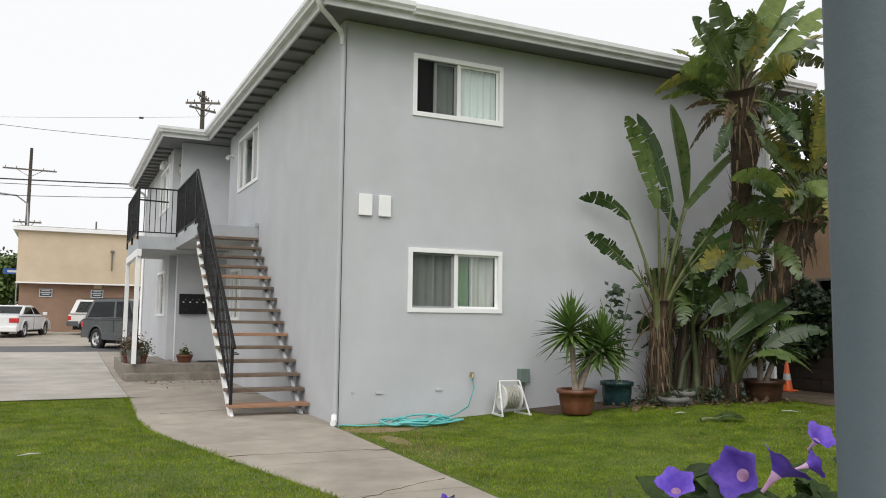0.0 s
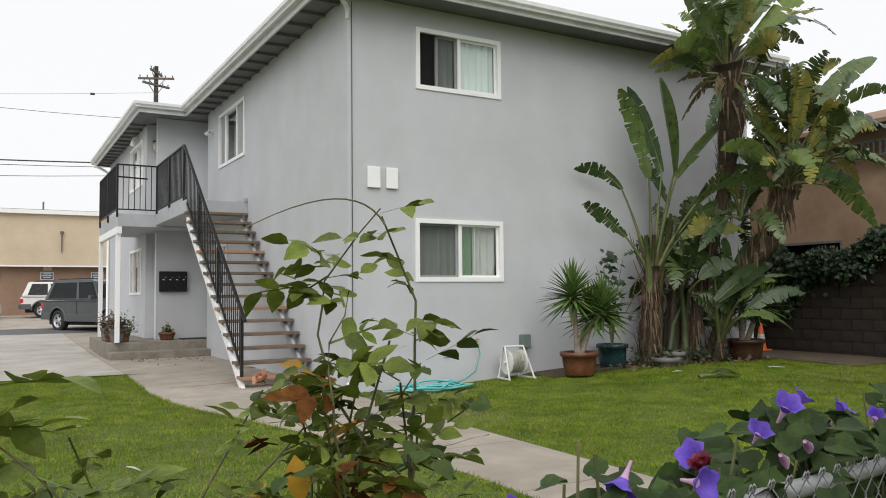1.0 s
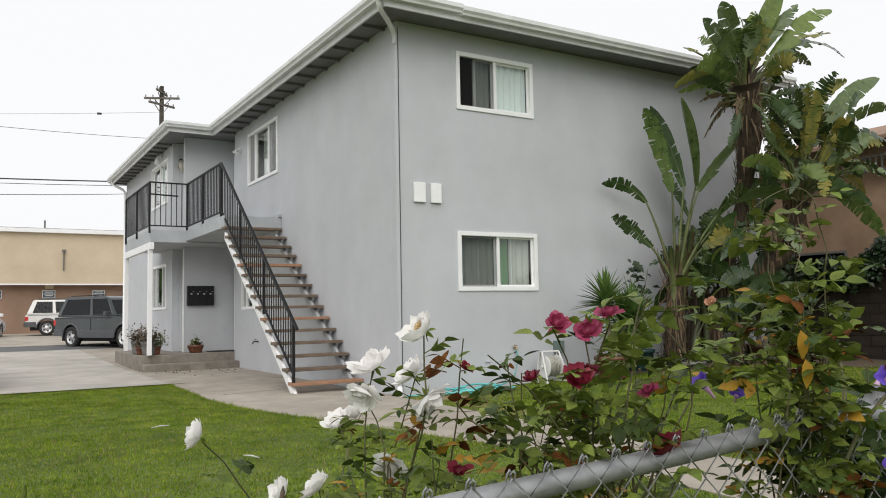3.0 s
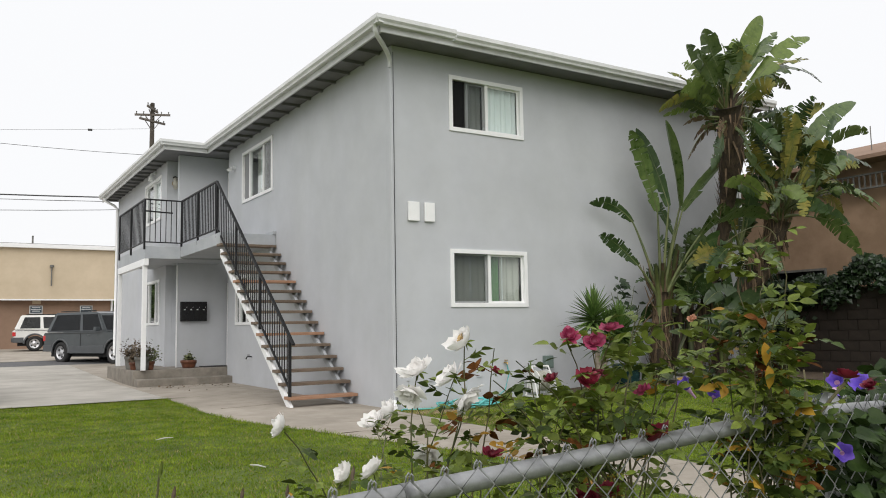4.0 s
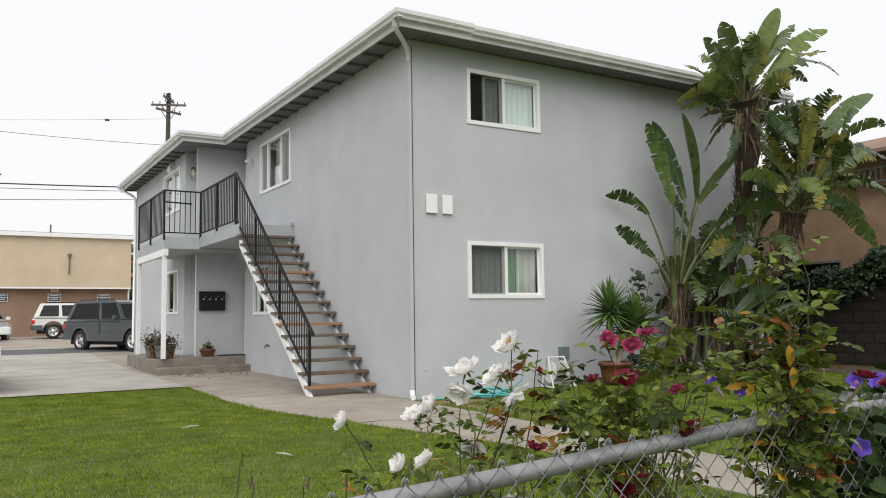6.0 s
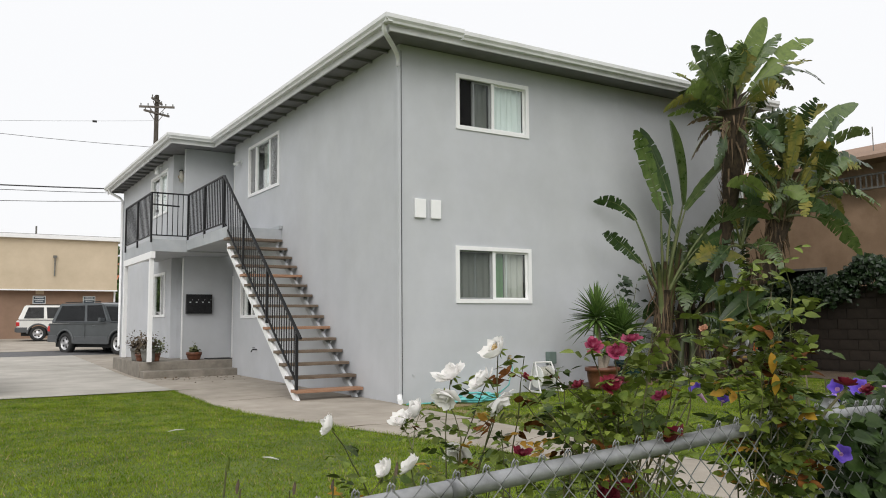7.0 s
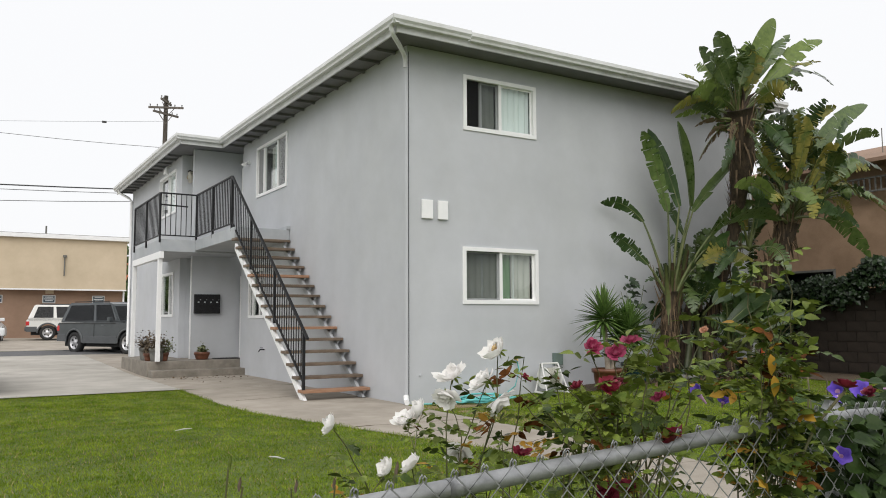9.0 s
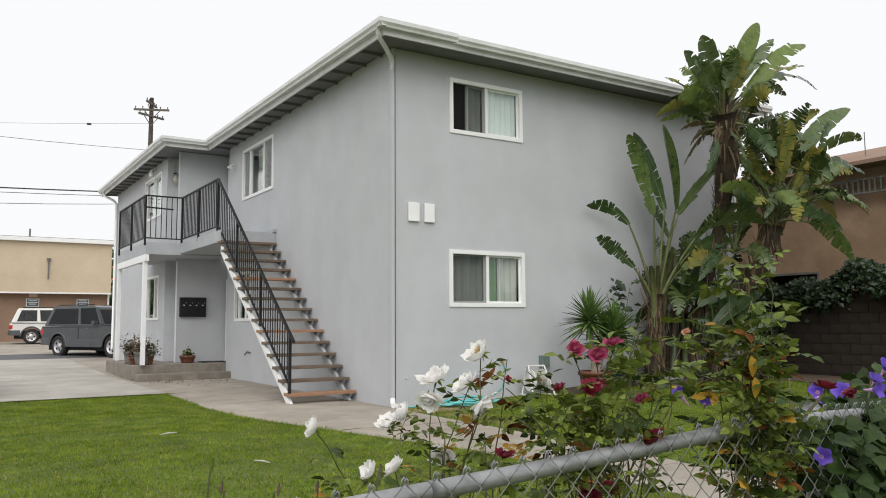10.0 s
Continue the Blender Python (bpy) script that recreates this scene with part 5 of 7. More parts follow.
banana_leaf(right, (7.01, -1.6, 2.93), (7.36, -1.7, 3.98), (9.24, -1.9, 5.42), 0.36, 0.08, 0.2, LEAF)
banana_leaf(right, (7.01, -1.6, 2.93), (7.37, -1.8, 3.86), (9.22, -2.1, 4.76), 0.32, 0.14, 0.5, LEAF)
banana_leaf(right, (7.01, -1.6, 2.93), (7.2, -1.9, 3.62), (9.07, -2.2, 4.06), 0.34, 0.16, 0.6, LEAF_DARK)
banana_leaf(right, (7.01, -1.6, 2.93), (7.1, -1.9, 3.41), (8.96, -2.3, 3.23), 0.34, 0.2, 0.6, LEAF_YELLOW)
banana_leaf(right, (7.01, -1.6, 2.93), (7.15, -1.8, 3.22), (8.22, -2.2, 2.93), 0.3, 0.15, 0.6, LEAF_DARK)
banana_leaf(right, (7.01, -1.6, 2.93), (6.75, -1.7, 3.62), (5.66, -1.9, 4.08), 0.3, 0.1, 0.4, LEAF)
banana_leaf(right, (7.01, -1.6, 2.93), (6.51, -1.8, 3.28), (5.06, -2.0, 3.43), 0.3, 0.12, 0.4, LEAF_LIGHT)
banana_leaf(right, (7.01, -1.6, 2.93), (6.55, -2.0, 3.46), (6.73, -2.4, 3.12), 0.3, 0.15, 0.4, LEAF_LIGHT)
banana_leaf(right, (7.01, -1.6, 2.93), (7.48, -1.5, 3.92), (8.57, -1.3, 4.96), 0.34, 0.1, 0.5, LEAF_DARK)
banana_leaf(right, (7.01, -1.6, 2.93), (6.2, -2.0, 2.94), (4.49, -2.2, 2.72), 0.3, 0.1, 0.3, LEAF)
banana_leaf(right, (7.01, -1.6, 2.93), (7.33, -1.5, 4.23), (7.9, -1.4, 5.3), 0.34, 0.1, 0.5, LEAF)
banana_leaf(low, (6.28, -0.8, 0.45), (6.35, -1.1, 1.43), (7.04, -1.2, 2.33), 0.42, 0.05, 0.05, LEAF_DARK)
banana_leaf(low, (6.28, -0.8, 0.45), (6.19, -1.3, 1.17), (7.13, -1.6, 1.57), 0.34, 0.12, 0.3, LEAF)
banana_leaf(low, (6.28, -0.8, 0.45), (6.36, -1.3, 1.0), (7.27, -1.7, 1.27), 0.3, 0.14, 0.4, LEAF_DARK)
banana_leaf(low, (6.28, -0.8, 0.45), (6.22, -1.0, 1.34), (6.24, -1.0, 2.22), 0.36, 0.08, 0.2, LEAF_DARK)
banana_leaf(low, (6.28, -0.8, 0.45), (6.13, -1.4, 0.92), (6.85, -1.8, 0.68), 0.28, 0.15, 0.3, LEAF)
banana_leaf(low, (6.28, -0.8, 0.45), (5.99, -1.0, 1.51), (5.46, -0.9, 2.11), 0.32, 0.1, 0.3, LEAF_DARK)
banana_leaf(low, (6.28, -0.8, 0.45), (5.77, -1.2, 1.17), (7.0, -1.3, 1.79), 0.34, 0.1, 0.1, LEAF_DARK)


def more_leaves(parent, core, count, reach, lift, seed, mats, width=0.3, low_el=-0.2, high_el=1.3):
    """Leaves that fill a crown round its core."""
    rnd = random.Random(seed)
    core = Vector(core)
    for k in range(count):
        az = k * 2.39996 + rnd.uniform(-0.4, 0.4)
        el = rnd.uniform(low_el, high_el)
        az += rnd.uniform(-0.8, 0.8)
        d = Vector((math.cos(az) * math.cos(el), math.sin(az) * math.cos(el) * 0.75, math.sin(el)))
        a = core + d * reach * rnd.uniform(0.28, 0.5) + Vector((0, 0, lift))
        b = a + d * reach * rnd.uniform(0.55, 0.85) - Vector((0, 0, 0.22 * reach * (1.2 - el)))
        b.y = min(b.y, -0.12)
        a.y = min(a.y, -0.12)
        banana_leaf(parent, core, a, b, width * rnd.choice((0.5, 0.85, 1.0, 1.15)), rnd.uniform(0.04, 0.26), rnd.uniform(0.4, 0.9), rnd.choice(mats))


more_leaves(tall, (5.38, -1.9, 4.6), 26, 1.15, 0.1, 101, (LEAF, LEAF_LIGHT, LEAF_LIGHT, LEAF, LEAF_YELLOW), 0.34, 0.05)
more_leaves(tall, (5.42, -1.88, 4.55), 10, 0.75, 0.0, 107, (LEAF_DARK, LEAF, DRYLEAF), 0.26, -0.7, 0.3)
more_leaves(right, (7.05, -1.65, 3.05), 22, 1.5, 0.15, 102, (LEAF, LEAF_DARK, LEAF_DARK, LEAF_YELLOW), 0.32, -0.4)
more_leaves(clump, (5.6, -0.6, 1.25), 16, 0.85, 0.1, 110, (LEAF_DARK, LEAF_DARK, LEAF), 0.34, -0.4, 1.1)
more_leaves(clump, (5.55, -0.65, 1.7), 14, 1.0, 0.1, 103, (LEAF_DARK, LEAF_DARK, LEAF), 0.32, -0.3)
more_leaves(low, (6.35, -0.85, 0.7), 9, 0.95, 0.1, 104, (LEAF_DARK, LEAF_DARK, LEAF), 0.3, 0.0)
more_leaves(right, (7.15, -1.6, 4.1), 20, 1.15, 0.05, 108, (LEAF, LEAF_DARK, LEAF_DARK, LEAF_YELLOW), 0.3, -0.5, 1.0)
more_leaves(tall, (6.3, -1.6, 4.7), 10, 0.9, 0.05, 109, (LEAF, LEAF_DARK, LEAF_YELLOW), 0.3, -0.3, 0.9)
more_leaves(right, (6.35, -1.25, 2.5), 14, 1.05, 0.1, 105, (LEAF_DARK, LEAF_DARK, LEAF, LEAF_YELLOW), 0.32, -0.3)
more_leaves(right, (7.6, -1.9, 3.4), 14, 1.2, 0.1, 106, (LEAF_DARK, LEAF, LEAF_YELLOW), 0.32, -0.2)
# dry hanging stalks under the crowns
rd = random.Random(9)
for parent, c, n in ((tall, (5.45, -1.85, 4.45), 34), (right, (6.98, -1.55, 2.9), 46), (clump, (4.93, -0.65, 1.5), 20)):
    for k in range(n):
        a = rd.uniform(0, 6.283)
        o = Vector((math.cos(a), math.sin(a) * 0.8, 0))
        p = Vector(c) + o * 0.09 + Vector((0, 0, rd.uniform(-0.25, 0.25)))
        ln = rd.uniform(0.3, 0.75)
        q = p + o * ln * rd.uniform(0.15, 0.6) + Vector((0, 0, ln * rd.choice((-0.9, -0.6, 0.8, 0.9))))
        if q.y > -0.05:
            continue
        part("dry_stalk", tube(bmesh.new(), [p, (p + q) / 2 + o * 0.05, q], [0.016, 0.013, 0.005], 5), DRYLEAF, parent)
# spent flower bracts in the tall crown
for k, (dx, dz) in enumerate(((-0.1, 0.32), (0.05, 0.3), (0.2, 0.27))):
    part("flower_bract", tube(bmesh.new(), [(5.35, -2.0, 4.75), (5.35 + dx, -2.1, 4.75 + dz * 0.7), (5.35 + dx * 2.6, -2.2, 4.75 + dz)], [0.03, 0.03, 0.004], 6), FIBRE, tall, smooth=True)


def sword_rosette(centre, count, length, seed, parent, width=0.025):
    rnd = random.Random(seed)
    verts, faces = [], []
    c = Vector(centre)
    for k in range(count):
        az = k * 2.39996 + rnd.uniform(-0.2, 0.2)
        el = math.radians(85 - 118 * (k / count) ** 0.9 + rnd.uniform(-8, 8))
        ln = length * rnd.uniform(0.75, 1.08)
        o = Vector((math.cos(az), math.sin(az), 0))
        d = o * math.cos(el) + Vector((0, 0, math.sin(el)))
        s = Vector((-o.y, o.x, 0))
        up = s.cross(d) * -1
        base = c + d * 0.03 - Vector((0, 0, 0.16 * k / count))
        n = len(verts)
        for i in range(5):
            f = i / 4
            p = base + d * ln * f + Vector((0, 0, -0.10 * ln * f * f))
            w = width * (0.6, 1.0, 0.9, 0.6, 0.05)[i]
            verts += [p - s * w + up * w * 0.5, p, p + s * w + up * w * 0.5]
        for i in range(4):
            a = n + i * 3
            faces += [(a, a + 1, a + 4, a + 3), (a + 1, a + 2, a + 5, a + 4)]
    mesh_part("leaf_rosette", verts, faces, YUCCA, parent)


def leaf_cloud(name, label, category, material, where, count, size, seed, parent=None, kind=""):
    """Many small leaves, each folded along its rib."""
    rnd = random.Random(seed)
    verts, faces = [], []
    for _ in range(count):
        c, nrm = where(rnd)
        c, nrm = Vector(c), Vector(nrm)
        nrm = (nrm + Vector((rnd.gauss(0, 0.5), rnd.gauss(0, 0.5), rnd.gauss(0, 0.5)))).normalized()
        d = nrm.cross(Vector((rnd.gauss(0, 1), rnd.gauss(0, 1), rnd.gauss(0, 1)))).normalized()
        s = nrm.cross(d)
        ln = size * rnd.uniform(0.6, 1.25)
        n = len(verts)
        verts += [c, c + d * ln * 0.45 + s * ln * 0.42 + nrm * ln * 0.1, c + d * ln, c + d * ln * 0.45 - s * ln * 0.42 + nrm * ln * 0.1, c + d * ln * 0.5]
        faces += [(n, n + 1, n + 4), (n + 1, n + 2, n + 4), (n + 2, n + 3, n + 4), (n + 3, n, n + 4)]
    ob = mesh_part(name, verts, faces, material, parent)
    if category:
        tagged(ob, label, category, kind=kind)
    return ob


def pot(name, label, x, y, z, r0, r1, h, material, rim=0.03):
    ob = thing(name, label, "plant pot", at=(x, y, z))
    part("bowl", lathe([(0.01, 0), (r0, 0), (r0 * 1.04, 0.02), ((r0 + r1) / 2 * 1.06, h * 0.45), (r1, h - 0.07), (r1 + rim, h - 0.065), (r1 + rim * 1.1, h - 0.01), (r1 + rim * 0.5, h), (r1 - 0.02, h - 0.005), (r1 - 0.03, h - 0.06)], 28), material, ob, smooth=True)
    part("soil", lathe([(0.001, h - 0.05), (r1 - 0.015, h - 0.055)], 20), DIRT, ob)
    return ob


pot("terracotta_pot", "glazed terracotta pot on the lawn's edge", 3.19, -0.93, 0.135, 0.2, 0.25, 0.34, TERRA)
yucca = thing("yucca", "spiky green yucca with two heads in the terracotta pot", "plant")
for pts, c, k, sd in (([(3.16, -0.94, 0.42), (3.12, -0.95, 0.8), (3.08, -0.95, 1.3)], (3.07, -0.95, 1.36), 135, 4), ([(3.22, -0.93, 0.42), (3.36, -0.97, 0.8), (3.55, -1.0, 1.08)], (3.58, -1.0, 1.13), 150, 5), ([(3.24, -0.9, 0.42), (3.30, -0.9, 0.7), (3.42, -0.88, 0.98)], (3.46, -0.86, 1.05), 50, 6)):
    part("stem", tube(bmesh.new(), pts, [0.045, 0.04, 0.038], 9), BARK, yucca, smooth=True)
    sword_rosette(c, k, 0.52, sd, yucca)
pot("teal_pot", "dark teal glazed pot beside the wall", 4.28, -0.42, 0.16, 0.19, 0.22, 0.36, TEAL)
vine = thing("potted_shrub", "thin dark leggy shrub in the teal pot", "plant")
rv = random.Random(77)
for k in range(7):
    a = rv.uniform(0, 6.28)
    top = Vector((4.28 + 0.3 * math.cos(a), -0.42 + 0.18 * math.sin(a), rv.uniform(0.9, 1.9)))
    part("stem", tube(bmesh.new(), [(4.28, -0.42, 0.45), Vector((4.28, -0.42, 0.9)).lerp(top, 0.4), top], [0.012, 0.009, 0.004], 6), STALK, vine)
leaf_cloud("foliage", "", "", IVY, lambda r: ((4.28 + r.gauss(0, 0.13), -0.42 + r.gauss(0, 0.08), r.uniform(0.75, 1.95)), (0, -0.4, 1)), 90, 0.13, 78, vine)
pot("brown_pot", "brown glazed pot at the end of the wall", 6.97, -0.75, 0.15, 0.24, 0.3, 0.36, BROWNPOT)
yuc2 = thing("yucca", "dark spiky yucca in the brown pot", "plant")
for pts, c, k, sd in (([(6.9, -0.75, 0.45), (6.88, -0.78, 0.8), (6.85, -0.8, 1.1)], (6.85, -0.8, 1.15), 80, 14), ([(7.02, -0.75, 0.45), (7.15, -0.8, 0.8), (7.32, -0.85, 1.1)], (7.34, -0.86, 1.15), 70, 15)):
    part("stem", tube(bmesh.new(), pts, [0.05, 0.045, 0.04], 9), BARK, yuc2, smooth=True)
    sword_rosette(c, k, 0.45, sd, yuc2)
pot("grey_pot", "small weathered grey pot in the dirt bed", 5.3, -0.75, 0.15, 0.11, 0.14, 0.22, GREYPOT)
pot("grey_pot", "low weathered stone bowl in the dirt bed", 5.0, -0.85, 0.14, 0.15, 0.2, 0.16, GREYPOT)


def ivy_place(rnd):
    y = rnd.uniform(-9, 0.7)
    top = 2.12 + 0.16 * math.sin(y * 2.1) + 0.1 * math.sin(y * 5.3)
    if rnd.random() < 0.6:
        z = top - abs(rnd.gauss(0, 0.22))
    else:
        hang = 1.15 * max(math.sin(y * 1.3 + 1.2), 0.25) ** 2
        z = top - rnd.random() * (0.35 + hang)
    return (9.08 + rnd.uniform(-0.22, 0.12) - (0.1 if z > 1.6 else 0), y, z), (-0.8, -0.3, 0.6)


leaf_cloud("ivy", "dense dark ivy spilling over the block wall", "ivy", IVY, ivy_place, 19000, 0.11, 5, kind="stuff")
leaf_cloud("ground_cover", "low weeds and litter round the plant stems", "weeds", IVY, lambda r: ((r.uniform(4.6, 6.6), r.uniform(-0.95, -0.3), r.uniform(0.15, 0.42)), (0, -0.4, 1)), 600, 0.07, 6, kind="stuff")
leaf_cloud("leaf_litter", "dry brown leaves under the plants", "leaf litter", DRYLEAF, lambda r: ((r.uniform(4.0, 7.4), r.uniform(-1.2, -0.2), 0.19), (0, 0, 1)), 260, 0.09, 7, kind="stuff")

# fallen leaf and pale scraps on the lawn
fl = thing("fallen_leaf", "fallen green banana leaf lying on the lawn", "leaf")
banana_leaf(fl, (4.15, -2.3, 0.16), (4.35, -2.35, 0.18), (4.78, -2.45, 0.17), 0.2, 0.1, 0.1, LEAF)
for x, y, a in ((-3.55, -1.25, 0.4), (-3.3, -3.6, 1.9), (4.3, -1.75, 0.1), (6.0, -2.1, 2.2)):
    z = gz(x, y) + 0.045
    c, s = math.cos(a) * 0.11, math.sin(a) * 0.11
    b = part("palm_scrap", tube(bmesh.new(), [(x - c, y - s, z), (x, y + 0.004, z + 0.006), (x + c, y + s, z)], [0.004, 0.008, 0.003], 6), CURTAIN, smooth=True)
    tagged(b, "pale dry scrap of leaf lying on the lawn", "leaf")

# hose, reel and service box at the wall's foot
hose = thing("garden_hose", "aqua garden hose heaped in loose coils by the wall", "hose")
rh = random.Random(8)
pts = []
for k in range(150):
    a = k * 0.32
    rx, ry = 0.42 + 0.13 * math.sin(k * 0.37), 0.17 + 0.07 * math.sin(k * 0.53 + 1)
    x = 1.05 + rx * math.cos(a) + 0.08 * math.sin(k * 0.21)
    y = -0.42 + ry * math.sin(a)
    pts.append((x, y, gz(x, y) + 0.03 + 0.10 * k / 150 * (0.6 + 0.4 * math.sin(k * 0.9))))
part("coil", tube(bmesh.new(), pts, 0.0135, 7), HOSE, hose, smooth=True)
part("tail", tube(bmesh.new(), [(0.75, -0.32, 0.03), (0.45, -0.33, 0.025), (0.2, -0.28, 0.025), (0.02, -0.2, 0.03), (-0.06, -0.3, 0.03)], 0.011, 7), HOSE, hose, smooth=True)
part("riser", tube(bmesh.new(), [(1.35, -0.4, 0.08), (1.65, -0.25, 0.11), (1.9, -0.14, 0.2), (2.02, -0.09, 0.45), (2.0, -0.06, 0.60)], 0.011, 7), HOSE, hose, smooth=True)
bib = thing("hose_bib", "brass hose bib on the front wall", "tap", at=(2.0, 0, 0.62))
part("pipe", tube(bmesh.new(), [(0, 0.0, 0), (0, -0.07, 0), (0, -0.08, -0.03)], 0.014, 8), BRASS, bib)
part("wheel", tube(bmesh.new(), [(0, -0.05, 0.03), (0, -0.05, 0.045)], 0.03, 10), BRASS, bib)
reel = thing("hose_reel", "white plastic hose reel cart wound with pale hose", "hose reel", at=(2.45, -0.36, gz(2.45, -0.36) + 0.02))
for s in (-1, 1):
    x = s * 0.2
    part("side_frame", tube(bmesh.new(), [(x * 1.35, -0.22, 0.0), (x, 0.02, 0.53), (x, 0.06, 0.53), (x * 1.1, 0.2, 0.0)], 0.016, 8), PLASTIC, reel, smooth=True)
    part("flange", lathe([(0.03, -0.01), (0.2, -0.01), (0.2, 0.01), (0.03, 0.01)], 24), PLASTIC, reel).matrix_local = pose(x * 0.78, 0.03, 0.27, 0, 90, 0)
    part("foot", bar((x * 1.4, -0.24, 0.012), (x * 1.15, 0.22, 0.012), 0.03), PLASTIC, reel)
part("handle", tube(bmesh.new(), [(-0.2, 0.03, 0.53), (0.2, 0.03, 0.53)], 0.017, 8), PLASTIC, reel)
part("axle", tube(bmesh.new(), [(-0.22, 0.03, 0.27), (0.24, 0.03, 0.27)], 0.025, 8), PLASTIC, reel)
pts = [(0.125 * math.cos(k * 0.021), 0.03 + (0.115 + 0.06 * k / 560) * math.cos(k * 0.5), 0.27 + (0.115 + 0.06 * k / 560) * math.sin(k * 0.5)) for k in range(560)]
part("wound_hose", tube(bmesh.new(), pts, 0.012, 6), GREYHOSE, reel, smooth=True)
reel.scale = (0.82, 0.82, 0.88)
ub = thing("service_box", "grey-green service box on a conduit against the wall", "utility box", at=(2.86, -0.002, 0.6))
part("box", boxm(-0.08, 0.08, -0.1, 0, -0.1, 0.1, 0.01), UTIL, ub)
part("conduit", tube(bmesh.new(), [(0, -0.05, -0.1), (0, -0.05, -0.46)], 0.018, 8), GREYPOT, ub)
for u, z in ((0.22, 0.43), (0.6, 0.41), (1.5, 0.43)):
    b = part("wall_vent", wbox(plane_front, u - (0.015 if u < 0.3 else 0.05), u + (0.015 if u < 0.3 else 0.05), 0.001, 0.02, z - 0.015, z + 0.012, 0.003), STUCCO)
    tagged(b, "small grey painted stub on the stucco wall", "fitting")

# traffic cone and barricade in the passage
cone = thing("traffic_cone", "orange traffic cone with a white band", "traffic cone", at=(8.72, 0.3, gz(8.72, 0.3) + 0.02))
part("base", boxm(-0.18, 0.18, -0.18, 0.18, 0, 0.035, 0.01), ORANGE, cone)
part("cone", lathe([(0.13, 0.035), (0.035, 0.7), (0.025, 0.71)], 20), ORANGE, cone, smooth=True)
part("band", lathe([(0.1005, 0.26), (0.075, 0.42)], 20), SIGNLIGHT, cone, "white reflective band", True)
cone.scale = (0.75, 0.75, 0.75)
bc = thing("barricade", "orange and white plastic barricade in the passage", "barricade", at=(8.5, 1.2, 0.15))
part("panel", boxm(-0.3, 0.3, -0.02, 0.02, 0.15, 0.75, 0.01), ORANGE, bc)
part("stripe", boxm(-0.28, 0.28, -0.026, -0.021, 0.4, 0.55), SIGNLIGHT, bc)
part("leg", boxm(-0.3, -0.26, -0.2, 0.2, 0, 0.15), PLASTIC, bc)
part("leg", boxm(0.26, 0.3, -0.2, 0.2, 0, 0.15), PLASTIC, bc)

# pots on the landing
for x, y, r, h, m, leafm, lab in ((-1.86, 8.50, 0.16, 0.30, GREYPOT, SUCC, "square-shouldered grey pot on the landing"), (-1.70, 8.52, 0.10, 0.2, TERRA, SUCC_GREEN, "small terracotta pot on the landing"), (-1.96, 9.2, 0.15, 0.30, GREYPOT, SUCC, "tall grey pot on the landing"), (-1.98, 8.80, 0.1, 0.18, TERRA, SUCC, "small terracotta pot on the landing"), (-0.78, 8.72, 0.17, 0.18, TERRA, SUCC_GREEN, "low terracotta bowl on the landing")):
    pot("terracotta_pot" if m is TERRA else "grey_pot", lab, x, y, 0.362, r * 0.8, r, h, m, 0.015)
    spread = 0.2 if h > 0.19 else 0.085

    def place(rnd, x=x, y=y, h=h, spread=spread):
        return (x + rnd.gauss(0, spread * 0.5), y + rnd.gauss(0, spread * 0.5), 0.36 + h + abs(rnd.gauss(0, spread * 0.7))), (0, 0, 1)

    plant = thing("succulent_plant", "dusty red and green succulent in a pot on the landing", "plant")
    part("stem", tube(bmesh.new(), [(x, y, 0.36 + h - 0.05), (x, y, 0.36 + h + spread * 0.6)], 0.012, 6), STALK, plant)
    leaf_cloud("foliage", "", "", leafm, place, 420, 0.06, int(x * -100), plant)


# ---- roses and morning glory along the fence ----
ROSE_GREEN = mat("rose_leaf", (0.09, 0.14, 0.018), (0.21, 0.255, 0.05), 0.48, 20, 0.25, 90, island=0.4, stain=0.35, stain_scale=45, spec=0.22, sss=0.22)
ROSE_DARK = mat("rose_leaf_dark", (0.034, 0.06, 0.012), (0.075, 0.11, 0.024), 0.5, 20, 0.25, 90, island=0.4, stain=0.3, stain_scale=45, spec=0.2, sss=0.14)
ROSE_YELLOW = mat("rose_leaf_yellow", (0.34, 0.17, 0.02), (0.50, 0.31, 0.04), 0.5, 20, 0.2, 90, island=0.2, spec=0.25, sss=0.25)
ROSE_BROWN = mat("rose_leaf_brown", (0.075, 0.026, 0.008), (0.18, 0.075, 0.018), 0.85, 20, 0.2, 90, island=0.35, stain=0.4, stain_scale=40, spec=0.08)
CANE = mat("rose_cane", (0.07, 0.085, 0.03), (0.15, 0.12, 0.06), 0.6, 15, 0.2, 60)
OLDCANE = mat("woody_cane", (0.07, 0.05, 0.035), (0.14, 0.10, 0.07), 0.8, 15, 0.3, 60)
PETAL_WHITE = mat("white_petal", (0.86, 0.84, 0.82), (0.92, 0.905, 0.89), 0.6, 25, 0.15, 60, sss=0.3)
PETAL_RED = mat("red_petal", (0.11, 0.006, 0.018), (0.28, 0.02, 0.05), 0.55, 25, 0.2, 60, vary=0.3, sss=0.2)
PETAL_PINK = mat("magenta_petal", (0.22, 0.012, 0.05), (0.42, 0.065, 0.15), 0.55, 25, 0.2, 60, vary=0.2, sss=0.25)
PETAL_FADED = mat("faded_petal", (0.40, 0.16, 0.10), (0.58, 0.34, 0.22), 0.7, 25, 0.2, 60, sss=0.2)
STAMEN = mat("dry_stamens", (0.45, 0.30, 0.12), (0.60, 0.45, 0.22), 0.8, 25, 0.2, 60)
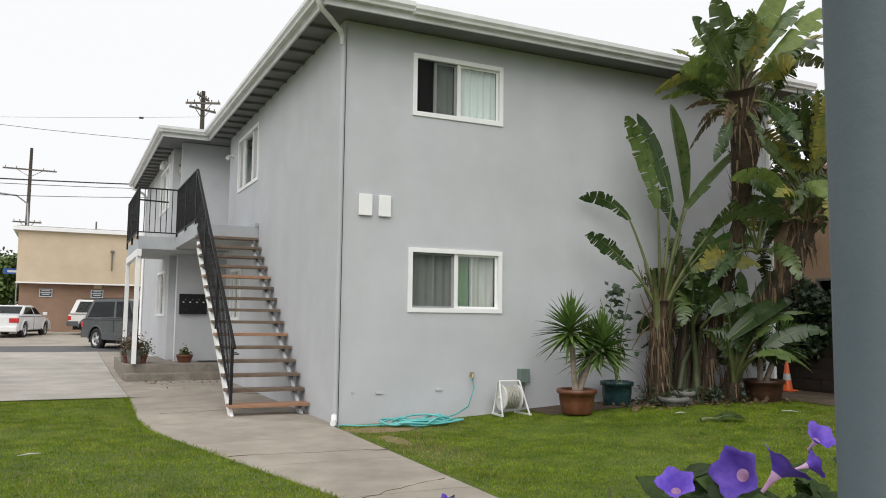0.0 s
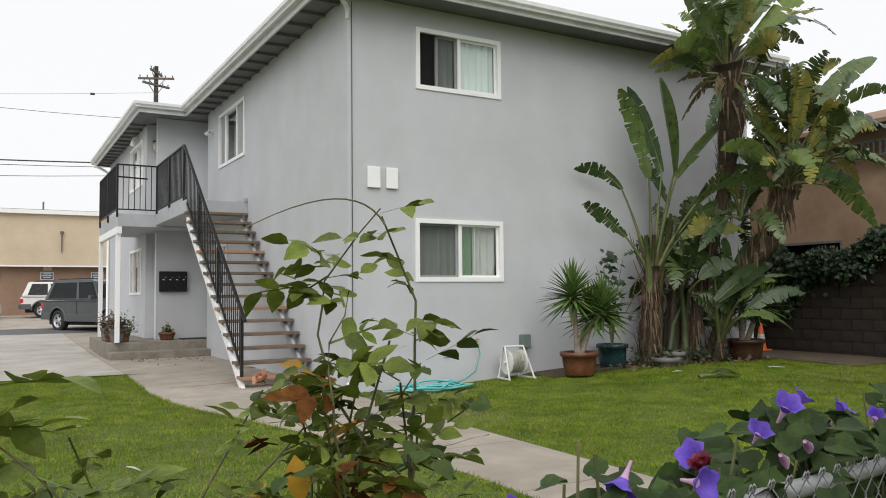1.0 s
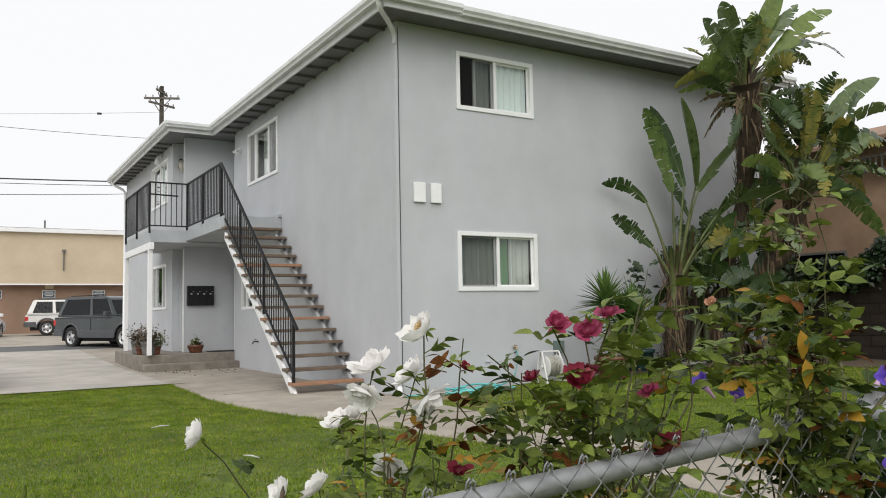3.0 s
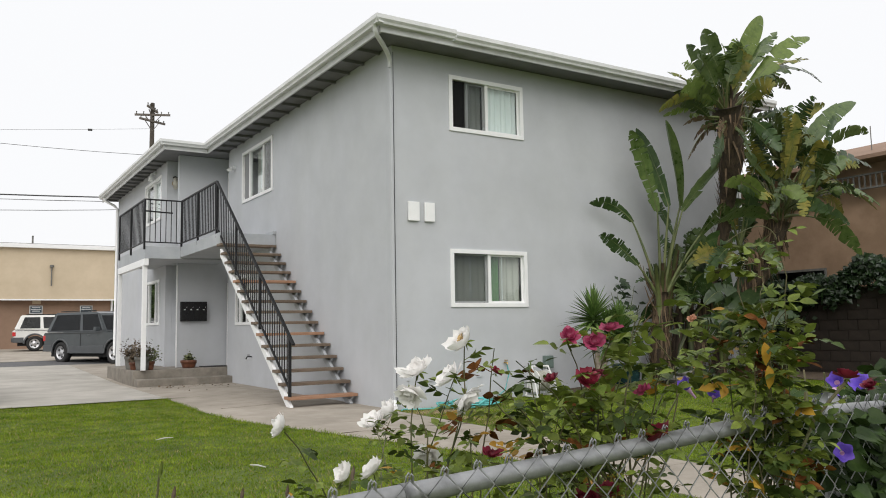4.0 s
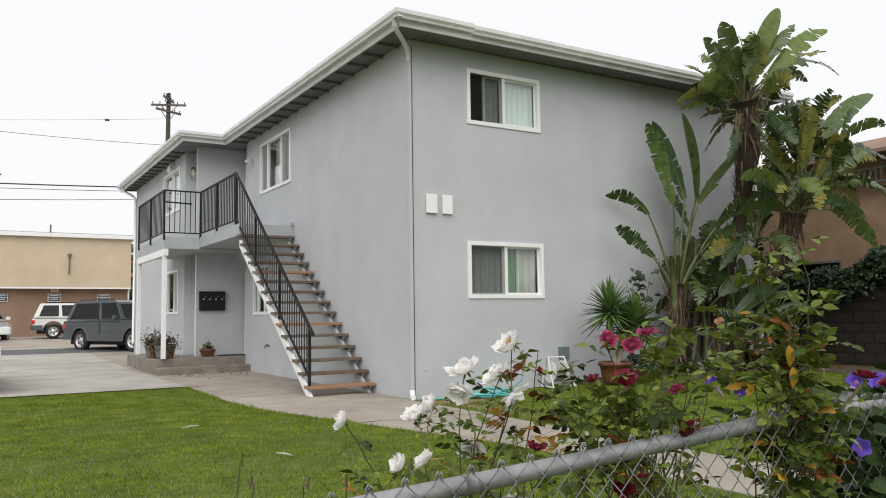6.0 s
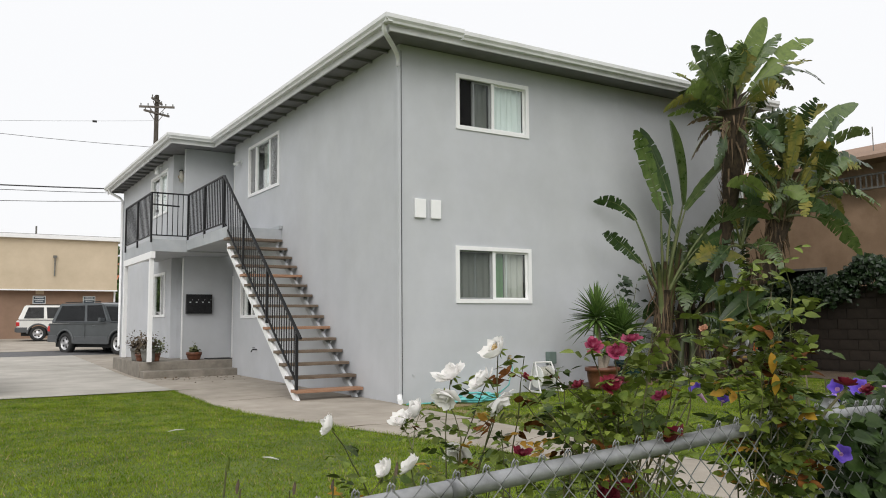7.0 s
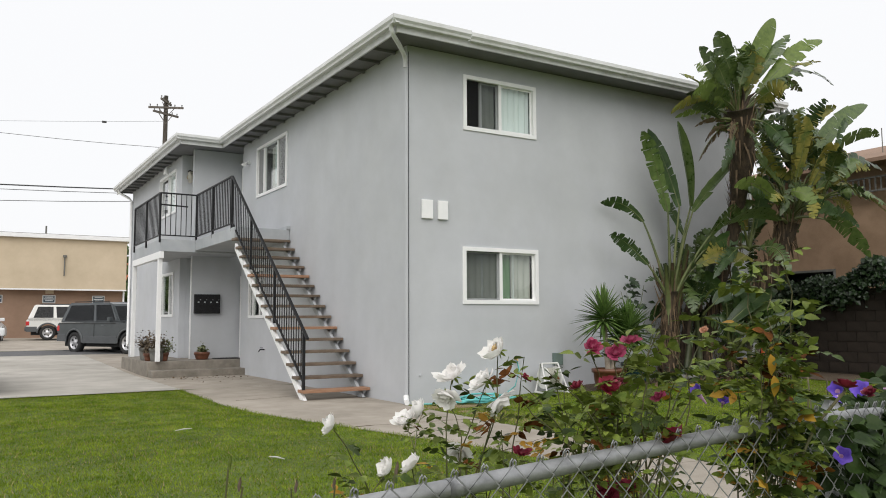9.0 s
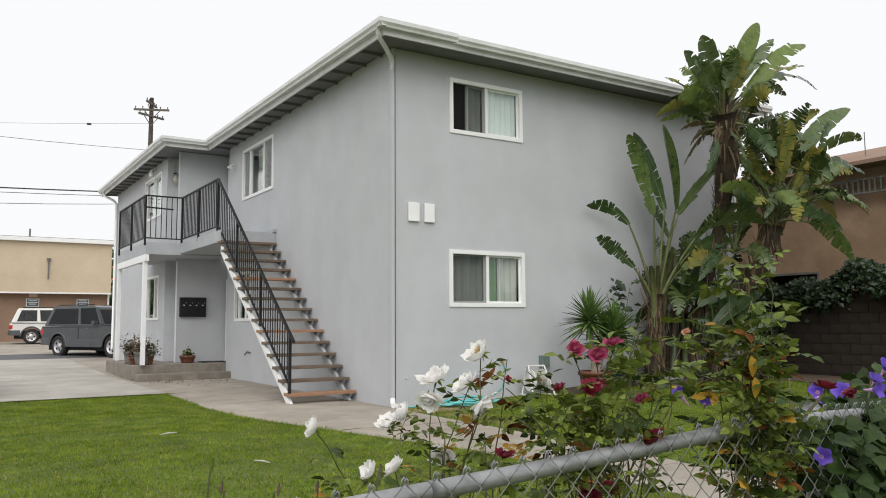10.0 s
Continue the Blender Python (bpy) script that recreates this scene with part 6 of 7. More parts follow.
GLORY = mat("violet_petal", (0.075, 0.04, 0.34), (0.18, 0.105, 0.52), 0.6, 25, 0.1, 60, vary=0.2, sss=0.12, spec=0.2)
GLORY_PINK = mat("pink_throat", (0.55, 0.30, 0.52), (0.70, 0.48, 0.66), 0.55, 25, 0.1, 60, sss=0.3)
VINE_LEAF = mat("glory_leaf", (0.018, 0.041, 0.009), (0.052, 0.086, 0.021), 0.5, 16, 0.2, 60, island=0.4, stain=0.3, stain_scale=20, spec=0.18, sss=0.1)


def leaflet(verts, faces, base, d, nrm, ln, wd, curl):
    """One pointed oval leaflet, folded along its rib."""
    s = nrm.cross(d).normalized()
    n = len(verts)
    prof = ((0.0, 0.05), (0.2, 0.75), (0.45, 1.0), (0.72, 0.72), (1.0, 0.03))
    for f, w in prof:
        c = base + d * ln * f - nrm * curl * ln * f * f
        e = nrm * wd * w * 0.22
        verts += [c - s * wd * w + e, c, c + s * wd * w + e]
    for i in range(4):
        a = n + i * 3
        faces += [(a, a + 1, a + 4, a + 3), (a + 1, a + 2, a + 5, a + 4)]


def rose_leaf(store, rnd, p, out, size):
    """A compound leaf: five leaflets on a rachis."""
    verts, faces = store
    out = out.normalized()
    nrm = (Vector((0, 0, 1)) + Vector((rnd.gauss(0, 0.45), rnd.gauss(0, 0.45), 0))).normalized()
    nrm = (nrm - out * nrm.dot(out)).normalized()
    side = nrm.cross(out)
    ln = size * 2.0
    tipp = p + out * ln - Vector((0, 0, ln * 0.12))
    n = len(verts)
    t = side * 0.0016
    verts += [p - t, p + t, tipp + t, tipp - t]
    faces.append((n, n + 1, n + 2, n + 3))
    for f, sd in ((1.0, 0), (0.66, 1), (0.66, -1), (0.3, 1), (0.3, -1)):
        if sd and f < 0.5 and rnd.random() < 0.4:
            continue
        b = p.lerp(tipp, f)
        d = (out + side * sd * rnd.uniform(0.9, 1.5) + Vector((rnd.gauss(0, 0.2), rnd.gauss(0, 0.2), rnd.gauss(-0.15, 0.25)))).normalized()
        nn = (nrm + Vector((rnd.gauss(0, 0.35), rnd.gauss(0, 0.35), rnd.gauss(0, 0.2)))).normalized()
        nn = (nn - d * nn.dot(d)).normalized()
        l = size * rnd.uniform(0.75, 1.15) * (1.15 if sd == 0 else 1.0)
        leaflet(verts, faces, b, d, nn, l, l * rnd.uniform(0.29, 0.38), rnd.uniform(-0.05, 0.45))


def cane_points(root, top, rnd, wob=0.09):
    root, top = Vector(root), Vector(top)
    mid = root.lerp(top, 0.5) + Vector((rnd.gauss(0, wob), rnd.gauss(0, wob), 0.12 * (top - root).length))
    return [bez(root, mid, top, i / 9) + Vector((rnd.gauss(0, 0.004), rnd.gauss(0, 0.004), 0)) for i in range(10)]


def bloom(parent, centre, size, material, seed, petals=20, droop=0.0, tilt=None, heart=None):
    """A loose rose: cupped petals in whorls round a heart, with green sepals."""
    rnd = random.Random(seed)
    verts, faces = [], []
    axis = Vector(tilt or (rnd.uniform(-0.7, 0.4), rnd.uniform(-0.7, 0.2), rnd.uniform(0.35, 1))).normalized()
    ref = axis.cross(Vector((0.3, 0.2, 1))).normalized()
    ref2 = axis.cross(ref)
    c = Vector(centre)
    rows, cols = 6, 6
    for k in range(petals):
        f = k / petals
        az = k * 2.39996 + rnd.uniform(-0.35, 0.35)
        radius = size * (0.30 + 0.42 * f) * rnd.uniform(0.78, 1.2)
        wide = 0.95 - 0.25 * f + rnd.uniform(-0.1, 0.1)
        phi1 = (2.35 - 0.75 * f - droop * f) * rnd.uniform(0.78, 1.15)
        flare = (0.1 + 0.75 * droop) * f + rnd.uniform(0, 0.22) * f
        n = len(verts)
        ph = rnd.uniform(0, 6.28)
        for i in range(rows):
            t = i / (rows - 1)
            phi = 0.15 + (phi1 - 0.15) * t
            for j in range(cols):
                u = (j / (cols - 1) - 0.5) * 2
                a = az + u * wide * (math.sin(0.5 + 2.0 * t) ** 0.6)
                pp = phi - 0.2 * u * u * t
                r = radius * math.sin(pp) + flare * radius * t * t + size * 0.02
                h = radius * (1 - math.cos(pp)) * 1.05 - flare * radius * 0.35 * t * t
                ruff = radius * (0.12 * math.sin(3.1 * u + ph) + 0.08 * math.sin(6.7 * u + 2 * ph)) * t * t
                o = ref * math.cos(a) + ref2 * math.sin(a)
                verts.append(c + axis * (h + ruff) + o * (r + ruff))
        for i in range(rows - 1):
            for j in range(cols - 1):
                q = n + i * cols + j
                faces.append((q, q + 1, q + cols + 1, q + cols))
    b = mesh_part("rose_bloom", verts, faces, material, parent, smooth=True)
    v2, f2 = [], []
    for k in range(5):
        az = k * 1.2566
        o = ref * math.cos(az) + ref2 * math.sin(az)
        leaflet(v2, f2, c - axis * size * 0.02, (o * 0.9 - axis * 0.5).normalized(), (axis + o * 0.5).normalized(), size * 0.5, size * 0.09, 0.2)
    mesh_part("calyx", v2, f2, ROSE_GREEN, b)
    if heart:
        hv = bmesh.new()
        for k in range(14):
            a = k * 2.4
            o = ref * math.cos(a) + ref2 * math.sin(a)
            tube(hv, [c + axis * size * 0.2, c + axis * size * 0.55 + o * size * rnd.uniform(0.05, 0.3)], [0.0012, 0.0018], 4)
        part("stamen_tuft", hv, heart, b)
    return b


def rose_bush(label, seed, canes, leaf_from, per_cane, size, mix=(0.55, 0.35, 0.07, 0.03), spread=1.0):
    """Canes from root to top, with compound leaves along them."""
    rnd = random.Random(seed)
    ob = thing("rose_bush", label, "rose bush")
    stores = [([], []) for _ in range(4)]
    for root, top, r in canes:
        pts = cane_points(root, top, rnd)
        part("cane", tube(bmesh.new(), pts, [r * (1 - 0.065 * i) for i in range(10)], 6), CANE if r < 0.0045 else OLDCANE, ob, smooth=True)
        for _ in range(per_cane):
            f = leaf_from + (0.97 - leaf_from) * rnd.random() ** 0.75
            k = min(int(f * 9), 8)
            p = pts[k].lerp(pts[k + 1], f * 9 - k)
            a = rnd.uniform(0, 6.283)
            out = Vector((math.cos(a), math.sin(a), rnd.uniform(-0.2, 0.7)))
            if rnd.random() < 0.5:
                stem = p + out.normalized() * rnd.uniform(0.02, 0.09) * spread
            else:
                stem = p
            rose_leaf(stores[rnd.choices(range(4), mix)[0]], rnd, stem, out, size * rnd.uniform(0.75, 1.2))
    for (v, f), m, lab in zip(stores, (ROSE_GREEN, ROSE_DARK, ROSE_YELLOW, ROSE_BROWN), ("fresh green leaflets", "dark green leaflets", "yellowed leaflets", "withered brown leaflets")):
        if v:
            mesh_part("foliage", v, f, m, ob, lab, True)
    return ob


# white roses behind the fence
WR = (-4.66, -8.5, 0.0)
white_at = [(-4.969, -8.651, 0.99), (-4.64, -8.678, 1.098), (-4.675, -8.698, 1.055), (-4.653, -8.905, 1.171), (-4.595, -8.76, 1.085), (-4.624, -8.853, 1.056), (-4.391, -8.078, 0.937), (-4.454, -8.079, 0.905), (-4.54, -8.549, 0.883), (-4.815, -8.65, 0.871), (-4.744, -8.65, 0.873), (-4.691, -8.65, 0.811), (-4.832, -8.65, 0.765), (-4.689, -8.65, 0.738), (-4.462, -8.65, 0.743)]
white_size = (0.027, 0.036, 0.030, 0.030, 0.033, 0.033, 0.042, 0.036, 0.034, 0.028, 0.030, 0.030, 0.034, 0.040, 0.042)
wb = rose_bush("white rose bush with loose blooms behind the fence", 21, [((WR[0] + 0.05 * math.sin(k * 2.1), WR[1] - 0.05 + 0.04 * math.cos(k * 1.7), 0.42 + 0.03 * (k % 4)), (x, y + 0.008, z - 0.008), 0.003) for k, (x, y, z) in enumerate(white_at)] + [((WR[0] + 0.03, WR[1], 0), (WR[0], WR[1] - 0.05, 0.55), 0.011), ((WR[0] - 0.06, WR[1] + 0.03, 0), (WR[0] - 0.05, WR[1] - 0.06, 0.5), 0.009)], 0.38, 10, 0.027, (0.74, 0.18, 0.05, 0.03), 0.7)
for k, c in enumerate(white_at):
    bloom(wb, c, white_size[k] * 1.25, PETAL_WHITE, 60 + k, 21, 0.16 + 0.22 * (k % 3), ((-0.8, 0.2, 0.35), (-0.6, -0.1, 0.8), (-0.5, -0.3, -0.5), (-0.8, 0.1, 0.45), (-0.6, 0.3, 0.6), (0.3, -0.4, -0.6))[k % 6], STAMEN if k == 3 else None)
# seed heads and thin twigs
for k in range(16):
    rt = random.Random(300 + k)
    x, y = rt.uniform(-5.35, -4.6), rt.uniform(-8.9, -8.55)
    z = rt.uniform(0.72, 0.98)
    part("twig", tube(bmesh.new(), cane_points((x + rt.uniform(-0.1, 0.1), y + 0.1, 0.0), (x, y, z), rt, 0.03), 0.0022, 5), CANE, wb)
    part("rose_hip", tube(bmesh.new(), [(x, y, z - 0.01), (x, y, z), (x + 0.002, y, z + 0.010), (x + 0.003, y, z + 0.02)], [0.002, 0.0042, 0.0038, 0.001], 7), OLDCANE if k % 2 else ROSE_GREEN, wb, smooth=True)
lowleaf = rose_bush("low rose growth with small dark leaves behind the fence", 22, [((-4.6 + 0.06 * k, -8.62 + 0.03 * (k % 3), 0), (-4.66 + 0.045 * k + 0.03 * math.sin(k * 3), -8.7 - 0.02 * (k % 4), 0.72 + 0.05 * (k % 5)), 0.003) for k in range(14)], 0.45, 13, 0.025, (0.7, 0.24, 0.03, 0.03), 0.9)

twigs = rose_bush("leafy rose twigs with yellowing tips between the bushes", 27, [((-4.5 + 0.03 * k, -8.7, 0.35), (-4.62 + 0.065 * k, -8.86 - 0.02 * (k % 3), 0.98 + 0.035 * ((k * 5) % 6)), 0.0028) for k in range(8)], 0.5, 9, 0.027, (0.66, 0.15, 0.16, 0.03), 0.6)

# red roses at the fence
red_at = [((-4.424, -8.977, 1.178), PETAL_PINK, 0.040), ((-4.409, -9.04, 1.163), PETAL_PINK, 0.040), ((-4.380, -9.06, 1.193), PETAL_PINK, 0.038), ((-4.567, -8.891, 1.10), PETAL_RED, 0.030), ((-4.445, -9.05, 1.085), PETAL_RED, 0.044), ((-4.40, -9.03, 1.092), PETAL_RED, 0.042), ((-4.539, -9.05, 1.09), PETAL_RED, 0.030), ((-4.28, -9.05, 1.054), PETAL_PINK, 0.032), ((-4.29, -9.085, 0.952), PETAL_RED, 0.062), ((-4.385, -8.97, 0.818), PETAL_RED, 0.055), ((-4.32, -8.97, 0.823), PETAL_RED, 0.048), ((-4.592, -8.9, 0.925), PETAL_RED, 0.034), ((-3.93, -8.90, 1.212), PETAL_FADED, 0.030), ((-3.88, -8.92, 1.16), PETAL_FADED, 0.028)]
canes = [((-4.22 + 0.06 * math.sin(k * 1.9), -8.88 + 0.03 * math.cos(k), 0.58 + 0.04 * (k % 4)), (c[0], c[1] + 0.008, c[2] - 0.015), 0.0032) for k, (c, m, s) in enumerate(red_at)]
canes += [((-4.15, -8.78, 0), (-4.2, -8.88, 0.72), 0.012), ((-4.27, -8.8, 0), (-4.25, -8.88, 0.66), 0.009), ((-4.2, -8.88, 0.66), (-4.66, -9.0, 1.06), 0.0028), ((-4.2, -8.88, 0.66), (-4.58, -8.98, 1.13), 0.0026), ((-4.2, -8.88, 0.66), (-4.5, -8.98, 0.98), 0.0026), ((-4.2, -8.88, 0.6), (-4.36, -8.96, 1.0), 0.0026), ((-4.2, -8.88, 0.6), (-4.12, -8.96, 1.02), 0.0026), ((-4.22, -8.9, 0.5), (-4.25, -9.03, 1.22), 0.0026)]
rb = rose_bush("red rose bush with faded and fresh blooms climbing the fence", 31, canes, 0.4, 11, 0.029, (0.76, 0.16, 0.05, 0.03), 0.8)
for k, (c, m, s) in enumerate(red_at):
    bloom(rb, c, s * (0.64 if m is not PETAL_FADED else 0.5), m, 90 + k, 14, (0.6 if m is PETAL_FADED else 0.8 if m is PETAL_PINK else 0.5))
shoot2 = rose_bush("leafy rose shoot with rounded olive leaves", 33, [((-4.22, -8.95, 0.75), (-4.265, -9.035, 1.245), 0.003), ((-4.22, -8.96, 0.75), (-4.255, -9.045, 1.19), 0.0025), ((-4.22, -8.95, 0.7), (-4.20, -9.05, 1.14), 0.0025)], 0.55, 10, 0.035, (0.8, 0.13, 0.05, 0.02), 0.5)

# tall dense shoot on the near side of the rail
TB = (-3.9, -8.98, 0.0)
tops = [(-3.84, -9.10, 1.27), (-3.87, -9.10, 1.25), (-3.82, -9.11, 1.22), (-3.91, -9.10, 1.18), (-3.79, -9.09, 1.16), (-3.92, -9.08, 1.12), (-3.81, -9.07, 1.10), (-3.90, -9.11, 1.07), (-3.93, -9.07, 1.0), (-3.84, -9.08, 1.0), (-3.76, -9.0, 0.9), (-3.88, -9.03, 0.95), (-3.90, -8.95, 1.18), (-3.70, -8.95, 0.8)]
tbush = rose_bush("tall dense rose shoot with yellowing leaves over the fence", 41, [((TB[0] + 0.05 * math.sin(k * 2.3), TB[1] + 0.03 * math.cos(k * 1.3), 0.05), t, 0.0034) for k, t in enumerate(tops)], 0.58, 28, 0.030, (0.66, 0.23, 0.06, 0.05))
lead = rose_bush("upright young rose shoot with paired olive leaves", 43, [((-3.86, -9.08, 0.85), (-3.84, -9.10, 1.42), 0.0028), ((-3.85, -9.10, 1.12), (-3.835, -9.10, 1.43), 0.002), ((-3.86, -9.09, 1.0), (-3.88, -9.09, 1.33), 0.002), ((-3.86, -9.09, 0.95), (-3.78, -9.09, 1.24), 0.002)], 0.45, 10, 0.031, (0.85, 0.1, 0.04, 0.01), 0.4)
part("arching_cane", tube(bmesh.new(), [bez(Vector((-3.84, -9.10, 1.41)), Vector((-3.88, -9.10, 1.475)), Vector((-4.02, -9.09, 1.395)), i / 12) for i in range(13)], [0.0014 - 0.00007 * i for i in range(13)], 5), CANE, lead, smooth=True)
v, f = [], []
for c, d in (((-3.958, -9.14, 1.10), (0.05, -0.1, -1)), ((-3.968, -9.14, 1.155), (0.1, -0.1, -1))):
    leaflet(v, f, Vector(c), Vector(d).normalized(), Vector((-0.4, -0.9, 0.05)).normalized(), 0.056, 0.013, 0.25)
mesh_part("foliage", v, f, ROSE_YELLOW, tbush, "large yellow hanging leaflets", True)


# morning glory over the fence
def glory_flower(parent, centre, size, aim, spread=1.0, material=GLORY):
    c, ax = Vector(centre), Vector(aim).normalized()
    ref = ax.cross(Vector((0.1, 0.2, 1))).normalized()
    r2 = ax.cross(ref)
    n = 20
    verts, faces, v2, f2 = [], [], [], []

    def ring(store, r, h, wave=0.0):
        for k in range(n):
            a = 2 * math.pi * k / n
            rr = r * (1 + wave * math.cos(5 * a))
            store.append(c + ax * (h + wave * size * 0.6 * math.cos(5 * a + 1)) + (ref * math.cos(a) + r2 * math.sin(a)) * rr)

    def skin(store, rows):
        for i in range(rows - 1):
            for k in range(n):
                store.append((i * n + k, i * n + (k + 1) % n, (i + 1) * n + (k + 1) % n, (i + 1) * n + k))

    for r, h in ((0.07, -0.9), (0.10, -0.5), (0.15, -0.2), (0.22, 0.0)):
        ring(v2, r * size, h * size)
    skin(f2, 4)
    for r, h, w in ((0.22, 0.001, 0.0), (0.34, 0.14, 0.01), (0.52, 0.3, 0.03), (0.74, 0.48, 0.06), (0.92, 0.60, 0.10), (1.02, 0.60, 0.13)):
        ring(verts, (0.22 + (r - 0.22) * spread) * size, h * size, w)
    skin(faces, 6)
    fl = mesh_part("flower", verts, faces, material, parent, "violet trumpet flower", True)
    mesh_part("throat", v2, f2, GLORY_PINK, fl, "pale pink throat", True)
    return fl


def heart_leaf(store, rnd, p, size):
    verts, faces = store
    nrm = Vector((rnd.gauss(-0.2, 0.4), rnd.gauss(-0.5, 0.4), rnd.uniform(0.4, 1))).normalized()
    d = nrm.cross(Vector((rnd.gauss(0, 1), rnd.gauss(0, 1), rnd.gauss(0, 0.4)))).normalized()
    s = nrm.cross(d)
    n = len(verts)
    for a, b, e in ((-0.12, 0.32, 0.05), (0.1, 0.52, 0.12), (0.42, 0.46, 0.1), (0.75, 0.22, 0.02), (1.05, 0.0, -0.12)):
        q = p + d * size * a
        verts += [q - s * size * b + nrm * size * e, p + d * size * (a if a > 0 else 0.0), q + s * size * b + nrm * size * e]
    for i in range(4):
        k = n + i * 3
        faces += [(k, k + 1, k + 4, k + 3), (k + 1, k + 2, k + 5, k + 4)]


glory = thing("morning_glory", "morning glory vine with violet trumpet flowers over the fence", "vine")
rg = random.Random(55)
for k in range(26):
    x = rg.uniform(-3.5, -1.4)
    pts = [(x + rg.uniform(-0.2, 0.2), vine_y(x) + rg.uniform(-0.03, 0.06), 0.05), (x, vine_y(x) + rg.uniform(-0.06, 0.06), 0.5), (x + rg.uniform(-0.15, 0.15), vine_y(x) + rg.uniform(-0.1, 0.1), rg.uniform(0.85, 1.05))]
    part("stem", tube(bmesh.new(), pts, 0.003, 5), CANE, glory)
store = ([], [])
for _ in range(900):
    x = rg.uniform(-3.45, -1.3)
    grow = min(1.0, (x + 3.5) / 0.5)
    z = 0.42 + (0.58 + 0.05 * math.sin(x * 9)) * rg.random() ** 0.55 * (0.75 + 0.25 * grow)
    heart_leaf(store, rg, Vector((x, vine_y(x) + rg.gauss(0, 0.08), z)), rg.uniform(0.05, 0.085))
for _ in range(560):
    x = rg.uniform(-3.6, -2.95)
    z = 0.3 + 0.66 * rg.random() ** 0.7
    if x > -3.46 or z > 0.66:
        heart_leaf(store, rg, Vector((x, fy(x) + rg.gauss(0.0, 0.06), z)), rg.uniform(0.04, 0.07))
for _ in range(600):
    x, z = rg.uniform(-3.6, -3.05), rg.uniform(0.28, 0.94)
    if x > -3.46 or z > 0.66:
        heart_leaf(store, rg, Vector((x, fy(x) + rg.gauss(0.02, 0.06), z)), rg.uniform(0.04, 0.065))
mesh_part("foliage", *store, VINE_LEAF, glory, "dark heart-shaped leaves")
near_flowers = (((-2.999, -8.8, 0.987), 0.055, (-0.9, -0.3, 0.4)), ((-2.845, -8.83, 1.023), 0.05, (-0.2, -0.6, 0.7)), ((-2.714, -8.8, 1.06), 0.062, (-0.6, -0.6, 0.5)), ((-2.665, -8.8, 1.074), 0.055, (0.4, -0.5, 0.7)), ((-3.238, -8.85, 0.983), 0.05, (-0.8, -0.3, 0.4)), ((-3.9, -8.93, 1.01), 0.03, (-0.3, -0.6, 0.6)))
far_flowers = (((-2.071, -8.75, 1.055), 0.06, (-0.9, -0.2, 0.3)), ((-1.87, -8.75, 1.075), 0.085, (-0.5, -0.5, 0.6)), ((-1.76, -8.75, 1.07), 0.08, (0.5, -0.3, 0.7)), ((-1.62, -8.72, 1.075), 0.06, (0.7, -0.4, 0.4)), ((-1.56, -8.7, 1.13), 0.055, (-0.2, -0.6, 0.6)), ((-4.02, -8.95, 1.04), 0.055, (-0.9, 0.2, 0.35)), ((-3.67, -9.13, 1.045), 0.05, (-0.7, -0.3, 0.5)), ((-3.3, -9.08, 1.03), 0.055, (-0.5, -0.7, 0.4)), ((-3.62, -9.1, 0.86), 0.038, (-0.5, -0.8, 0.1)), ((-2.45, -8.75, 1.02), 0.055, (-0.3, -0.6, 0.7)), ((-3.08, -8.9, 0.66), 0.05, (-0.4, -0.7, 0.3)), ((-2.3, -8.75, 1.0), 0.05, (-0.5, -0.6, 0.5)))
for c, s, aim in near_flowers + far_flowers:
    glory_flower(glory, c, s * rg.uniform(0.6, 0.85), Vector(aim) + Vector((rg.gauss(0, 0.35), rg.gauss(0, 0.2), rg.gauss(0, 0.35))), 0.4 if c[0] < -4 else 0.45 + 0.5 * rg.random())
for c in ((-3.78, -8.85, 1.01), (-2.78, -8.85, 0.95), (-2.62, -8.85, 0.93), (-2.7, -8.85, 0.97), (-3.0, -8.85, 0.8)):
    part("bud", tube(bmesh.new(), [c, (c[0] - 0.02, c[1] - 0.01, c[2] + 0.02), (c[0] - 0.045, c[1] - 0.02, c[2] + 0.035)], [0.004, 0.011, 0.005], 8), GLORY_PINK, glory, "closed pink bud", True)
bloom(rb, (-3.032, -8.85, 0.985), 0.03, PETAL_RED, 190, 16, 0.5)
bloom(rb, (-3.74, -9.2, 1.062), 0.032, PETAL_RED, 191, 16, 0.5)
for k, c in enumerate(((-3.032, -8.85, 0.98), (-3.74, -9.195, 1.055))):
    part("cane", tube(bmesh.new(), cane_points((c[0] - 0.3, c[1] + 0.1, 0.0), c, rg), 0.004, 6), CANE, rb)

# ---- lawn ----
GRASS = mat("grass_blade", (0.107, 0.188, 0.013), (0.29, 0.365, 0.04), 0.85, 3.2, 0, 10, island=0.35, stain=0.26, stain_scale=1.3, spec=0.1, sss=0.25)
GRASS_DRY = mat("dry_grass", (0.24, 0.19, 0.08), (0.38, 0.31, 0.15), 0.7, 1.5, 0, 10, island=0.3, spec=0.25, sss=0.2)


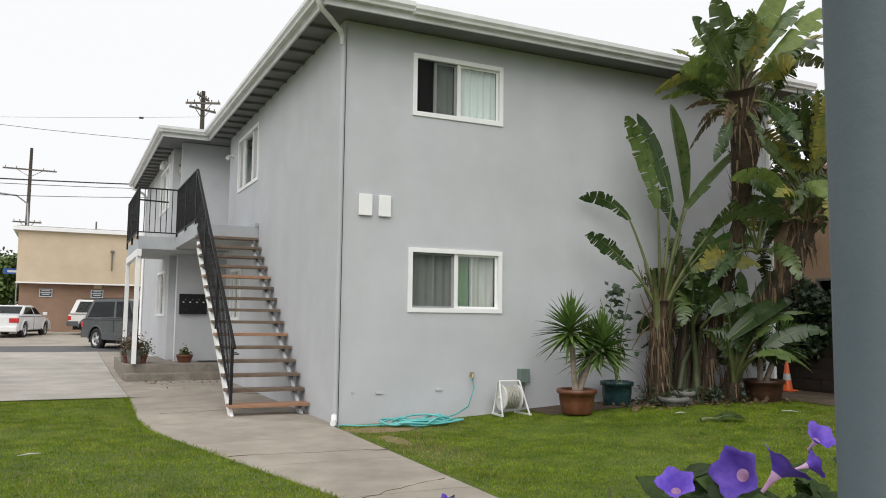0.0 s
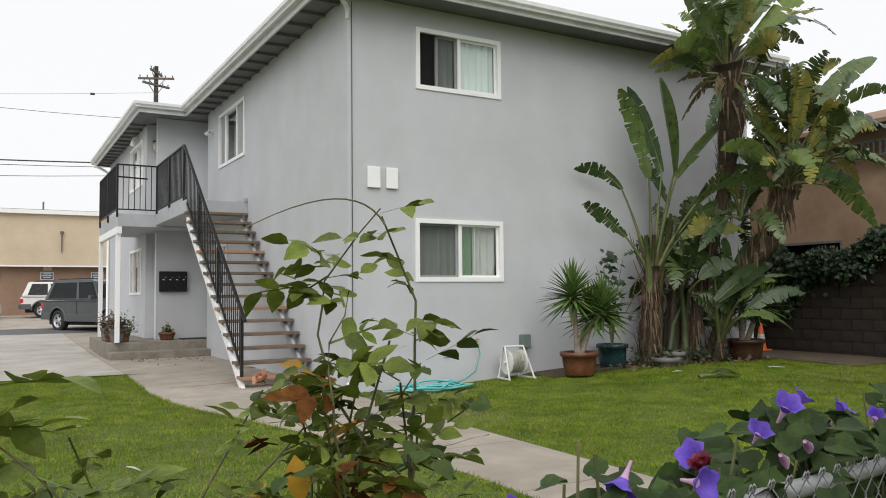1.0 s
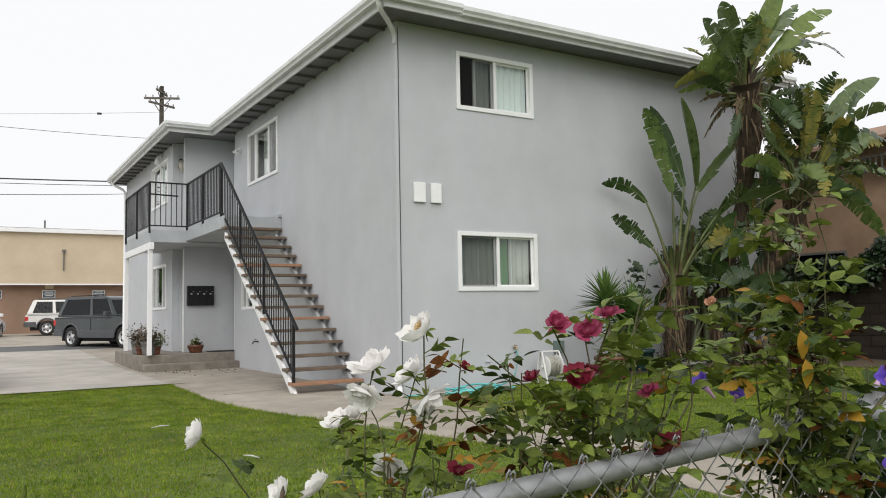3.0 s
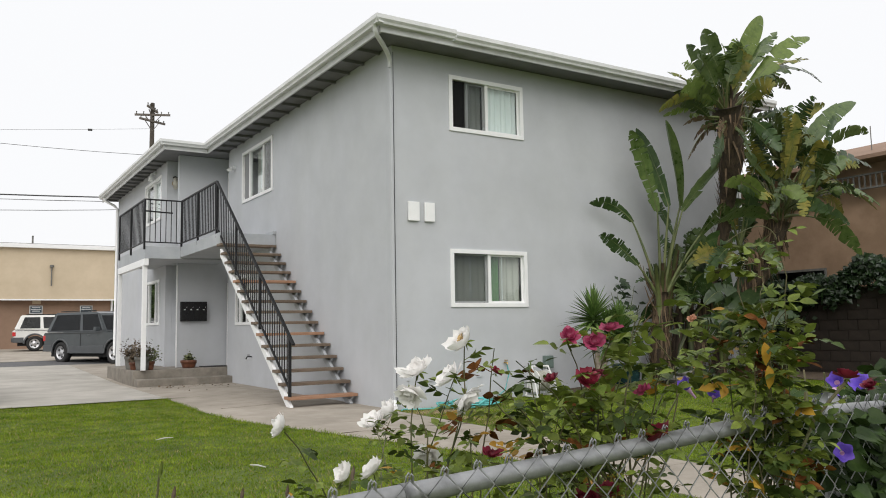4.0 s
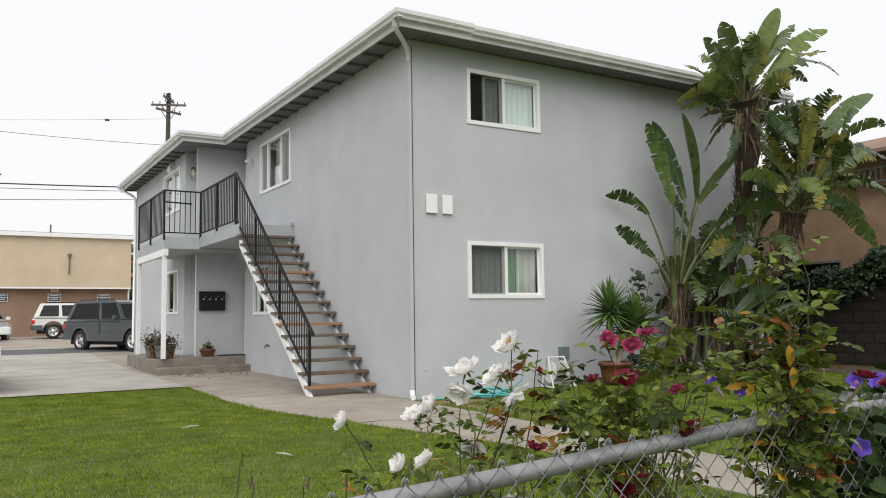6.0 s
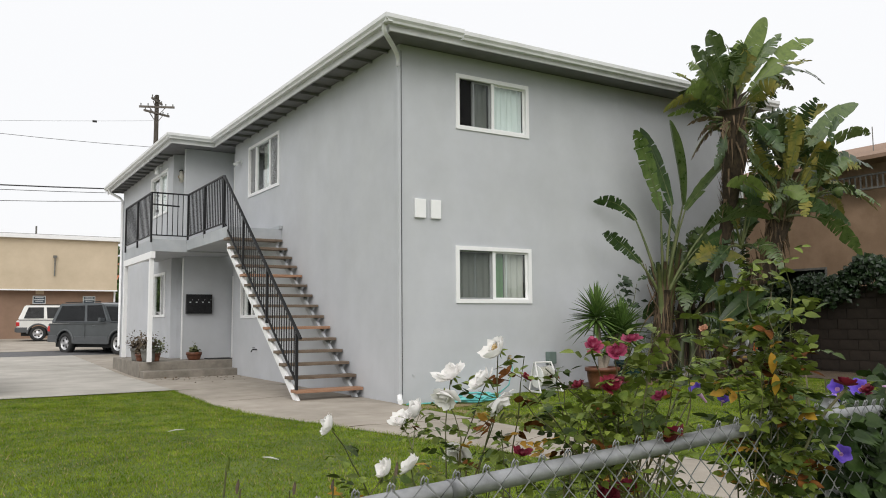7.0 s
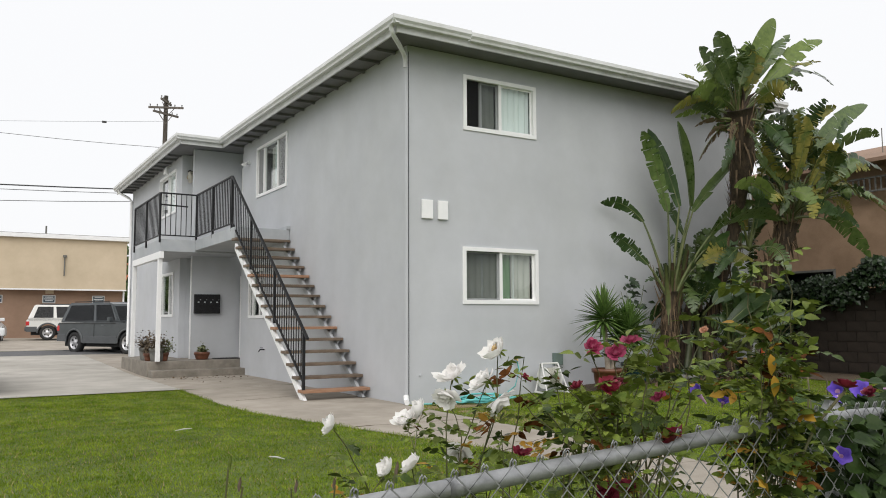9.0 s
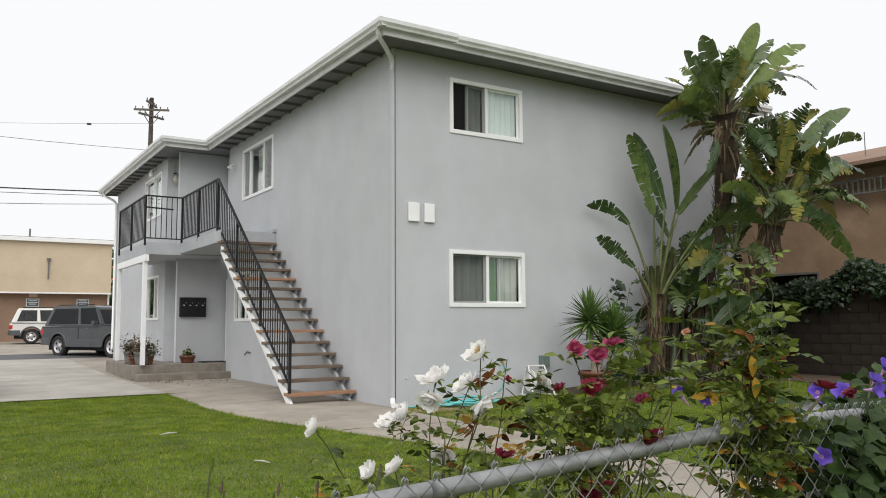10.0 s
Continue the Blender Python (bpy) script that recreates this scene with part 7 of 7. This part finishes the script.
def blades(name, label, count, x0, x1, y0, y1, keep, material, h, w, seed):
    """Short mown blades, one tapered face each."""
    g = np.random.default_rng(seed)
    x = g.uniform(x0, x1, count)
    y = g.uniform(y0, y1, count)
    ok = keep(x, y, g)
    x, y = x[ok], y[ok]
    n = len(x)
    sx = np.clip((x - 0.8) / 3.8, 0, 1)
    sy = np.clip((y + 6.5) / 5.7, 0, 1)
    z = 0.16 * sx * sx * (3 - 2 * sx) * sy * sy * (3 - 2 * sy)
    hh = h * g.uniform(0.55, 1.2, n) * (0.85 + 0.3 * np.sin(x * 2.3 + np.sin(y * 1.7)) * np.sin(y * 2.9))
    a = g.uniform(0, 2 * np.pi, n)
    lean = g.uniform(0.2, 1.1, n) * hh
    b = g.uniform(0, 2 * np.pi, n)
    ww = w * g.uniform(0.6, 1.2, n)
    v = np.empty((n, 3, 3), np.float32)
    v[:, 0] = np.stack([x - np.cos(a) * ww, y - np.sin(a) * ww, z], 1)
    v[:, 1] = np.stack([x + np.cos(a) * ww, y + np.sin(a) * ww, z], 1)
    v[:, 2] = np.stack([x + np.cos(b) * lean, y + np.sin(b) * lean, z + hh], 1)
    me = bpy.data.meshes.new(name)
    me.vertices.add(n * 3)
    me.vertices.foreach_set("co", v.ravel())
    me.loops.add(n * 3)
    me.loops.foreach_set("vertex_index", np.arange(n * 3, dtype=np.int32))
    me.polygons.add(n)
    me.polygons.foreach_set("loop_start", np.arange(n, dtype=np.int32) * 3)
    me.update(calc_edges=True)
    me.validate()
    me.materials.append(material)
    return tagged(new(name, me), label, "grass", kind="stuff")


EY = np.array([e[0] for e in EDGE][::-1])
EX = np.array([e[1] for e in EDGE][::-1])


def keep_left(x, y, g):
    return (x < np.interp(y, EY, EX) + g.normal(0, 0.025, len(x)) - 0.01) & (y < 4.485 + g.normal(0, 0.02, len(x)))


def keep_right(x, y, g):
    wild = g.random(len(x))
    edge = np.where(y > 0, 0.0, -0.06 + 0.012 * y) + 0.02 + np.abs(g.normal(0, 0.03, len(x)))
    bare = np.exp(-(((x - 0.55) / 0.75) ** 2 + ((y + 0.55) / 0.42) ** 2)) + np.exp(-(((x - 0.35) / 0.3) ** 2 + ((y + 2.2) / 0.7) ** 2)) * 0.7
    bed = np.where(x > 2.9, np.clip((y + 0.85) / 0.25, 0, 1), np.clip((y + 0.12) / 0.1, 0, 1))
    gap = np.clip((x - 7.5) / 1.0, 0, 1) * np.clip((y + 2.4) / 0.8, 0, 1)
    return (x > edge) & (wild > bare * 0.85) & (wild > bed) & (wild > gap)


def keep_dry(x, y, g):
    bare = np.exp(-(((x - 0.5) / 0.9) ** 2 + ((y + 0.55) / 0.5) ** 2)) + np.exp(-(((x - 0.3) / 0.4) ** 2 + ((y + 2.2) / 0.9) ** 2)) + 0.5 * np.exp(-(((x - 6.5) / 1.5) ** 2 + ((y + 3.0) / 0.6) ** 2)) + 0.05
    return (x > -0.02) & (y < -0.1) & (g.random(len(x)) < bare)


blades("lawn_grass", "mown green lawn grass with worn patches", 430000, -10.5, -1.1, -9.2, 4.52, keep_left, GRASS, 0.023, 0.0046, 11)
blades("lawn_grass", "mown green lawn grass between walk and wall", 340000, -0.2, 9.1, -8.8, 0.0, keep_right, GRASS, 0.023, 0.0046, 12)
blades("dry_grass", "dry straw-coloured grass at the house corner", 60000, -0.2, 8.5, -5.0, 0.0, keep_dry, GRASS_DRY, 0.035, 0.004, 13)
blades("dry_grass", "thin straw-coloured grass in the lawn", 16000, -10.5, -1.3, -9.2, 4.4, keep_left, GRASS_DRY, 0.04, 0.004, 14)

def keep_verge(x, y, g):
    off = np.interp(y, EY, EX) - x
    drive = 4.47 - y
    return ((off > -0.02) & (off < 0.05 + 0.07 * g.random(len(x))) & (y < 4.47)) | ((drive > -0.015) & (drive < 0.05 * g.random(len(x))) & (x < -2.2))


blades("grass_verge", "longer untrimmed grass along the edge of the walk", 150000, -10.0, -1.1, -6.0, 4.5, keep_verge, GRASS, 0.05, 0.0042, 15)

# dry leaves scattered on the concrete
leaf_cloud("leaf_litter", "small dry leaves scattered on the concrete walk", "leaf litter", DRYLEAF, lambda r: ((r.uniform(-2.0, -0.2), 7.85 - abs(r.gauss(0, 0.7)), 0.028), (0, 0, 1)), 70, 0.05, 17, kind="stuff")
